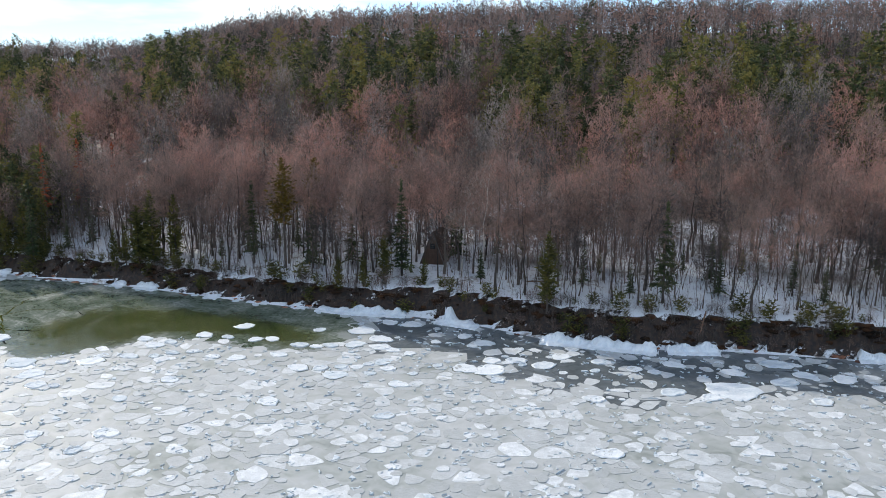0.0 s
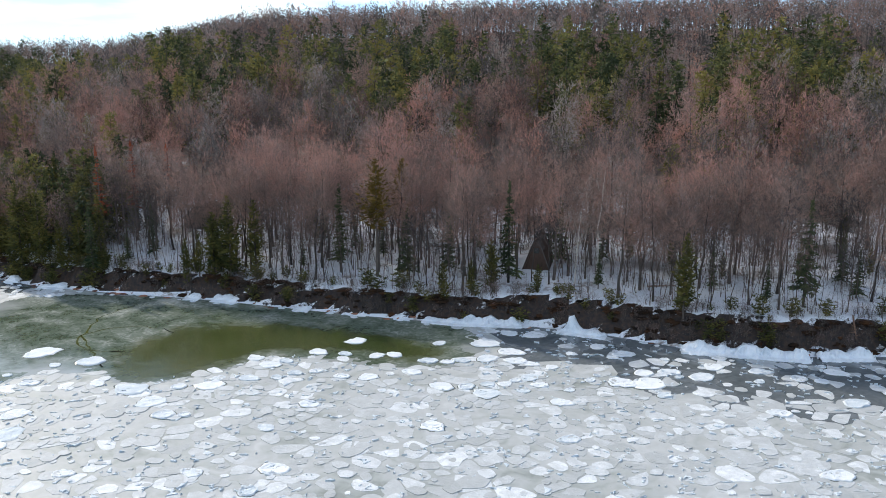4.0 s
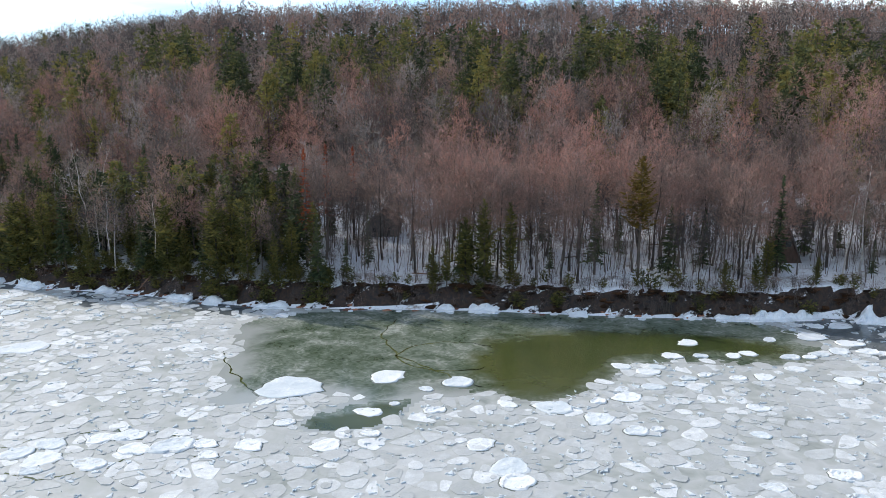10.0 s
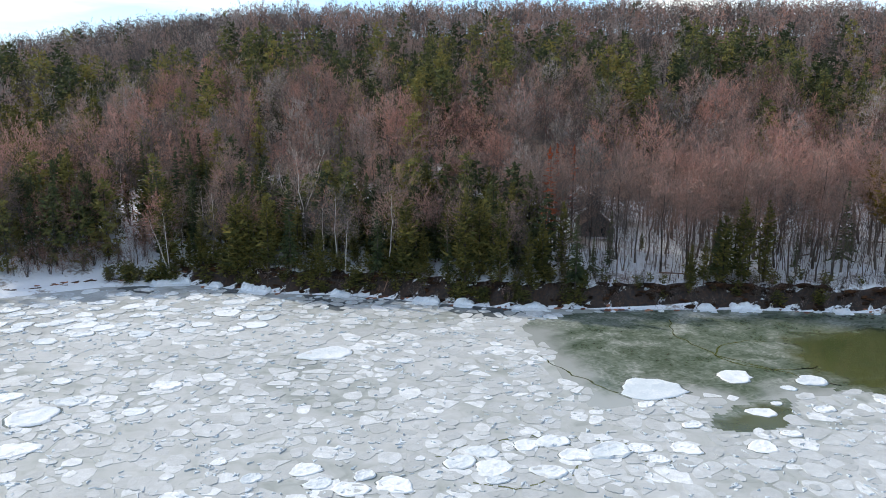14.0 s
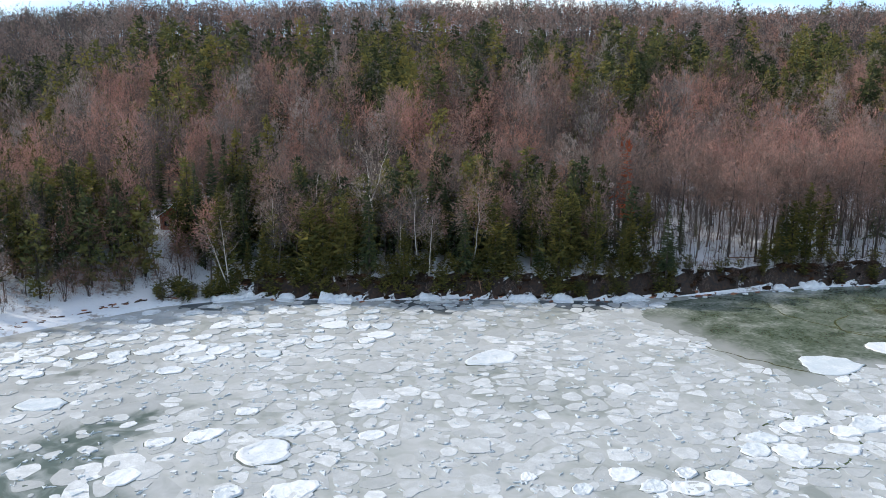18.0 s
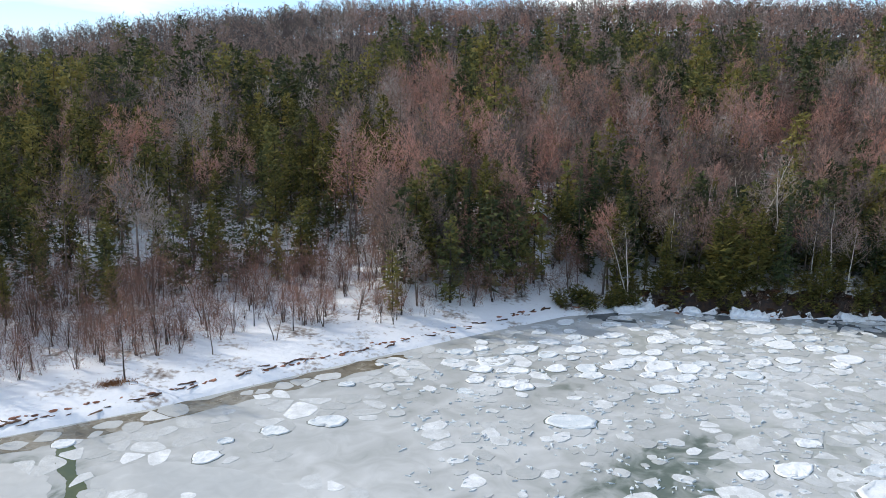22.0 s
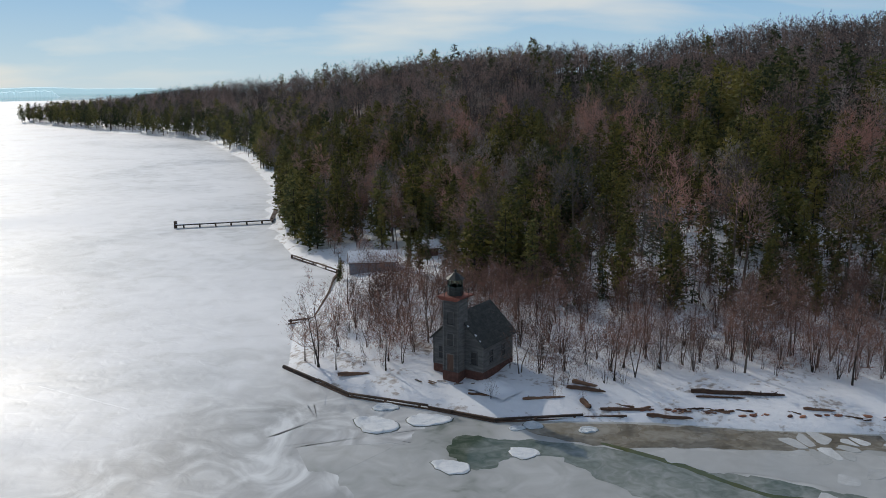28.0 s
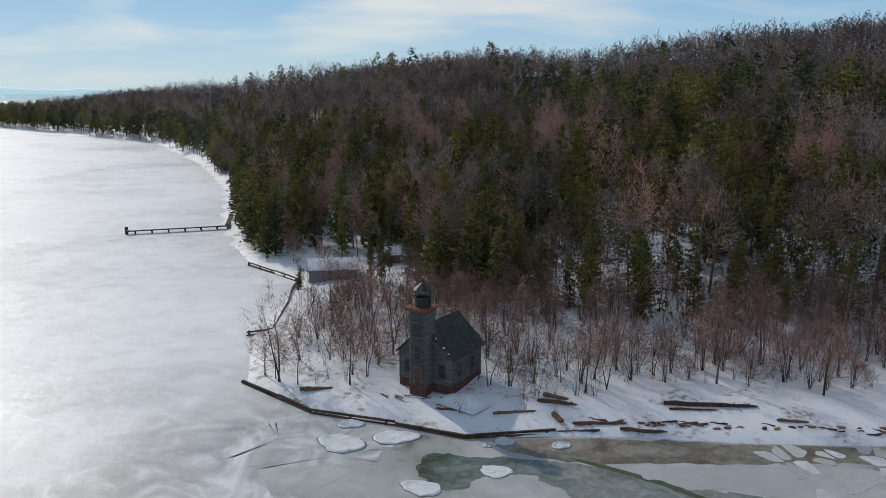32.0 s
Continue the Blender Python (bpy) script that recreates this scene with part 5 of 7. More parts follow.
# on the point: single small trees and bushes
for x, y, h in [(-210.1, 133.6, 11.4), (-198.1, 134.5, 10), (-261.4, 118, 11), (-258.7, 117.7, 6.5), (-182.5, 137.1, 9.9), (-164.8, 149.5, 6.6), (-198.4, 138.6, 6), (-172.8, 144.4, 7), (-152.9, 156.8, 7.5), (-158, 154.6, 7)]:
    put(P_SMALL, x, y, h, 9.0)
for x, y, h in [(-292, 176, 5), (-296, 181, 6), (-300, 186, 6), (-289, 180, 6.5), (-294, 188, 8), (-303, 192, 7), (-286, 176, 5.5), (-264.5, 119.5, 7), (-262.5, 118.8, 6), (-231, 121.5, 4), (-229.5, 122.5, 3.5)]:
    put(P_SMALL, x, y, h, 9.0)


def off_lighthouse(x, y):
    return (x > -237.8) | (x < -248.1) | (y > 129.0)


for x, y in scatter(rng, (-284, -110, 114, 186), 2.8, lambda x, y, d: (d > np.where(x < -222, 6.5, np.where(x > -150, 7.5, 12.5))) & (d < np.where(x > -146, 17, 46)) & (x + y < 62) & ~((x < -261) & (y > 160))):
    if off_lighthouse(x, y) and rng.rand() < 0.68 and free(x, y, 1.8):
        small = rng.rand() < 0.3
        plant(P_SMALL if small else P_BUSH, x, y, rng, rng.uniform(0.6, 1.0) if small else rng.uniform(0.85, 1.6))
# the snowy hardwood stand above the bank
for x, y in scatter(rng, (-36, 150, 132, 178), 3.1, lambda x, y, d: (d > 5.2) & (d < 29) & ~((np.abs(x - 50.8) < 3.2) & (d > 12) & (d < 22)) & ~((np.abs(x - 50) < 2) & (d < 8)) & ~((np.abs(x + 24) < 5) & (d > 22))):
    if rng.rand() < 0.62 and free(x, y, 2.0):
        u = rng.rand()
        plant(P_MAPLE if u < 0.54 else P_POLE if u < 0.86 else P_SPRUCE if u < 0.94 else P_CEDAR, x, y, rng, rng.uniform(0.8, 1.08) if u < 0.86 else rng.uniform(0.25, 0.75))
# thin saplings and low twigs between the trunks
saplings = [tuple(q.arrays() for q in bare_tree(380 + k, 7.5, 0.75, 5, 24, 0.06, low=0.25, lean=0.09, thick=0.0065, sides=3, stems=1 + (k % 3 == 2))) for k in range(6)]
sp = scatter(np.random.RandomState(43), (-36, 150, 130, 190), 1.75, lambda x, y, d: (d > 3.6) & (d < 40) & ~((np.abs(x - 50) < 4) & (d < 22)) & (ripple(x, y, 9, 44) > -0.5))
sp = np.c_[sp, np.random.RandomState(44).uniform(0.4, 1.5, len(sp))]
forest("sapling_stems", sp, saplings, M_BARK, "thin grey stems of saplings in the snowy stand", "saplings", np.random.RandomState(45), 0)
forest("sapling_twigs", sp, saplings, M_TWIG_GREY, "bare grey-brown twigs of saplings in the snowy stand", "saplings", np.random.RandomState(45), 1)
# saplings and low growth under the woods behind the beach
up = scatter(np.random.RandomState(46), (-330, -128, 140, 290), 2.7, lambda x, y, d: (d > 34) & (d < 92) & (ripple(x, y, 14, 47) > -0.7))
up = np.c_[up, np.random.RandomState(48).uniform(0.5, 1.3, len(up))]
forest("understory_stems", up, saplings, M_BARK, "thin dark stems of saplings in the woods behind the beach", "saplings", np.random.RandomState(49), 0)
forest("understory_twigs", up, saplings, M_BRUSH, "bare brown twigs of saplings in the woods behind the beach", "saplings", np.random.RandomState(49), 1)
firs = [tuple(q.arrays() for q in needle_tree(385 + k, 6.0, 1.5, 9, 6, 2, "spruce", low=0.03, sides=3, ragged=0.35)) for k in range(4)]
uf = scatter(np.random.RandomState(51), (-330, -125, 140, 290), 5.2, lambda x, y, d: (d > 36) & (d < 95))
uf = np.c_[uf, np.random.RandomState(52).uniform(0.5, 1.5, len(uf))]
forest("young_firs", uf, firs, M_SPRUCE, "dark young firs under the woods behind the beach", "young conifers", np.random.RandomState(53), 1)
# the dark conifer shore
for x, y in scatter(rng, (-150, -34, 140, 205), 3.2, lambda x, y, d: (d > np.where(x < -112, 9.0, 1.6)) & (d < 30) & ~((np.abs(x + 117.5) < 1.8) & (d < 26)) & ~((np.abs(x + 24) < 5) & (d > 22))):
    if rng.rand() < 0.8 and free(x, y, 1.9):
        u, d = rng.rand(), float(inland(x, y))
        kind = P_CEDAR if u < 0.3 else P_SPRUCE if u < 0.66 else P_BIRCH if u < 0.75 else P_MAPLE if u < 0.86 else P_POLE
        plant(kind, x, y, rng, rng.uniform(0.5, 1.2) if u < 0.66 else rng.uniform(0.6, 1.0))
for k in (P_MAPLE, P_POLE, P_BIRCH, P_SPRUCE, P_CEDAR, P_RUST, P_OAK, P_BUSH, P_SMALL):
    for root in k:
        for ob in (*root.children_recursive, root):
            bpy.data.objects.remove(ob)

# ---- building blocks for things ----
def part(name, shape, material, parent, label="", smoothed=False):
    """One mesh object under a thing or a part, in its parent's coordinates."""
    me = mesh_of(name, *shape.arrays(), smoothed=smoothed) if isinstance(shape, Shape) else shape
    if not me.materials:
        me.materials.append(material)
    ob = new(name, me)
    ob.parent = parent
    if label:
        ob["label"] = label
    return ob


def box(shape, x0, x1, y0, y1, z0, z1, m=None):
    v = np.array([(x, y, z) for z in (z0, z1) for y in (y0, y1) for x in (x0, x1)], float)
    if m is not None:
        v = np.array([m @ Vector(p) for p in v])
    q = [(0, 2, 3, 1), (4, 5, 7, 6), (0, 1, 5, 4), (2, 6, 7, 3), (0, 4, 6, 2), (1, 3, 7, 5)]
    shape.add(v, [t for a, b, c, d in q for t in ((a, b, c), (a, c, d))])
    return shape


def boxed(*args, **kw):
    return box(Shape(), *args, **kw)


def beam(shape, a, b, w, h):
    """A squared timber from a to b."""
    a, b = Vector(a), Vector(b)
    m = Matrix.Translation(a) @ (b - a).to_track_quat("X", "Z").to_matrix().to_4x4()
    return box(shape, 0, (b - a).length, -w / 2, w / 2, -h / 2, h / 2, m)


def prism(shape, poly, y0, y1):
    """A solid with that outline in x and z, from y0 to y1."""
    k = len(poly)
    v = [(x, y0, z) for x, z in poly] + [(x, y1, z) for x, z in poly]
    f = [(0, i, i + 1) for i in range(1, k - 1)] + [(k, k + i + 1, k + i) for i in range(1, k - 1)]
    for i in range(k):
        j = (i + 1) % k
        f += [(i, k + i, k + j), (i, k + j, j)]
    shape.add(v, f)
    return shape


def root_at(name, x, y, z, turn, label, category, group=""):
    ob = tagged(new(name), label, category, group)
    ob.matrix_basis = Matrix.Translation((x, y, z)) @ Matrix.Rotation(radians(turn), 4, "Z")
    return ob


def round_log(length, r, seed, knots=3, taper=0.6, bend=0.05):
    """A weathered log along x with broken ends and stubs of branches."""
    rng = np.random.RandomState(seed)
    s = Shape()
    t = np.linspace(0, 1, 9)
    pts = np.stack([t * length, np.cumsum(rng.normal(size=9)) * bend * length * 0.1, r * 0.7 + rng.normal(size=9) * r * 0.12], 1)
    s.tube(pts, r * np.interp(t, [0, 0.04, 0.9, 1], [0.7, 1, taper, 0.25]) * rng.uniform(0.9, 1.1, 9), 8)
    for _ in range(knots):
        i = rng.randint(1, 8)
        w = np.array([rng.uniform(-0.3, 0.6), rng.normal() * 0.7, rng.uniform(0.3, 1.0)]) * length * 0.09
        s.tube([pts[i], pts[i] + w * 0.6, pts[i] + w], [r * 0.3, r * 0.2, r * 0.06], 5)
    return s


M_BOARD = mat("weathered_grey_boards", [(0.3, (0.045, 0.044, 0.043)), (0.5, (0.1, 0.097, 0.093)), (0.7, (0.18, 0.172, 0.16))], 0.8, rough=0.9, bump=0.015, bump_scale=6, stretch=(1, 1, 5), rand=0.25)
M_SHINGLE = mat("old_wooden_shingles", [(0.3, (0.03, 0.032, 0.03)), (0.55, (0.062, 0.064, 0.058)), (0.8, (0.11, 0.105, 0.092))], 1.5, rough=0.95, bump=0.03, bump_scale=5, stretch=(1, 3, 3), island=0.22)
M_BRICK = mat("old_red_brick", [(0.3, (0.05, 0.022, 0.017)), (0.55, (0.115, 0.048, 0.035)), (0.75, (0.22, 0.125, 0.1))], 2.0, rough=0.9, bump=0.02, bump_scale=8)
M_GAP = mat("dark_window_opening", [(0.3, (0.01, 0.012, 0.014)), (0.7, (0.03, 0.033, 0.036))], 1.0, rough=0.25)
M_REDIRON = mat("rusty_red_iron", [(0.3, (0.1, 0.028, 0.018)), (0.6, (0.24, 0.065, 0.04)), (0.8, (0.18, 0.08, 0.05))], 2.5, rough=0.7, bump=0.01)
M_IRON = mat("black_lantern_iron", [(0.3, (0.015, 0.018, 0.018)), (0.7, (0.045, 0.055, 0.052))], 2.0, rough=0.5, metal=0.4)
M_DRIFT = mat("driftwood", [(0.3, (0.05, 0.028, 0.018)), (0.5, (0.14, 0.075, 0.045)), (0.75, (0.26, 0.15, 0.095))], 1.2, rough=0.9, bump=0.03, bump_scale=5, stretch=(0.5, 2, 2), rand=0.4)
M_TIMBER = mat("dark_wet_timber", [(0.3, (0.035, 0.022, 0.016)), (0.55, (0.1, 0.06, 0.04)), (0.8, (0.2, 0.13, 0.09))], 1.2, rough=0.85, bump=0.03, bump_scale=5, stretch=(0.5, 2, 2), rand=0.4)
M_SANDSTONE = mat("red_sandstone", [(0.3, (0.11, 0.045, 0.028)), (0.55, (0.28, 0.115, 0.065)), (0.8, (0.42, 0.2, 0.12))], 1.6, rough=0.9, bump=0.03, bump_scale=4, rand=0.5)
M_CAPSNOW = mat("roof_snow", [(0.3, (0.78, 0.8, 0.84)), (0.7, (0.87, 0.88, 0.9))], 0.8, rough=0.6, bump=0.05, bump_scale=2)
M_REDWALL = mat("rust_red_board_wall", [(0.3, (0.2, 0.055, 0.03)), (0.7, (0.38, 0.11, 0.055))], 1.2, rough=0.8, bump=0.01, stretch=(4, 4, 0.7))
M_BROWNWALL = mat("dark_brown_board_wall", [(0.3, (0.05, 0.028, 0.02)), (0.7, (0.14, 0.08, 0.055))], 1.2, rough=0.85, bump=0.01, stretch=(4, 4, 0.7))
M_PALEWALL = mat("pale_board_wall", [(0.3, (0.4, 0.4, 0.41)), (0.7, (0.6, 0.6, 0.61))], 1.2, rough=0.8, bump=0.01, stretch=(4, 4, 0.7))
M_SLATEWALL = mat("blue_grey_board_wall", [(0.3, (0.13, 0.15, 0.18)), (0.7, (0.24, 0.265, 0.3))], 1.2, rough=0.8, bump=0.01, stretch=(4, 4, 0.7))
M_GLASS = bpy.data.materials.new("lantern_glass")
M_GLASS.use_nodes = True
gb = M_GLASS.node_tree.nodes["Principled BSDF"]
gb.inputs["Base Color"].default_value, gb.inputs["Roughness"].default_value = (0.75, 0.92, 0.86, 1), 0.05
gb.inputs["Transmission Weight"].default_value, gb.inputs["IOR"].default_value = 1.0, 1.1

# ---- the old lighthouse on the point ----
def window(parent, name, x, y, z, w, h, sill=True):
    """A sash window in a wall that faces -y: frame, dark panes, sill."""
    f = Shape()
    for a, b, c, d in ((x - w / 2 - 0.1, x - w / 2, z, z + h), (x + w / 2, x + w / 2 + 0.1, z, z + h), (x - w / 2 - 0.1, x + w / 2 + 0.1, z + h, z + h + 0.12), (x - w / 2, x + w / 2, z + h / 2 - 0.03, z + h / 2 + 0.03)):
        box(f, a, b, y - 0.07, y + 0.02, c, d)
    win = part(name, f, M_BOARD, parent)
    part("pane", boxed(x - w / 2, x + w / 2, y - 0.015, y + 0.01, z, z + h / 2 - 0.03), M_GAP, win)
    part("pane", boxed(x - w / 2, x + w / 2, y - 0.015, y + 0.01, z + h / 2 + 0.03, z + h), M_GAP, win)
    if sill:
        part("sill", boxed(x - w / 2 - 0.16, x + w / 2 + 0.16, y - 0.14, y + 0.02, z - 0.1, z), M_BOARD, win)
    return win


def siding(x0, x1, y, z0, z1, step=0.2, facing=-1, rake=None):
    """Overlapping boards on a wall across x: each board leans out at its foot. rake: how far the ends come in at a height."""
    s = Shape()
    for z in np.arange(z0, z1 - 0.02, step):
        a, b, t = x0, x1, min(z + step + 0.02, z1)
        if rake:
            a, b = rake(t)
            if b - a < 0.15:
                break
        o, i = y + facing * 0.045, y + facing * 0.012
        v = [(a, o, z), (b, o, z), (b, i, t), (a, i, t), (a, y, z), (b, y, z)]
        s.add(v, [(0, 1, 2), (0, 2, 3), (4, 1, 0), (4, 5, 1)] if facing < 0 else [(0, 2, 1), (0, 3, 2), (4, 0, 1), (4, 1, 5)])
    return s


def turned(shape, deg, dx=0.0, dy=0.0):
    c, s = math.cos(radians(deg)), math.sin(radians(deg))
    for v in shape.v:
        v[:, 0], v[:, 1] = v[:, 0] * c - v[:, 1] * s + dx, v[:, 0] * s + v[:, 1] * c + dy
    return shape


def lighthouse():
    gx, gy = -243.0, 118.4
    root = root_at("lighthouse", gx, gy, 0.9, -10.3, "abandoned weathered grey wooden lighthouse with brick base on snowy point", "lighthouse")
    W, Y0, D, T = 3.55, 1.65, 7.4, 1.05          # half width, front wall, depth, half of the tower
    B, E, R = 1.55, 5.2, 8.5                      # top of the brick, eaves, ridge
    # brick base
    part("foundation", boxed(-W - 0.05, W + 0.05, Y0 - 0.05, Y0 + D + 0.05, -0.6, B), M_BRICK, root, "crumbling red brick foundation")
    part("tower_base", boxed(-T - 0.06, T + 0.06, -0.06, Y0 - 0.05, -0.6, B), M_BRICK, root, "pale worn brick tower base")
    # the house: core, boards
    core = Shape()
    prism(core, [(-W, B), (W, B), (W, E), (0, R - 0.1), (-W, E)], Y0, Y0 + D)
    part("wall", core, M_BOARD, root)
    part("front_siding", siding(-W, W, Y0, B, R - 0.3, rake=lambda z: (-W, W) if z < E else (-W * (R - z) / (R - E), W * (R - z) / (R - E))), M_BOARD, root)
    for sgn in (-1, 1):
        s = siding(0, D, 0, B, E)
        part("side_siding", turned(s, 90 if sgn > 0 else -90, sgn * W, Y0 if sgn > 0 else Y0 + D), M_BOARD, root)
    for x in (-W, W):
        part("corner_board", boxed(x - 0.09, x + 0.09, Y0 - 0.07, Y0 + 0.1, B, E), M_BOARD, root)
    # shingled roof, two slopes with overhang, in courses
    slope = math.hypot(W + 0.45, (R - E) * (W + 0.45) / W)
    ang = math.atan2(R - E, W)
    rs = np.random.RandomState(77)
    for sgn in (-1, 1):
        c = Shape()
        for k in range(17):
            u0, u1 = k * slope / 17, (k + 1) * slope / 17 + 0.06
            for j in range(12):
                if rs.rand() < 0.03:
                    continue
                y0, y1 = Y0 - 0.4 + j * (D + 0.8) / 12, Y0 - 0.4 + (j + 1) * (D + 0.8) / 12 - 0.015
                pts = []
                for u, lift in ((u0, 0.05), (u1, 0.09 + 0.02 * rs.rand())):
                    pts.append((sgn * u * math.cos(ang), R - u * math.sin(ang) + lift))
                v = [(pts[0][0], y0, pts[0][1]), (pts[0][0], y1, pts[0][1]), (pts[1][0], y1, pts[1][1]), (pts[1][0], y0, pts[1][1]), (pts[1][0], y0, pts[1][1] - 0.05), (pts[1][0], y1, pts[1][1] - 0.05)]
                c.add(v, [(0, 1, 2), (0, 2, 3), (3, 2, 5), (3, 5, 4)])
        part("shingles", c, M_SHINGLE, root, "old dark wooden shingles with gaps")
        d = Shape()
        prism(d, [(0, R), (sgn * (W + 0.42), R - (R - E) * (W + 0.42) / W), (sgn * (W + 0.42), R - (R - E) * (W + 0.42) / W - 0.12), (0, R - 0.12)], Y0 - 0.38, Y0 + D + 0.38)
        part("roof_deck", d, M_SHINGLE, root)
    for x, z, r in ((1.55, 7.0, 0.2), (2.6, 6.02, 0.26), (3.3, 5.4, 0.16)):
        s = Shape()
        a = np.arange(8) * 0.785
        s.add(np.r_[np.stack([x + np.cos(a) * r, Y0 - 0.25 + 0 * a + 0.35 * np.sin(a) * r, z + 0.12 + np.sin(a) * r * 0.5], 1), [(x, Y0 - 0.35, z + 0.3)]], [(i, (i + 1) % 8, 8) for i in range(8)])
        part("snow_patch", s, M_CAPSNOW, root, "small patch of snow on the roof edge")
    # windows and door
    for x in (-2.35, 2.35):
        window(root, "window", x, Y0 - 0.04, B + 0.85, 0.8, 1.5)
    sw = new("side_windows")
    sw.parent = root
    sw.matrix_basis = Matrix.Translation((W, Y0, 0)) @ Matrix.Rotation(radians(90), 4, "Z")
    for x in (1.9, 5.0):
        window(sw, "window", x, -0.04, B + 0.9, 0.8, 1.5)
    # the tower
    top = 10.8
    part("tower_core", boxed(-T, T, 0, 2 * T, B, top), M_BOARD, root)
    part("tower_siding", siding(-T, T, 0, B, top), M_BOARD, root)
    part("tower_siding", turned(siding(0, 2 * T, 0, B, top), 90, T, 0), M_BOARD, root)
    part("tower_siding", turned(siding(0, 2 * T, 0, B, top), -90, -T, 2 * T), M_BOARD, root)
    part("tower_siding", siding(-T, T, 2 * T, E, top, facing=1), M_BOARD, root)
    for x in (-T, T):
        part("corner_board", boxed(x - 0.08, x + 0.08, -0.07, 0.08, B, top), M_BOARD, root)
    door = part("door", boxed(-0.45, 0.45, -0.07, 0.0, B + 0.1, B + 2.15), M_BROWNWALL, root, "dark weathered wooden door")
    part("door_frame", box(box(boxed(-0.6, -0.45, -0.1, 0.0, B + 0.1, B + 2.3), 0.45, 0.6, -0.1, 0.0, B + 0.1, B + 2.3), -0.45, 0.45, -0.1, 0.0, B + 2.15, B + 2.3), M_BOARD, door)
    window(root, "window", 0, -0.04, B + 3.3, 0.85, 1.45)
    window(root, "window", 0, -0.04, B + 5.9, 0.85, 1.6)
    part("belt_board", boxed(-T - 0.1, T + 0.1, -0.1, 2 * T + 0.1, top - 0.35, top - 0.12), M_BOARD, root)
    # gallery, railing and lantern
    cz, cy = top, T
    g = Shape()
    prism(g, [(-T, cz - 0.3), (T, cz - 0.3), (T + 0.55, cz), (T + 0.55, cz + 0.14), (-T - 0.55, cz + 0.14), (-T - 0.55, cz)], cy - T - 0.5, cy + T + 0.5)
    part("gallery", g, M_REDIRON, root, "rust-red iron gallery deck")
    for k in range(16):
        a = k * math.pi / 8
        x, y = math.cos(a), math.sin(a)
        m = max(abs(x), abs(y))
        x, y = x / m * (T + 0.42), cy + y / m * (T + 0.42)
        if k % 3:
            part("railing_post", boxed(x - 0.02, x + 0.02, y - 0.02, y + 0.02, cz + 0.14, cz + 1.0), M_IRON, root)
    for a, b in (((-1, -1), (1, -1)), ((1, -1), (1, 1)), ((-1, 1), (-1, -1))):
        q = T + 0.42
        part("rail", beam(Shape(), (a[0] * q, cy + a[1] * q, cz + 0.95), (b[0] * q, cy + b[1] * q, cz + 0.95), 0.035, 0.035), M_IRON, root)
    ang8 = [(k + 0.5) * math.pi / 4 for k in range(8)]

    def ring8(r0, z0, r1, z1):
        s = Shape()
        s.tube([(0, cy, z0), (0, cy, z1)], [r0, r1], 8)
        return s

    part("lantern_base", ring8(0.98, cz + 0.14, 0.98, cz + 1.25), M_IRON, root, "dark octagonal lantern base")
    for k in range(8):
        a0, a1 = k * math.pi / 4, (k + 1) * math.pi / 4
        p0, p1 = np.array([math.cos(a0), math.sin(a0)]) * 0.93, np.array([math.cos(a1), math.sin(a1)]) * 0.93
        s = Shape()
        v = [(*(p0 * f + (0, cy)), z) for f in (1.0, 0.97) for z in (cz + 1.25, cz + 2.15)] + [(*(p1 * f + (0, cy)), z) for f in (1.0, 0.97) for z in (cz + 1.25, cz + 2.15)]
        s.add(v, [(0, 4, 5), (0, 5, 1), (2, 3, 7), (2, 7, 6), (0, 2, 6), (0, 6, 4), (1, 5, 7), (1, 7, 3)])
        part("lantern_pane", s, M_GLASS, root, "greenish lantern glass")
        part("mullion", beam(Shape(), (p0[0], cy + p0[1], cz + 1.25), (p0[0], cy + p0[1], cz + 2.15), 0.06, 0.06), M_IRON, root)
    part("lantern_roof", ring8(1.18, cz + 2.13, 0.1, cz + 3.0), M_IRON, root, "dark octagonal iron lantern roof")
    b = Shape()
    t = np.linspace(0.05, 3.09, 7)
    b.tube([(0, cy, cz + 3.12 - 0.17 * math.cos(u)) for u in t], [0.17 * math.sin(u) + 0.005 for u in t], 8)
    part("vent_ball", b, M_IRON, root)
    return root


lighthouse()
# snow blown up against the corner of the foundation
xs, ys = np.linspace(-3.4, 3.4, 25), np.linspace(-2.6, 2.6, 21)
dv0, df = sheet(xs, ys, lambda x, y: 0.75 * np.clip(1 - (x / 3.3) ** 2 - (y / 2.5) ** 2, 0, 1) ** 1.8 * (1 + 0.15 * ripple(x, y, 2.5, 93)) - 0.12)
me = mesh_of("snow_drift", dv0, df, True)
me.materials.append(M_CAPSNOW)
ob = tagged(new("snow_drift", me), "smooth blue-shaded snow drift against the lighthouse foundation", "snow drift")
ob.matrix_basis = Matrix.Translation((-237.4, 118.6, float(ground(-237.4, 118.6)))) @ Matrix.Rotation(radians(-20), 4, "Z")
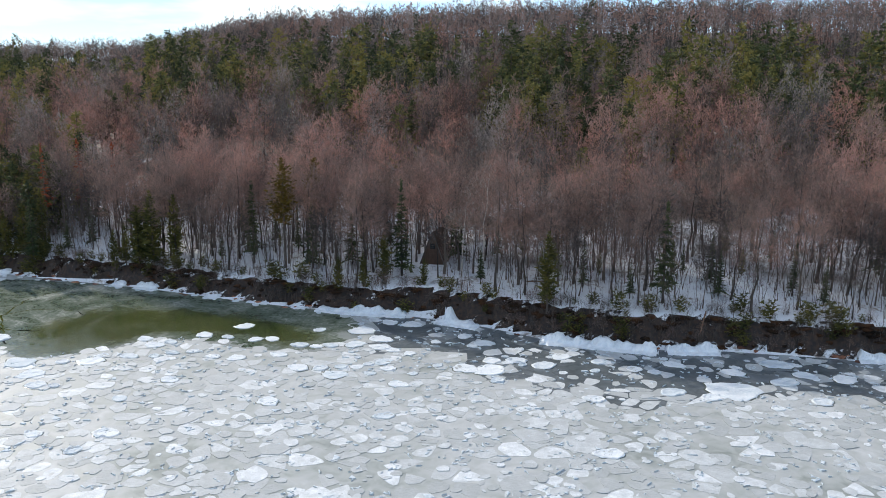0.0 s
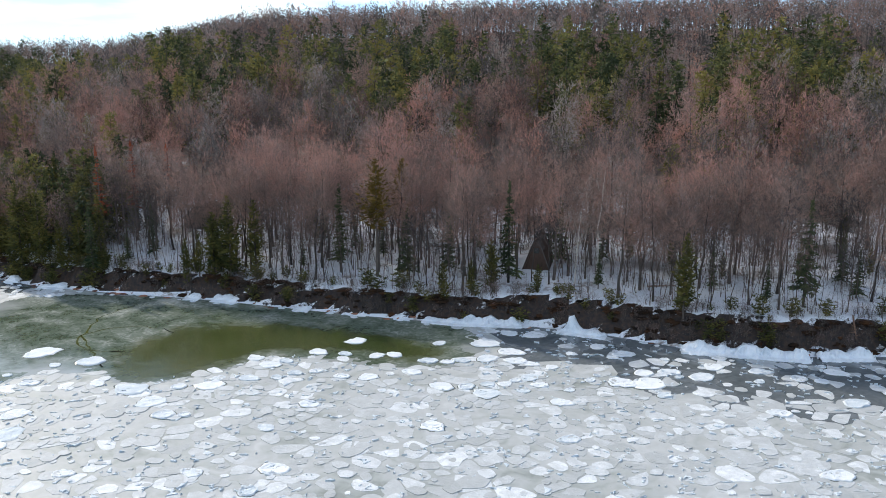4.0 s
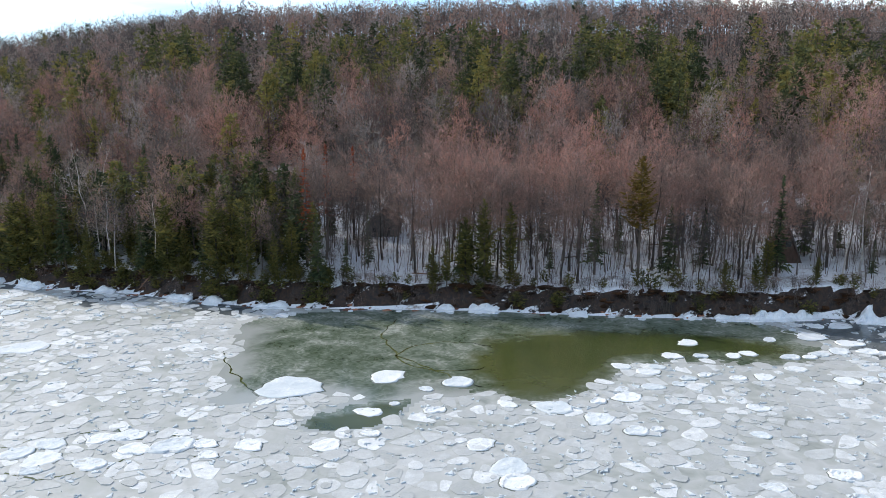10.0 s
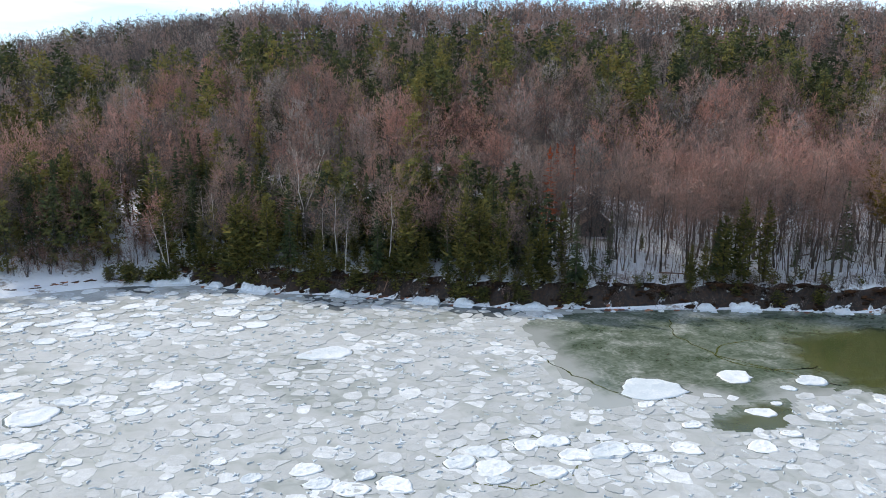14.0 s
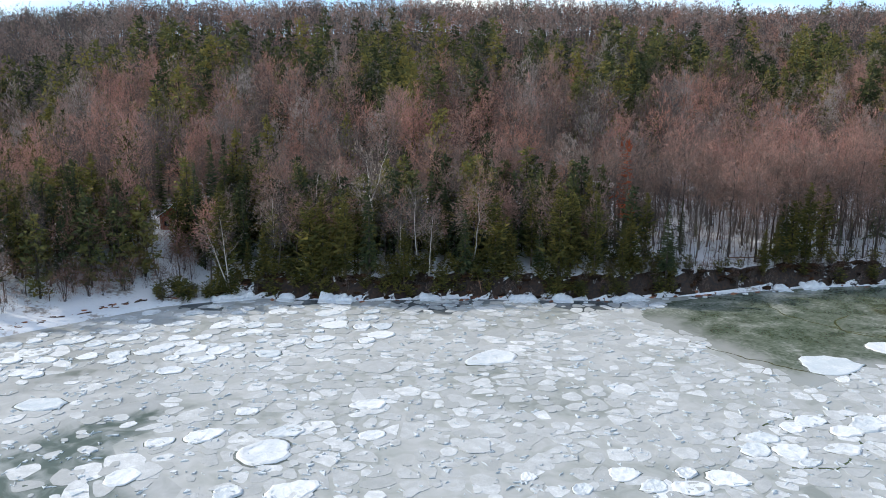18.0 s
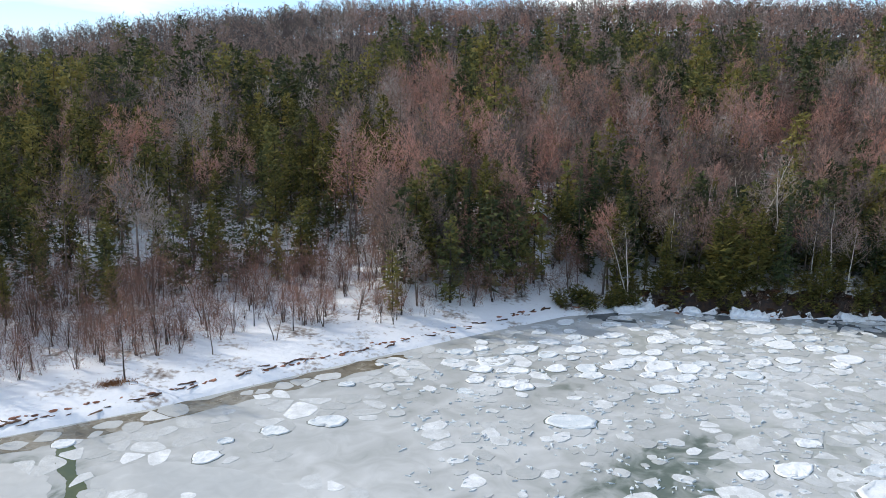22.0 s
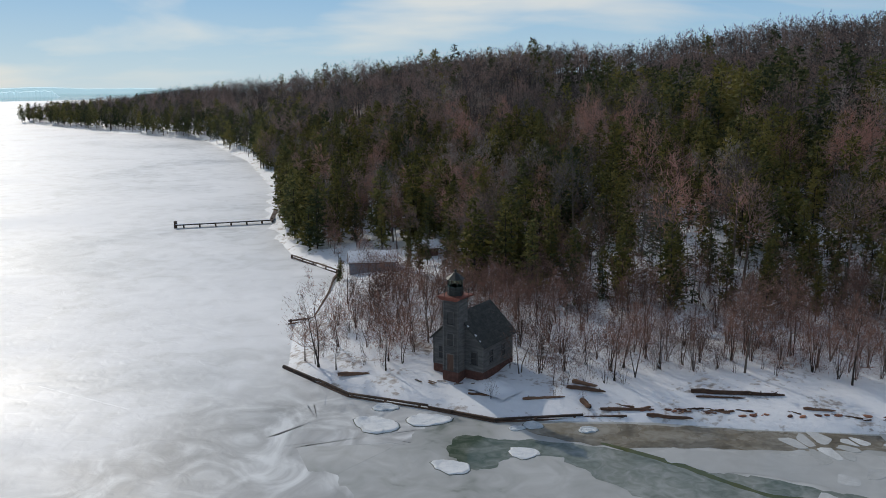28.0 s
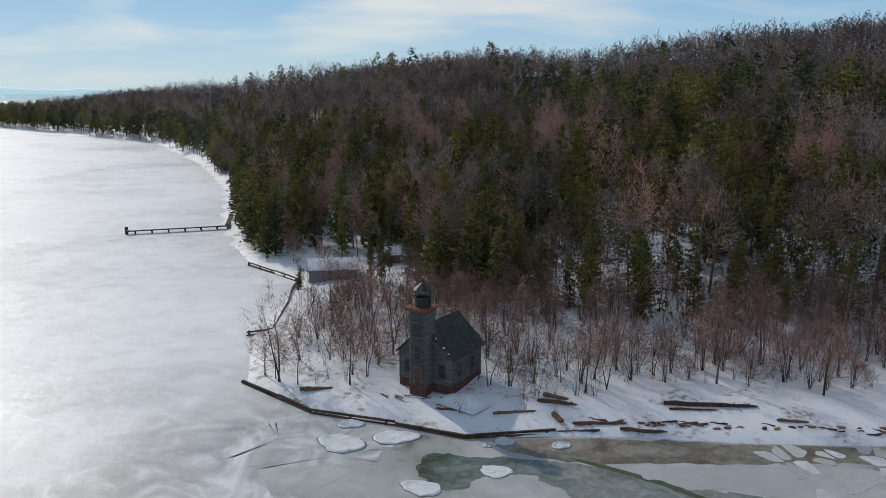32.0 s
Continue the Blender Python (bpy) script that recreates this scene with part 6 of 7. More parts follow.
# broken boards and brick fallen round the base
rng = np.random.RandomState(91)
for k in range(12):
    x, y = -243.0 + rng.uniform(-4.5, 5.5), 118.4 + rng.uniform(-2.2, 1.0)
    if abs(x + 243.0) < 1.4 and y > 117.9:
        continue
    ob = tagged(new("loose_board", mesh_of("loose_board", *boxed(0, rng.uniform(0.8, 2.2), -0.1, 0.1, 0, 0.05).arrays())), "broken weathered board lying by the lighthouse", "board", "debris by the lighthouse")
    ob.data.materials.append(M_TIMBER)
    ob.matrix_basis = Matrix.Translation((x, y, float(ground(x, y)) + 0.05)) @ Matrix.Rotation(rng.uniform(-0.6, 0.6), 4, "Z") @ Matrix.Rotation(rng.uniform(-0.12, 0.02), 4, "Y")

# ---- timber sea wall round the point ----
WALL = [(-221.4, 117.5), (-225.9, 115.8), (-234.7, 111.1), (-243.1, 111.7), (-253.5, 111.6), (-259.4, 114.2), (-266.6, 117.4)]
WALL2 = [(-277.4, 135), (-274.6, 137.8), (-281.7, 154.7), (-285.9, 163.1), (-288, 169), (-296.2, 173.7), (-305.3, 178.3)]


def crib(points, top, label, seed):
    rng = np.random.RandomState(seed)
    for (ax, ay), (bx, by) in zip(points, points[1:]):
        root = tagged(new("timber_seawall"), label, "sea wall", "sea wall sections")
        root.location = (ax, ay, 0)
        d = Vector((bx - ax, by - ay, 0))
        for k, z in enumerate((0.1, top - 0.1)):
            off = Vector((-d.y, d.x, 0)).normalized() * (0.1 * k * (1 if d.x < 0 else 1) * -1)
            part("beam", beam(Shape(), off + Vector((0, 0, z + 0.05 * rng.normal())), d + off + Vector((0, 0, z + 0.08 * rng.normal())), 0.26, 0.22), M_TIMBER, root)
        for t in np.arange(0.1, 1.0, 4.4 / d.length):
            q = d * t
            part("post", boxed(q.x - 0.12, q.x + 0.12, q.y - 0.12, q.y + 0.12, -0.3, top + rng.uniform(-0.2, 0.1)), M_TIMBER, root)


crib(WALL, 0.5, "low dark timber sea wall capped with snow at the point", 3)
crib(WALL2, 0.75, "dark timber sea wall along the frozen lake", 4)

# ---- drift logs, stones and stumps on the beach ----
for x, y, turn, ln, r, seed in [(-215.5, 125.4, 16, 10.5, 0.32, 1), (-214.8, 124.5, 18, 5.5, 0.16, 2), (-229.3, 121.3, 4, 4.6, 0.3, 3), (-229, 122.9, -10, 3.2, 0.3, 4), (-226.9, 119, -55, 2.6, 0.4, 5), (-203.4, 125.9, 12, 3.4, 0.2, 6),
                               (-224.4, 117.7, 22, 6.0, 0.24, 7), (-219.4, 118.5, 10, 5.0, 0.26, 8), (-257.4, 115.9, 25, 4.2, 0.3, 9), (-233.2, 116.5, 30, 5.0, 0.2, 10), (-239.7, 115.8, 12, 4.0, 0.16, 12)]:
    ob = tagged(new("drift_log", mesh_of("drift_log", *round_log(ln, r, seed).arrays(), smoothed=True)), "weathered brown drift log lying in beach snow", "log", "drift logs")
    ob.data.materials.append(M_DRIFT)
    ob.matrix_basis = Matrix.Translation((x, y, float(ground(x + 0.4 * ln * math.cos(radians(turn)), y + 0.4 * ln * math.sin(radians(turn)))) - 0.04)) @ Matrix.Rotation(radians(turn), 4, "Z")


def stone_mesh(seed):
    rng = np.random.RandomState(seed)
    s = Shape()
    k = 7
    a = np.arange(k) * 6.283 / k
    v = [np.stack([np.cos(a) * r * rng.uniform(0.75, 1.15, k), np.sin(a) * r * 0.6 * rng.uniform(0.75, 1.15, k), z + rng.normal(size=k) * 0.05], 1) for r, z in ((0.8, -0.15), (1.0, 0.18), (0.7, 0.42))]
    v = np.concatenate(v + [np.array([[0, 0, 0.5]])])
    f = []
    for j in range(2):
        for i in range(k):
            i2 = (i + 1) % k
            f += [(j * k + i, j * k + i2, (j + 1) * k + i2), (j * k + i, (j + 1) * k + i2, (j + 1) * k + i)]
    f += [(2 * k + i, 2 * k + (i + 1) % k, 3 * k) for i in range(k)]
    me = mesh_of("beach_stone", v, np.array(f))
    me.materials.append(M_SANDSTONE)
    return me


STONES = [stone_mesh(500 + k) for k in range(6)]
rng = np.random.RandomState(95)
lengths = np.r_[0, np.cumsum(np.hypot(*np.diff(COAST, axis=0).T))]


def along(s, off):
    """A place s metres along the coast from its east end, off metres inland."""
    i = min(max(int(np.searchsorted(lengths, s)) - 1, 0), len(COAST) - 2)
    a, b = COAST[i], COAST[i + 1]
    d = (b - a) / np.linalg.norm(b - a)
    return a + d * (s - lengths[i]) + np.array([d[1], -d[0]]) * off * (1 if inland(*(a + d * 1.0 + np.array([d[1], -d[0]]) * 0.5)) > 0 else -1)


def stone(x, y, size, label, group, turn=None):
    ob = tagged(new("beach_stone", STONES[rng.randint(6)]), label, "stone", group)
    ob.matrix_basis = Matrix.Translation((x, y, max(float(ground(x, y)), 0) - 0.05)) @ Matrix.Rotation(rng.normal() * 0.4 + 0.45 if turn is None else turn, 4, "Z") @ Matrix.Diagonal((size, size, size * 0.8, 1))
    return ob


s0, s1 = lengths[19], lengths[26]
s = s0
while s < s1:
    s += rng.exponential(1.15) + 0.25
    x, y = along(s, 3.1 + 0.5 * math.sin(s * 0.11) + rng.normal() * 0.35)
    stone(x, y, rng.uniform(0.18, 0.55), "rust-brown sandstone cobble in a line along the snowy beach", "line of beach stones")

# washed-up wood along the same line, bent and half sunk in the snow
wrack = [mesh_of("wrack_stick", *round_log(1.0, 0.085, 520 + k, knots=2, taper=0.5, bend=0.5).arrays(), smoothed=True) for k in range(7)]
for me in wrack:
    me.materials.append(M_DRIFT)
s = s0
while s < s1:
    s += rng.exponential(1.5) + 0.2
    x, y = along(s, 2.7 + 0.6 * math.sin(s * 0.13) + rng.normal() * 0.3)
    ob = tagged(new("wrack_stick", wrack[rng.randint(7)]), "short bent reddish-brown stick of driftwood in beach snow", "driftwood", "washed-up wood on the beach")
    dx, dy = np.array(along(s + 1.0, 2.7)) - np.array(along(s, 2.7))
    size = rng.uniform(0.5, 2.4)
    ob.matrix_basis = Matrix.Translation((x, y, float(ground(x, y)) - 0.02)) @ Matrix.Rotation(math.atan2(dy, dx) + rng.normal() * 0.3, 4, "Z") @ Matrix.Diagonal((size, 0.6 + 0.5 * size, 0.6 + 0.5 * size, 1))

# ---- boathouse, hut and dock along the frozen lake ----
def gable_house(name, x, y, z, turn, w, d, eave, ridge, wall, label, snow=0.3, openings=(), over=0.4, category="cabin"):
    """A small gabled building: walls, two roof slopes, snow on them, doors and windows. The gable faces -y."""
    root = root_at(name, x, y, z, turn, label, category)
    s = Shape()
    prism(s, [(-w / 2, -0.8), (w / 2, -0.8), (w / 2, eave), (0, ridge), (-w / 2, eave)], 0, d)
    part("wall", s, wall, root)
    for sgn in (-1, 1):
        q, e = w / 2 + over, ridge - (ridge - eave) * (w / 2 + over) / (w / 2)
        roof = part("roof", prism(Shape(), [(0, ridge + 0.02), (0, ridge + 0.16), (sgn * q, e + 0.14), (sgn * q, e)], -over, d + over), M_BROWNWALL, root, "brown boarded roof slope")
        if snow:
            part("snow", prism(Shape(), [(0, ridge + 0.17), (0, ridge + 0.17 + snow), (sgn * (q - 0.15), e + 0.15 + snow), (sgn * (q - 0.05), e + 0.15)], -over + 0.1, d + over - 0.1), M_CAPSNOW, roof, "thick snow on the roof")
    for kind, ox, oz, ow, oh in openings:
        part(kind, boxed(ox - ow / 2, ox + ow / 2, -0.06, 0.02, oz, oz + oh), M_GAP, root)
    return root


gable_house("boathouse", -285.5, 168.8, 0.9, -60, 5.6, 9.0, 2.2, 3.5, M_SLATEWALL, "low blue-grey boathouse with a snow-covered roof by the lake", 0.35, (("window", -1.3, 0.7, 0.8, 0.7), ("door", 1.0, -0.2, 0.9, 1.7)), category="boathouse")
gable_house("hut", -277.5, 183.5, float(ground(-276.5, 184.5)), -55, 3.2, 4.0, 1.8, 2.8, M_BROWNWALL, "small dark hut with snow on its roof among trees", 0.3, (("door", 0, 0.0, 0.9, 1.9),), category="hut")

dock = tagged(new("dock"), "long narrow snow-topped wooden dock frozen into the lake", "dock")
dock.location = (-355.1, 199.8, 0)
dv = Vector((18.1, 16.3, 0))
across = Vector((-dv.y, dv.x, 0)).normalized()
for k in range(6):
    a, b = dv * (k / 6), dv * ((k + 1) / 6)
    part("deck", beam(Shape(), a + Vector((0, 0, 0.9)), b * 0.999 + Vector((0, 0, 0.9)), 1.7, 0.26), M_TIMBER, dock)
    part("snow", beam(Shape(), a + Vector((0, 0, 1.09)), b * 0.999 + Vector((0, 0, 1.09)), 1.62, 0.12), M_CAPSNOW, dock, "thin snow on the deck")
    for side in (-0.7, 0.7):
        e = (a + b) / 2 + across * side
        part("pile", boxed(e.x - 0.13, e.x + 0.13, e.y - 0.13, e.y + 0.13, -0.3, 1.02), M_TIMBER, dock)
part("pile", boxed(-0.3, 0.3, -0.3, 0.3, -0.3, 1.9), M_TIMBER, dock)
for a, b in (((-336.5, 216.3, 0), (-345.6, 231.9, 0)),):
    walkway = tagged(new("dock_walkway"), "dark timber walkway from the dock along the shore", "walkway")
    walkway.location = a
    e = Vector(b) - Vector(a)
    part("deck", beam(Shape(), Vector((0, 0, 0.8)), e + Vector((0, 0, 1.1)), 1.2, 0.25), M_TIMBER, walkway)
    for t in (0.1, 0.5, 0.9):
        part("post", beam(Shape(), e * t + Vector((0, 0, -0.3)), e * t + Vector((0, 0, 1.2)), 0.3, 0.3), M_TIMBER, walkway)

# ---- shelf ice along the bank ----
def shelf(length, height, depth, seed, peak=0.0):
    """Frozen spray on the bank: a lumpy foot and a row of fluted columns above it."""
    rng = np.random.RandomState(seed)
    s = Shape()
    k = max(6, int(length / 0.45))
    xs = np.linspace(-length / 2, length / 2, k)
    prof = height * (0.55 + 0.3 * np.sin(xs * 1.3 + seed) * np.sin(xs * 0.5 + 2 * seed) + 0.3 * rng.rand(k)) * np.clip(np.minimum(xs + length / 2, length / 2 - xs) / 0.6 + 0.35, 0, 1)
    if peak:
        prof = prof + peak * np.exp(-((xs + length * 0.22) / (0.09 * length)) ** 2)
    rows = [(-depth, -0.1, 0), (-depth * 0.95, 0.12, 0.05), (-depth * 0.6, 0.2, 0.12), (-depth * 0.42, 0.22, 0.55), (-depth * 0.2, 0.15, 0.95), (0.25, 0.1, 0.9)]
    v = np.concatenate([np.stack([xs + rng.normal(size=k) * 0.06, np.full(k, y) + rng.normal(size=k) * 0.12, lift + f * prof + (0.05 * rng.normal(size=k) if f else 0)], 1) for y, lift, f in rows])
    f = []
    for j in range(len(rows) - 1):
        i = np.arange(k - 1)
        f.append(np.stack([j * k + i, j * k + i + 1, (j + 1) * k + i + 1], 1))
        f.append(np.stack([j * k + i, (j + 1) * k + i + 1, (j + 1) * k + i], 1))
    s.add(v, np.concatenate(f))
    # hanging and standing columns
    for x, h in zip(xs, prof):
        for _ in range(2):
            a, y = x + rng.uniform(-0.25, 0.25), -depth * rng.uniform(0.3, 0.55)
            t = h * rng.uniform(0.6, 1.05)
            s.tube([(a, y, 0.05), (a, y + 0.03, t * 0.6), (a + 0.03, y + 0.1, t + 0.12)], [0.16, 0.12, 0.04], 5)
    return s


SHELVES = [(-4.7, 139.6, 5.2, 1.7, 0), (21, 136.6, 4.5, 0.9, 0), (44.3, 134.4, 11, 1.5, 0), (59.8, 132.1, 8.0, 0.9, 2.2), (83.6, 126.5, 18, 1.6, 0), (97.7, 127.8, 8, 1.5, 0), (125.2, 130.9, 7, 1.6, 0),
           (-74.2, 152.5, 3.6, 1.3, 0), (-58.8, 146.9, 5, 1.0, 0), (-52.4, 144.8, 3.5, 1.2, 0), (-41.7, 142.3, 6, 0.8, 0), (29.8, 135.5, 3, 0.8, 0), (36.8, 134.3, 7, 0.8, 0), (-107.1, 162.1, 7.5, 1.0, 0),
           (-89.9, 155.6, 6, 1.6, 0), (-97.9, 159.3, 3, 1.0, 0), (11.1, 137.2, 3.2, 0.6, 0), (-11.4, 140.2, 3.0, 0.9, 0)]
for k, (x, y, ln, h, peak) in enumerate(SHELVES):
    e = np.array([inland(x + 2, y) - inland(x - 2, y), inland(x, y + 2) - inland(x, y - 2)])
    ob = tagged(new("shelf_ice", mesh_of("shelf_ice", *shelf(ln, h, 2.3, 600 + k, peak).arrays())), "white fluted shelf ice with a tall frozen peak" if peak else "white fluted shelf ice with icicles on the dark bank", "shelf ice", "shelf ice along the bank")
    ob.data.materials.append(M_SHELF)
    ob.matrix_basis = Matrix.Translation((x, y, 0.03)) @ Matrix.Rotation(math.atan2(e[1], e[0]) - math.pi / 2, 4, "Z")

# stones and ice lumps at the foot of the bank
rng = np.random.RandomState(97)
for _ in range(150):
    s = rng.uniform(lengths[4], lengths[19])
    x, y = along(s, rng.uniform(-0.6, 1.2))
    if rng.rand() < 0.55:
        stone(x, y, rng.uniform(0.3, 0.8), "red-brown sandstone block at the foot of the bank", "stones at the foot of the bank")
    else:
        floe(x - 0.0, y - rng.uniform(0.3, 1.2), rng.uniform(0.35, 0.8), "lump of white ice stranded at the foot of the bank")

# low dark brush on the face of the bank
bank_brush = [tuple(s.arrays() for s in bare_tree(640 + k, 2.4, 1.6, 5, 130, 0.03, low=0.1, thick=0.01, stems=4, sides=3, far=True)) for k in range(3)]
bank_fir = [tuple(s.arrays() for s in needle_tree(650 + k, 2.6, 1.1, 9, 7, 2, "cedar", low=0.02, sides=3, ragged=0.4)) for k in range(3)]
pl = np.array([(*along(rng.uniform(lengths[4], lengths[20]), rng.uniform(1.0, 5.5)), rng.uniform(0.4, 1.3)) for _ in range(950)])
green_ones = rng.rand(len(pl)) < np.where(pl[:, 0] < -30, 0.55, 0.12)
forest("bank_brush_stems", pl[~green_ones], bank_brush, M_BARK, "stems of low brush on the bank", "brush", np.random.RandomState(35), 0)
forest("bank_brush", pl[~green_ones], bank_brush, M_TWIG_GREY, "low leafless brush on the face of the bank", "brush", np.random.RandomState(35), 1)
forest("bank_evergreens", pl[green_ones], bank_fir, M_CEDAR, "low evergreen growth on the face of the bank", "brush", np.random.RandomState(36), 1)

# low brown brush between the bushes of the point
pp = scatter(np.random.RandomState(99), (-285, -108, 112, 188), 2.3, lambda x, y, d: (d > np.where(x < -222, 4.0, np.where(x > -150, 7.0, 13.0))) & (d < 50) & ~((x < -240) & (x > -252) & (y < 127.5)) & ~((x < -261) & (y > 160)) & off_lighthouse(x, y) & (ripple(x, y, 8, 92) > -0.15) & (x + y < 66))
pp = np.c_[pp, np.random.RandomState(98).uniform(0.5, 1.3, len(pp))]
forest("point_brush_stems", pp, bank_brush, M_BARK, "stems of low brush on the snowy point", "brush", np.random.RandomState(37), 0)
forest("point_brush", pp, bank_brush, M_BRUSH, "low brown leafless brush on the snowy point", "brush", np.random.RandomState(37), 1)

# the torn edge of the turf hanging over the bank, with roots below it
M_TURF = mat("dark_root_turf", [(0.3, (0.01, 0.007, 0.005)), (0.5, (0.035, 0.018, 0.009)), (0.7, (0.085, 0.038, 0.017))], 0.7, rough=0.95, bump=0.08, coords="World", island=0.25, spec=0.2)
turf, roots = Shape(), Shape()
rng = np.random.RandomState(88)
ico = [(math.cos(a) * c, math.sin(a) * c, z) for z, c in ((-0.75, 0.55), (0.0, 1.0), (0.55, 0.8)) for a in np.linspace(0, 5.385, 7)] + [(0, 0, 0.75), (0, 0, -1.0)]
icf = [(j * 7 + i, j * 7 + (i + 1) % 7, (j + 1) * 7 + (i + 1) % 7) for j in range(2) for i in range(7)] + [(j * 7 + i, (j + 1) * 7 + (i + 1) % 7, (j + 1) * 7 + i) for j in range(2) for i in range(7)]
icf += [(14 + i, 14 + (i + 1) % 7, 21) for i in range(7)] + [((i + 1) % 7, i, 22) for i in range(7)]
for _ in range(620):
    s = rng.uniform(lengths[2], lengths[20])
    deep = rng.rand() < 0.6
    off = rng.uniform(2.4, 3.3) if deep else rng.uniform(0.8, 2.4)
    x, y = along(s, off)
    if x < -112:
        continue
    v = np.array(ico) * (1 + 0.3 * rng.normal(size=(23, 1))) * ((rng.uniform(0.5, 1.5), rng.uniform(0.4, 0.8), rng.uniform(0.25, 0.5)) if deep else (rng.uniform(0.3, 0.9), rng.uniform(0.3, 0.6), rng.uniform(0.2, 0.45)))
    g = float(ground(x, y))
    turf.add(v + (x, y, g + 0.05), icf)
    if deep:
        m = rng.randint(4, 12)
        b0 = np.array([x, y - 0.3, g]) + rng.normal(size=(m, 3)) * (0.8, 0.25, 0.2)
        roots.slivers(b0, np.array([0, -0.45, -0.9]) * rng.uniform(0.7, 2.2, (m, 1)) + rng.normal(size=(m, 3)) * 0.45, rng.uniform(0.04, 0.12, m), rng)
for name, s, m, label in (("bank_turf", turf, M_TURF, "dark torn turf and earth clods along the bank"), ("bank_roots", roots, M_BARK, "bare roots hanging down the bank")):
    me = mesh_of(name, *s.arrays())
    me.materials.append(m)
    tagged(new(name, me), label, "bank", kind="stuff")

# fallen trees over the bank
for x, y, turn, tilt, ln in [(-6.4, 143.6, -70, 12, 8), (-17.4, 147.1, -25, -3, 9), (-65.5, 152.1, -100, 20, 6), (99.8, 132.6, -100, 14, 7), (69.9, 140.5, 10, -2, 8), (10.6, 153.3, 15, -2, 8), (28.3, 159.5, -10, -1, 9)]:
    ob = tagged(new("fallen_tree", mesh_of("fallen_tree", *round_log(ln, 0.14, int(ln * 10 + abs(x)), knots=9, taper=0.35).arrays(), smoothed=True)), "fallen bare tree trunk lying down the bank", "fallen tree", "fallen trees")
    ob.data.materials.append(M_DRIFT)
    ob.matrix_basis = Matrix.Translation((x, y, float(ground(x, y)) + 0.05)) @ Matrix.Rotation(radians(turn), 4, "Z") @ Matrix.Rotation(radians(tilt), 4, "Y")

# ---- cabins in the woods ----
def a_frame(x, y, turn, w, d, h):
    root = root_at("a_frame_cabin", x, y, float(ground(x, y + 2)) - 0.1, turn, "dark brown steep A-frame cabin among bare trees", "cabin")
    part("gable_wall", prism(Shape(), [(-w / 2 + 0.3, 0), (w / 2 - 0.3, 0), (0, h - 0.5)], 0.25, 0.4), M_BROWNWALL, root, "dark red-brown gable boards")
    part("gable_wall", prism(Shape(), [(-w / 2 + 0.3, 0), (w / 2 - 0.3, 0), (0, h - 0.5)], d - 0.4, d - 0.25), M_BROWNWALL, root)
    part("floor", boxed(-w / 2 + 0.2, w / 2 - 0.2, 0.2, d - 0.2, -0.6, 0.05), M_BROWNWALL, root)
    for sgn in (-1, 1):
        part("roof", prism(Shape(), [(sgn * 0.0, h), (sgn * (w / 2 + 0.15), -0.3), (sgn * (w / 2 - 0.1), -0.3), (0, h - 0.35)], 0, d), M_BROWNWALL, root, "steep brown roof slope")
    for sgn in (-1, 1):
        part("roof_trim", beam(Shape(), (sgn * 0.1, -0.03, h - 0.1), (sgn * (w / 2 + 0.12), -0.03, -0.25), 0.06, 0.14), M_BOARD, root, "weathered roof edge board")
    part("door", boxed(-0.45, 0.45, 0.18, 0.26, 0.05, 2.0), M_BROWNWALL, root, "dark brown door")
    part("window", boxed(-0.5, 0.5, 0.18, 0.26, 2.9, 3.9), M_GAP, root)


a_frame(50.8, 148.0, -6, 4.8, 7.0, 6.2)
for x, y in ((48, 144.3), (52.9, 144.6)):
    fence = root_at("deck_railing", x, y, float(ground(x, y)), 2, "short pale wooden railing panel on snow before the cabin", "railing", "railing panels")
    part("rail", boxed(-1.5, 1.5, -0.05, 0.05, 0.85, 0.95), M_PALEWALL, fence)
    part("rail", boxed(-1.5, 1.5, -0.05, 0.05, 0.15, 0.23), M_PALEWALL, fence)
    for k in range(11):
        part("slat", boxed(-1.48 + k * 0.29, -1.4 + k * 0.29, -0.025, 0.025, 0.2, 0.88), M_PALEWALL, fence)
    for q in (-1.5, 1.42):
        part("post", boxed(q, q + 0.1, -0.05, 0.05, -0.3, 1.0), M_PALEWALL, fence)


def steps(name, a, b, count, w, label):
    """A wooden stair from a to b, with two strings, treads and a handrail."""
    a, b = Vector(a), Vector(b)
    root = tagged(new(name), label, "stairs")
    root.location = a
    d = b - a
    flat = Vector((d.x, d.y, 0)).normalized()
    side = Vector((-flat.y, flat.x, 0)) * w / 2
    for sg in (-1, 1):
        part("string", beam(Shape(), side * sg, d + side * sg, 0.07, 0.26), M_TIMBER, root)
    for k in range(count):
        p = d * ((k + 0.5) / count)
        m = Matrix.Translation(p) @ Matrix.Rotation(math.atan2(flat.y, flat.x), 4, "Z")
        part("tread", boxed(-0.14, 0.14, -w / 2, w / 2, 0.03, 0.08, m=m), M_BOARD, root)
    part("handrail", beam(Shape(), side + Vector((0, 0, 0.95)), d + side + Vector((0, 0, 0.95)), 0.07, 0.07), M_BOARD, root)
    for t in np.linspace(0.02, 0.98, 6):
        q = d * t + side
        part("post", boxed(q.x - 0.05, q.x + 0.05, q.y - 0.05, q.y + 0.05, q.z - 0.4, q.z + 0.98), M_BOARD, root)


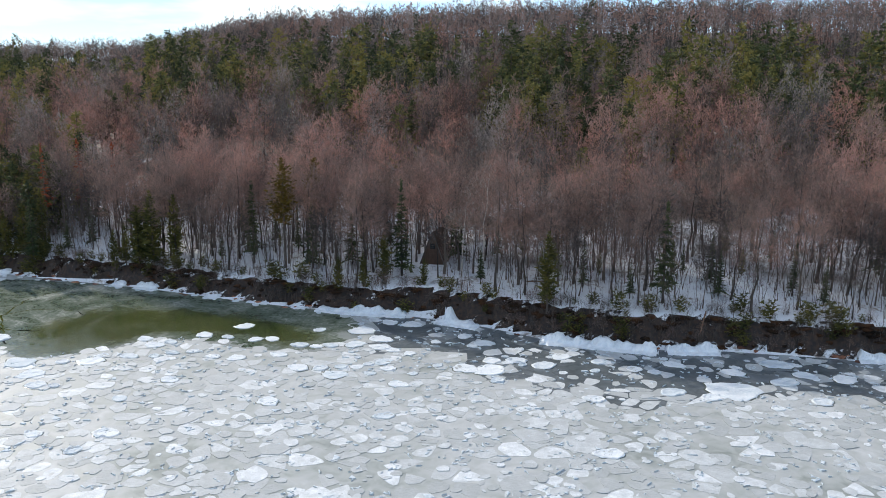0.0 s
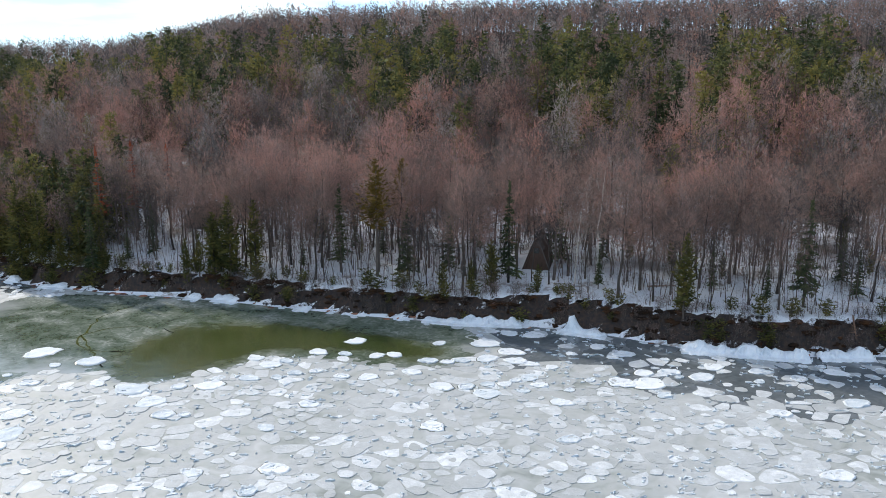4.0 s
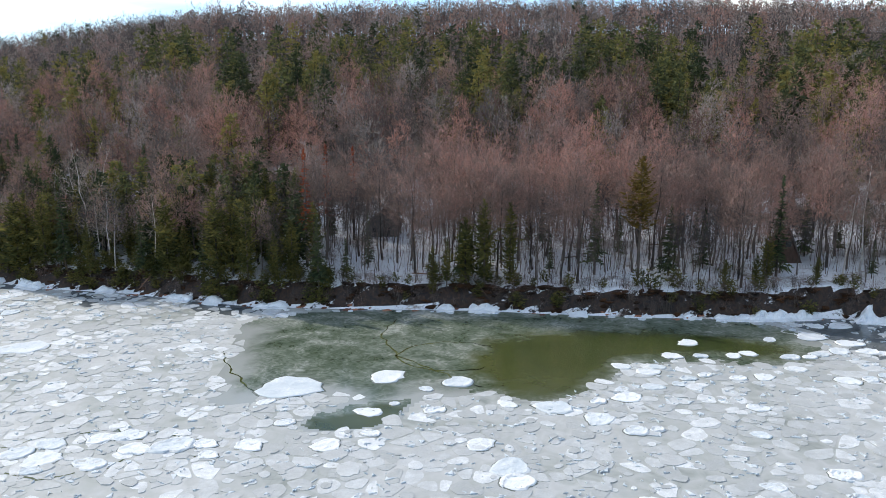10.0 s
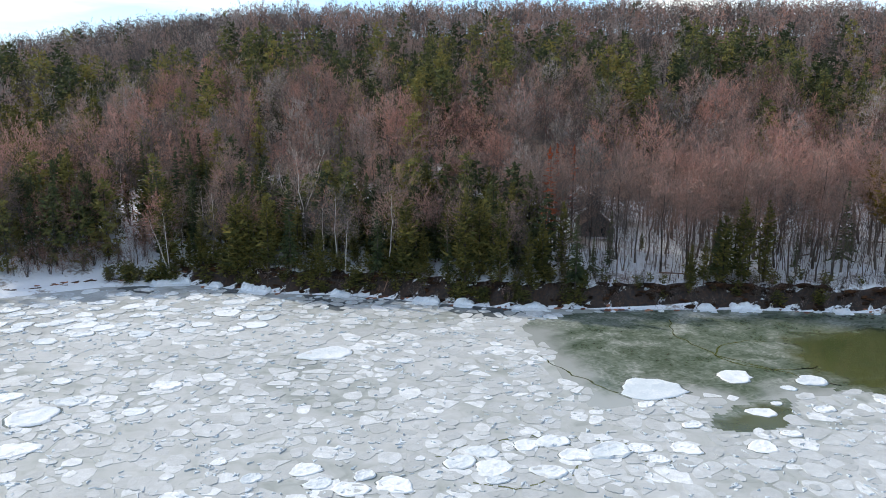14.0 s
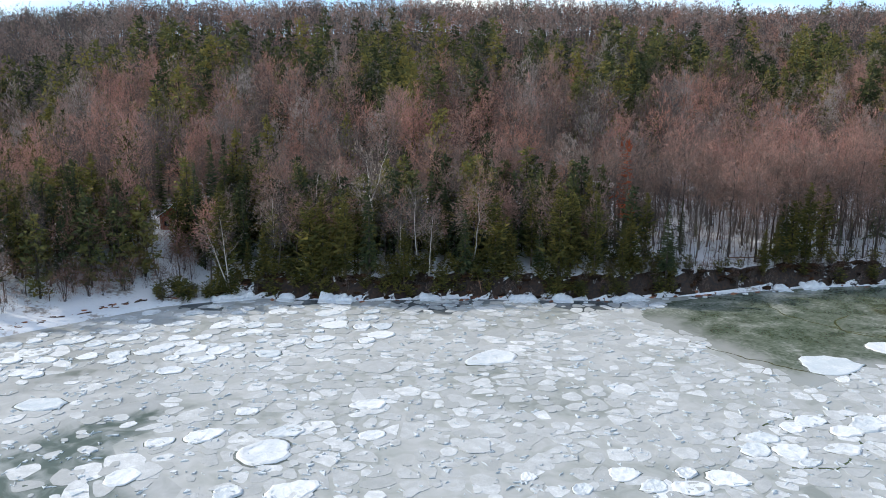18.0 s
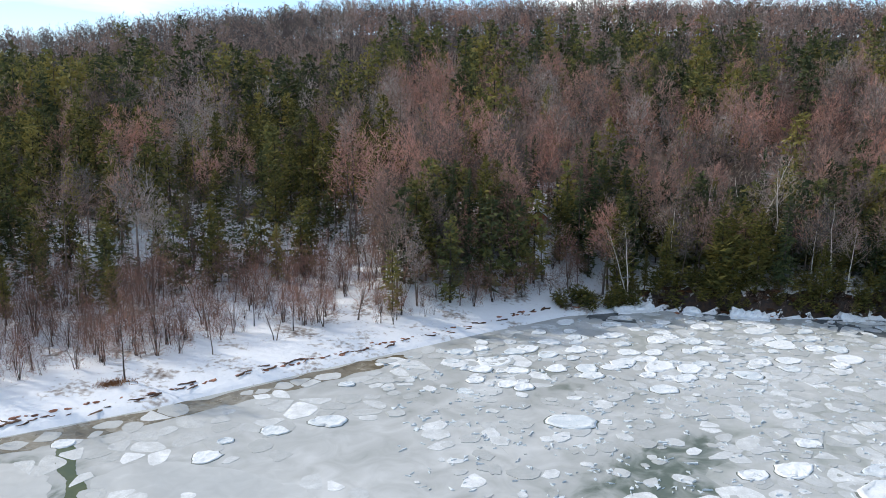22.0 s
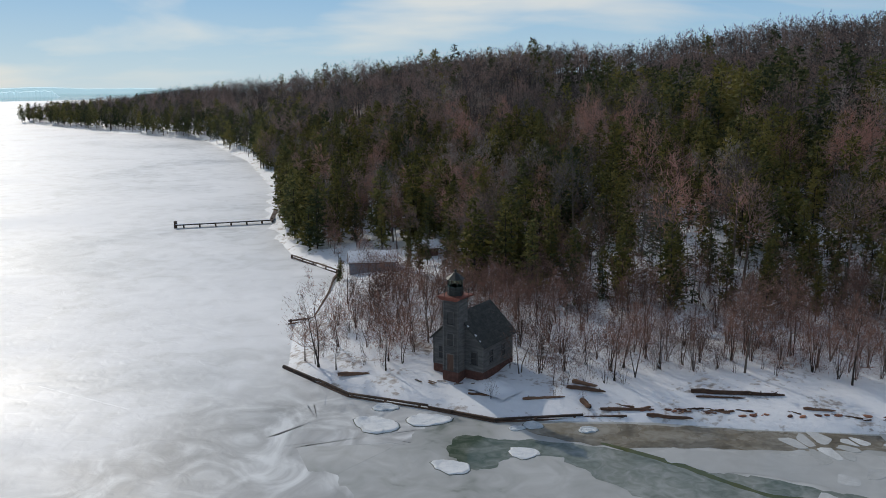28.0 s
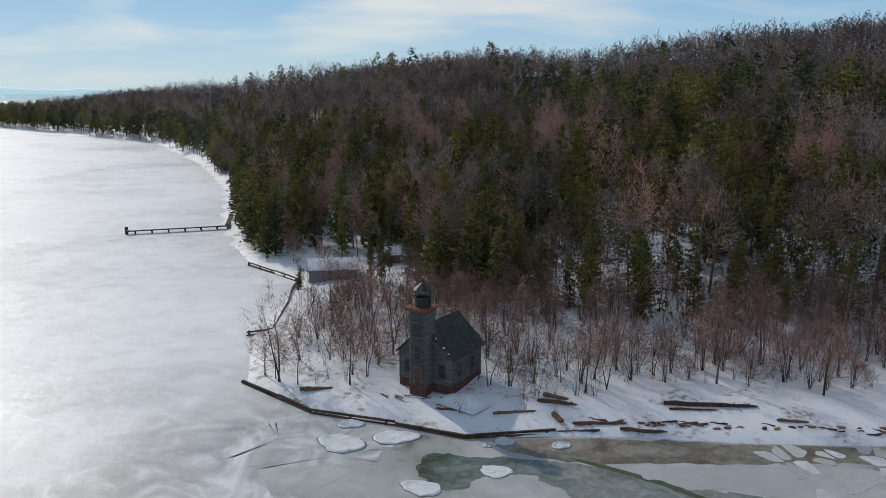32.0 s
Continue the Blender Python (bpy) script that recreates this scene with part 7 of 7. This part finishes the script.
steps("beach_stairs", (-121.0, 170.0, 1.5), (-119.3, 181.5, float(ground(-119.3, 181.5)) + 0.15), 26, 1.2, "long weathered wooden stair from the beach up to the cabin")
steps("bank_ladder", (58.2, 136.2, 2.0), (58.4, 138.4, float(ground(58.4, 138.4)) + 0.3), 7, 0.8, "short dark wooden ladder on the bank")
gable_house("red_cabin", -116.6, 186.5, float(ground(-116.6, 188)) - 0.2, -14, 5.0, 6.0, 3.0, 4.8, M_REDWALL, "small rust-red wooden cabin with snow on its roof among cedars", 0.3, (("window", -1.2, 1.1, 0.9, 0.9), ("door", 1.0, 0.1, 0.9, 2.0)))
gable_house("brown_cabin", -97.8, 192.0, float(ground(-97.8, 195)) - 0.2, -18, 6.0, 6.5, 2.6, 4.6, M_BROWNWALL, "dark cabin with a snow-edged gable roof behind conifers", 0.28, (("window", -1.3, 1.0, 1.0, 1.0), ("door", 1.2, 0.1, 0.9, 2.0)))
gable_house("grey_cabin", -24.0, 166.5, float(ground(-24, 169)) - 0.3, -4, 6.5, 7.0, 2.3, 5.0, M_BOARD, "dark grey gabled cabin behind bare trees", 0.0, (("window", -1.4, 0.9, 1.0, 1.0), ("door", 1.2, 0.0, 0.9, 2.0)))
bush_pattern = tree_thing("red_bush", bare_tree(390, 2.2, 1.5, 6, 260, 0.03, low=0.1, stems=6, far=True), M_BARK, mat("red_dogwood_twigs", [(0.3, (0.16, 0.03, 0.025)), (0.7, (0.36, 0.08, 0.06))], 0.5, rough=0.7, island=0.4, thin=0.2), "low bush with dark red twigs at the edge of the beach", "bush", "")
bush_pattern.matrix_basis = at_ground(-126.0, 173.5)

# a mat of dead brown grass round a small tree on the beach
tuft, rng = Shape(), np.random.RandomState(55)
b0 = rng.normal(size=(420, 3)) * (1.1, 0.55, 0.0) + (0, 0, 0.02)
tuft.slivers(b0, np.abs(rng.normal(size=(420, 3))) * (0, 0, 0.3) + rng.normal(size=(420, 3)) * (0.35, 0.35, 0.03) + (0, 0, 0.08), rng.uniform(0.05, 0.12, 420), rng)
me = mesh_of("dead_grass", *tuft.arrays())
me.materials.append(mat("dead_grass", [(0.3, (0.12, 0.05, 0.02)), (0.7, (0.32, 0.15, 0.06))], 0.8, rough=0.9, island=0.4))
ob = tagged(new("dead_grass", me), "flattened brown dead grass on the snowy beach", "dead grass")
ob.matrix_basis = at_ground(-183.6, 136.0, 0.3, 1.0, 0.0)

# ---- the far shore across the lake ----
# air haze over the distance is painted in: pale blue base plus emission
M_FARSHORE = mat("haze_tinted_shore", [(0.3, (0.5, 0.6, 0.66)), (0.7, (0.6, 0.69, 0.74))], 0.004, rough=0.95, coords="World")
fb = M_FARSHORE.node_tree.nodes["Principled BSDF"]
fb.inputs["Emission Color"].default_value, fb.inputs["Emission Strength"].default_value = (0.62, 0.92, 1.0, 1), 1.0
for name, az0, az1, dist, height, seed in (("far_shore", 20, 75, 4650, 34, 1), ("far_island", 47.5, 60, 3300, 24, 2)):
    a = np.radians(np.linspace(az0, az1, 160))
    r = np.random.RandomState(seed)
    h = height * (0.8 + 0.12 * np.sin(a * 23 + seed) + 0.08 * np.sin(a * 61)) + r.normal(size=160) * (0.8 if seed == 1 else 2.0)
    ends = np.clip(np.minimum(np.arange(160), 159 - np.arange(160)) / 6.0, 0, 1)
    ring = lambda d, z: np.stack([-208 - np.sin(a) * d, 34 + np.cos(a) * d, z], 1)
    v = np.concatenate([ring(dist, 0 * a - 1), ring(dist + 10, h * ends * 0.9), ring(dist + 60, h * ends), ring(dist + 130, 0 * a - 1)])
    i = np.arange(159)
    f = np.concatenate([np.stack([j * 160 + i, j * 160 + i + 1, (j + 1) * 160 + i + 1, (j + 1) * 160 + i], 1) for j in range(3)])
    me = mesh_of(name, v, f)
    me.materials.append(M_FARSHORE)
    tagged(new(name, me), "low wooded shore far across the lake, haze painted as blue glow", "far shore", kind="structure")
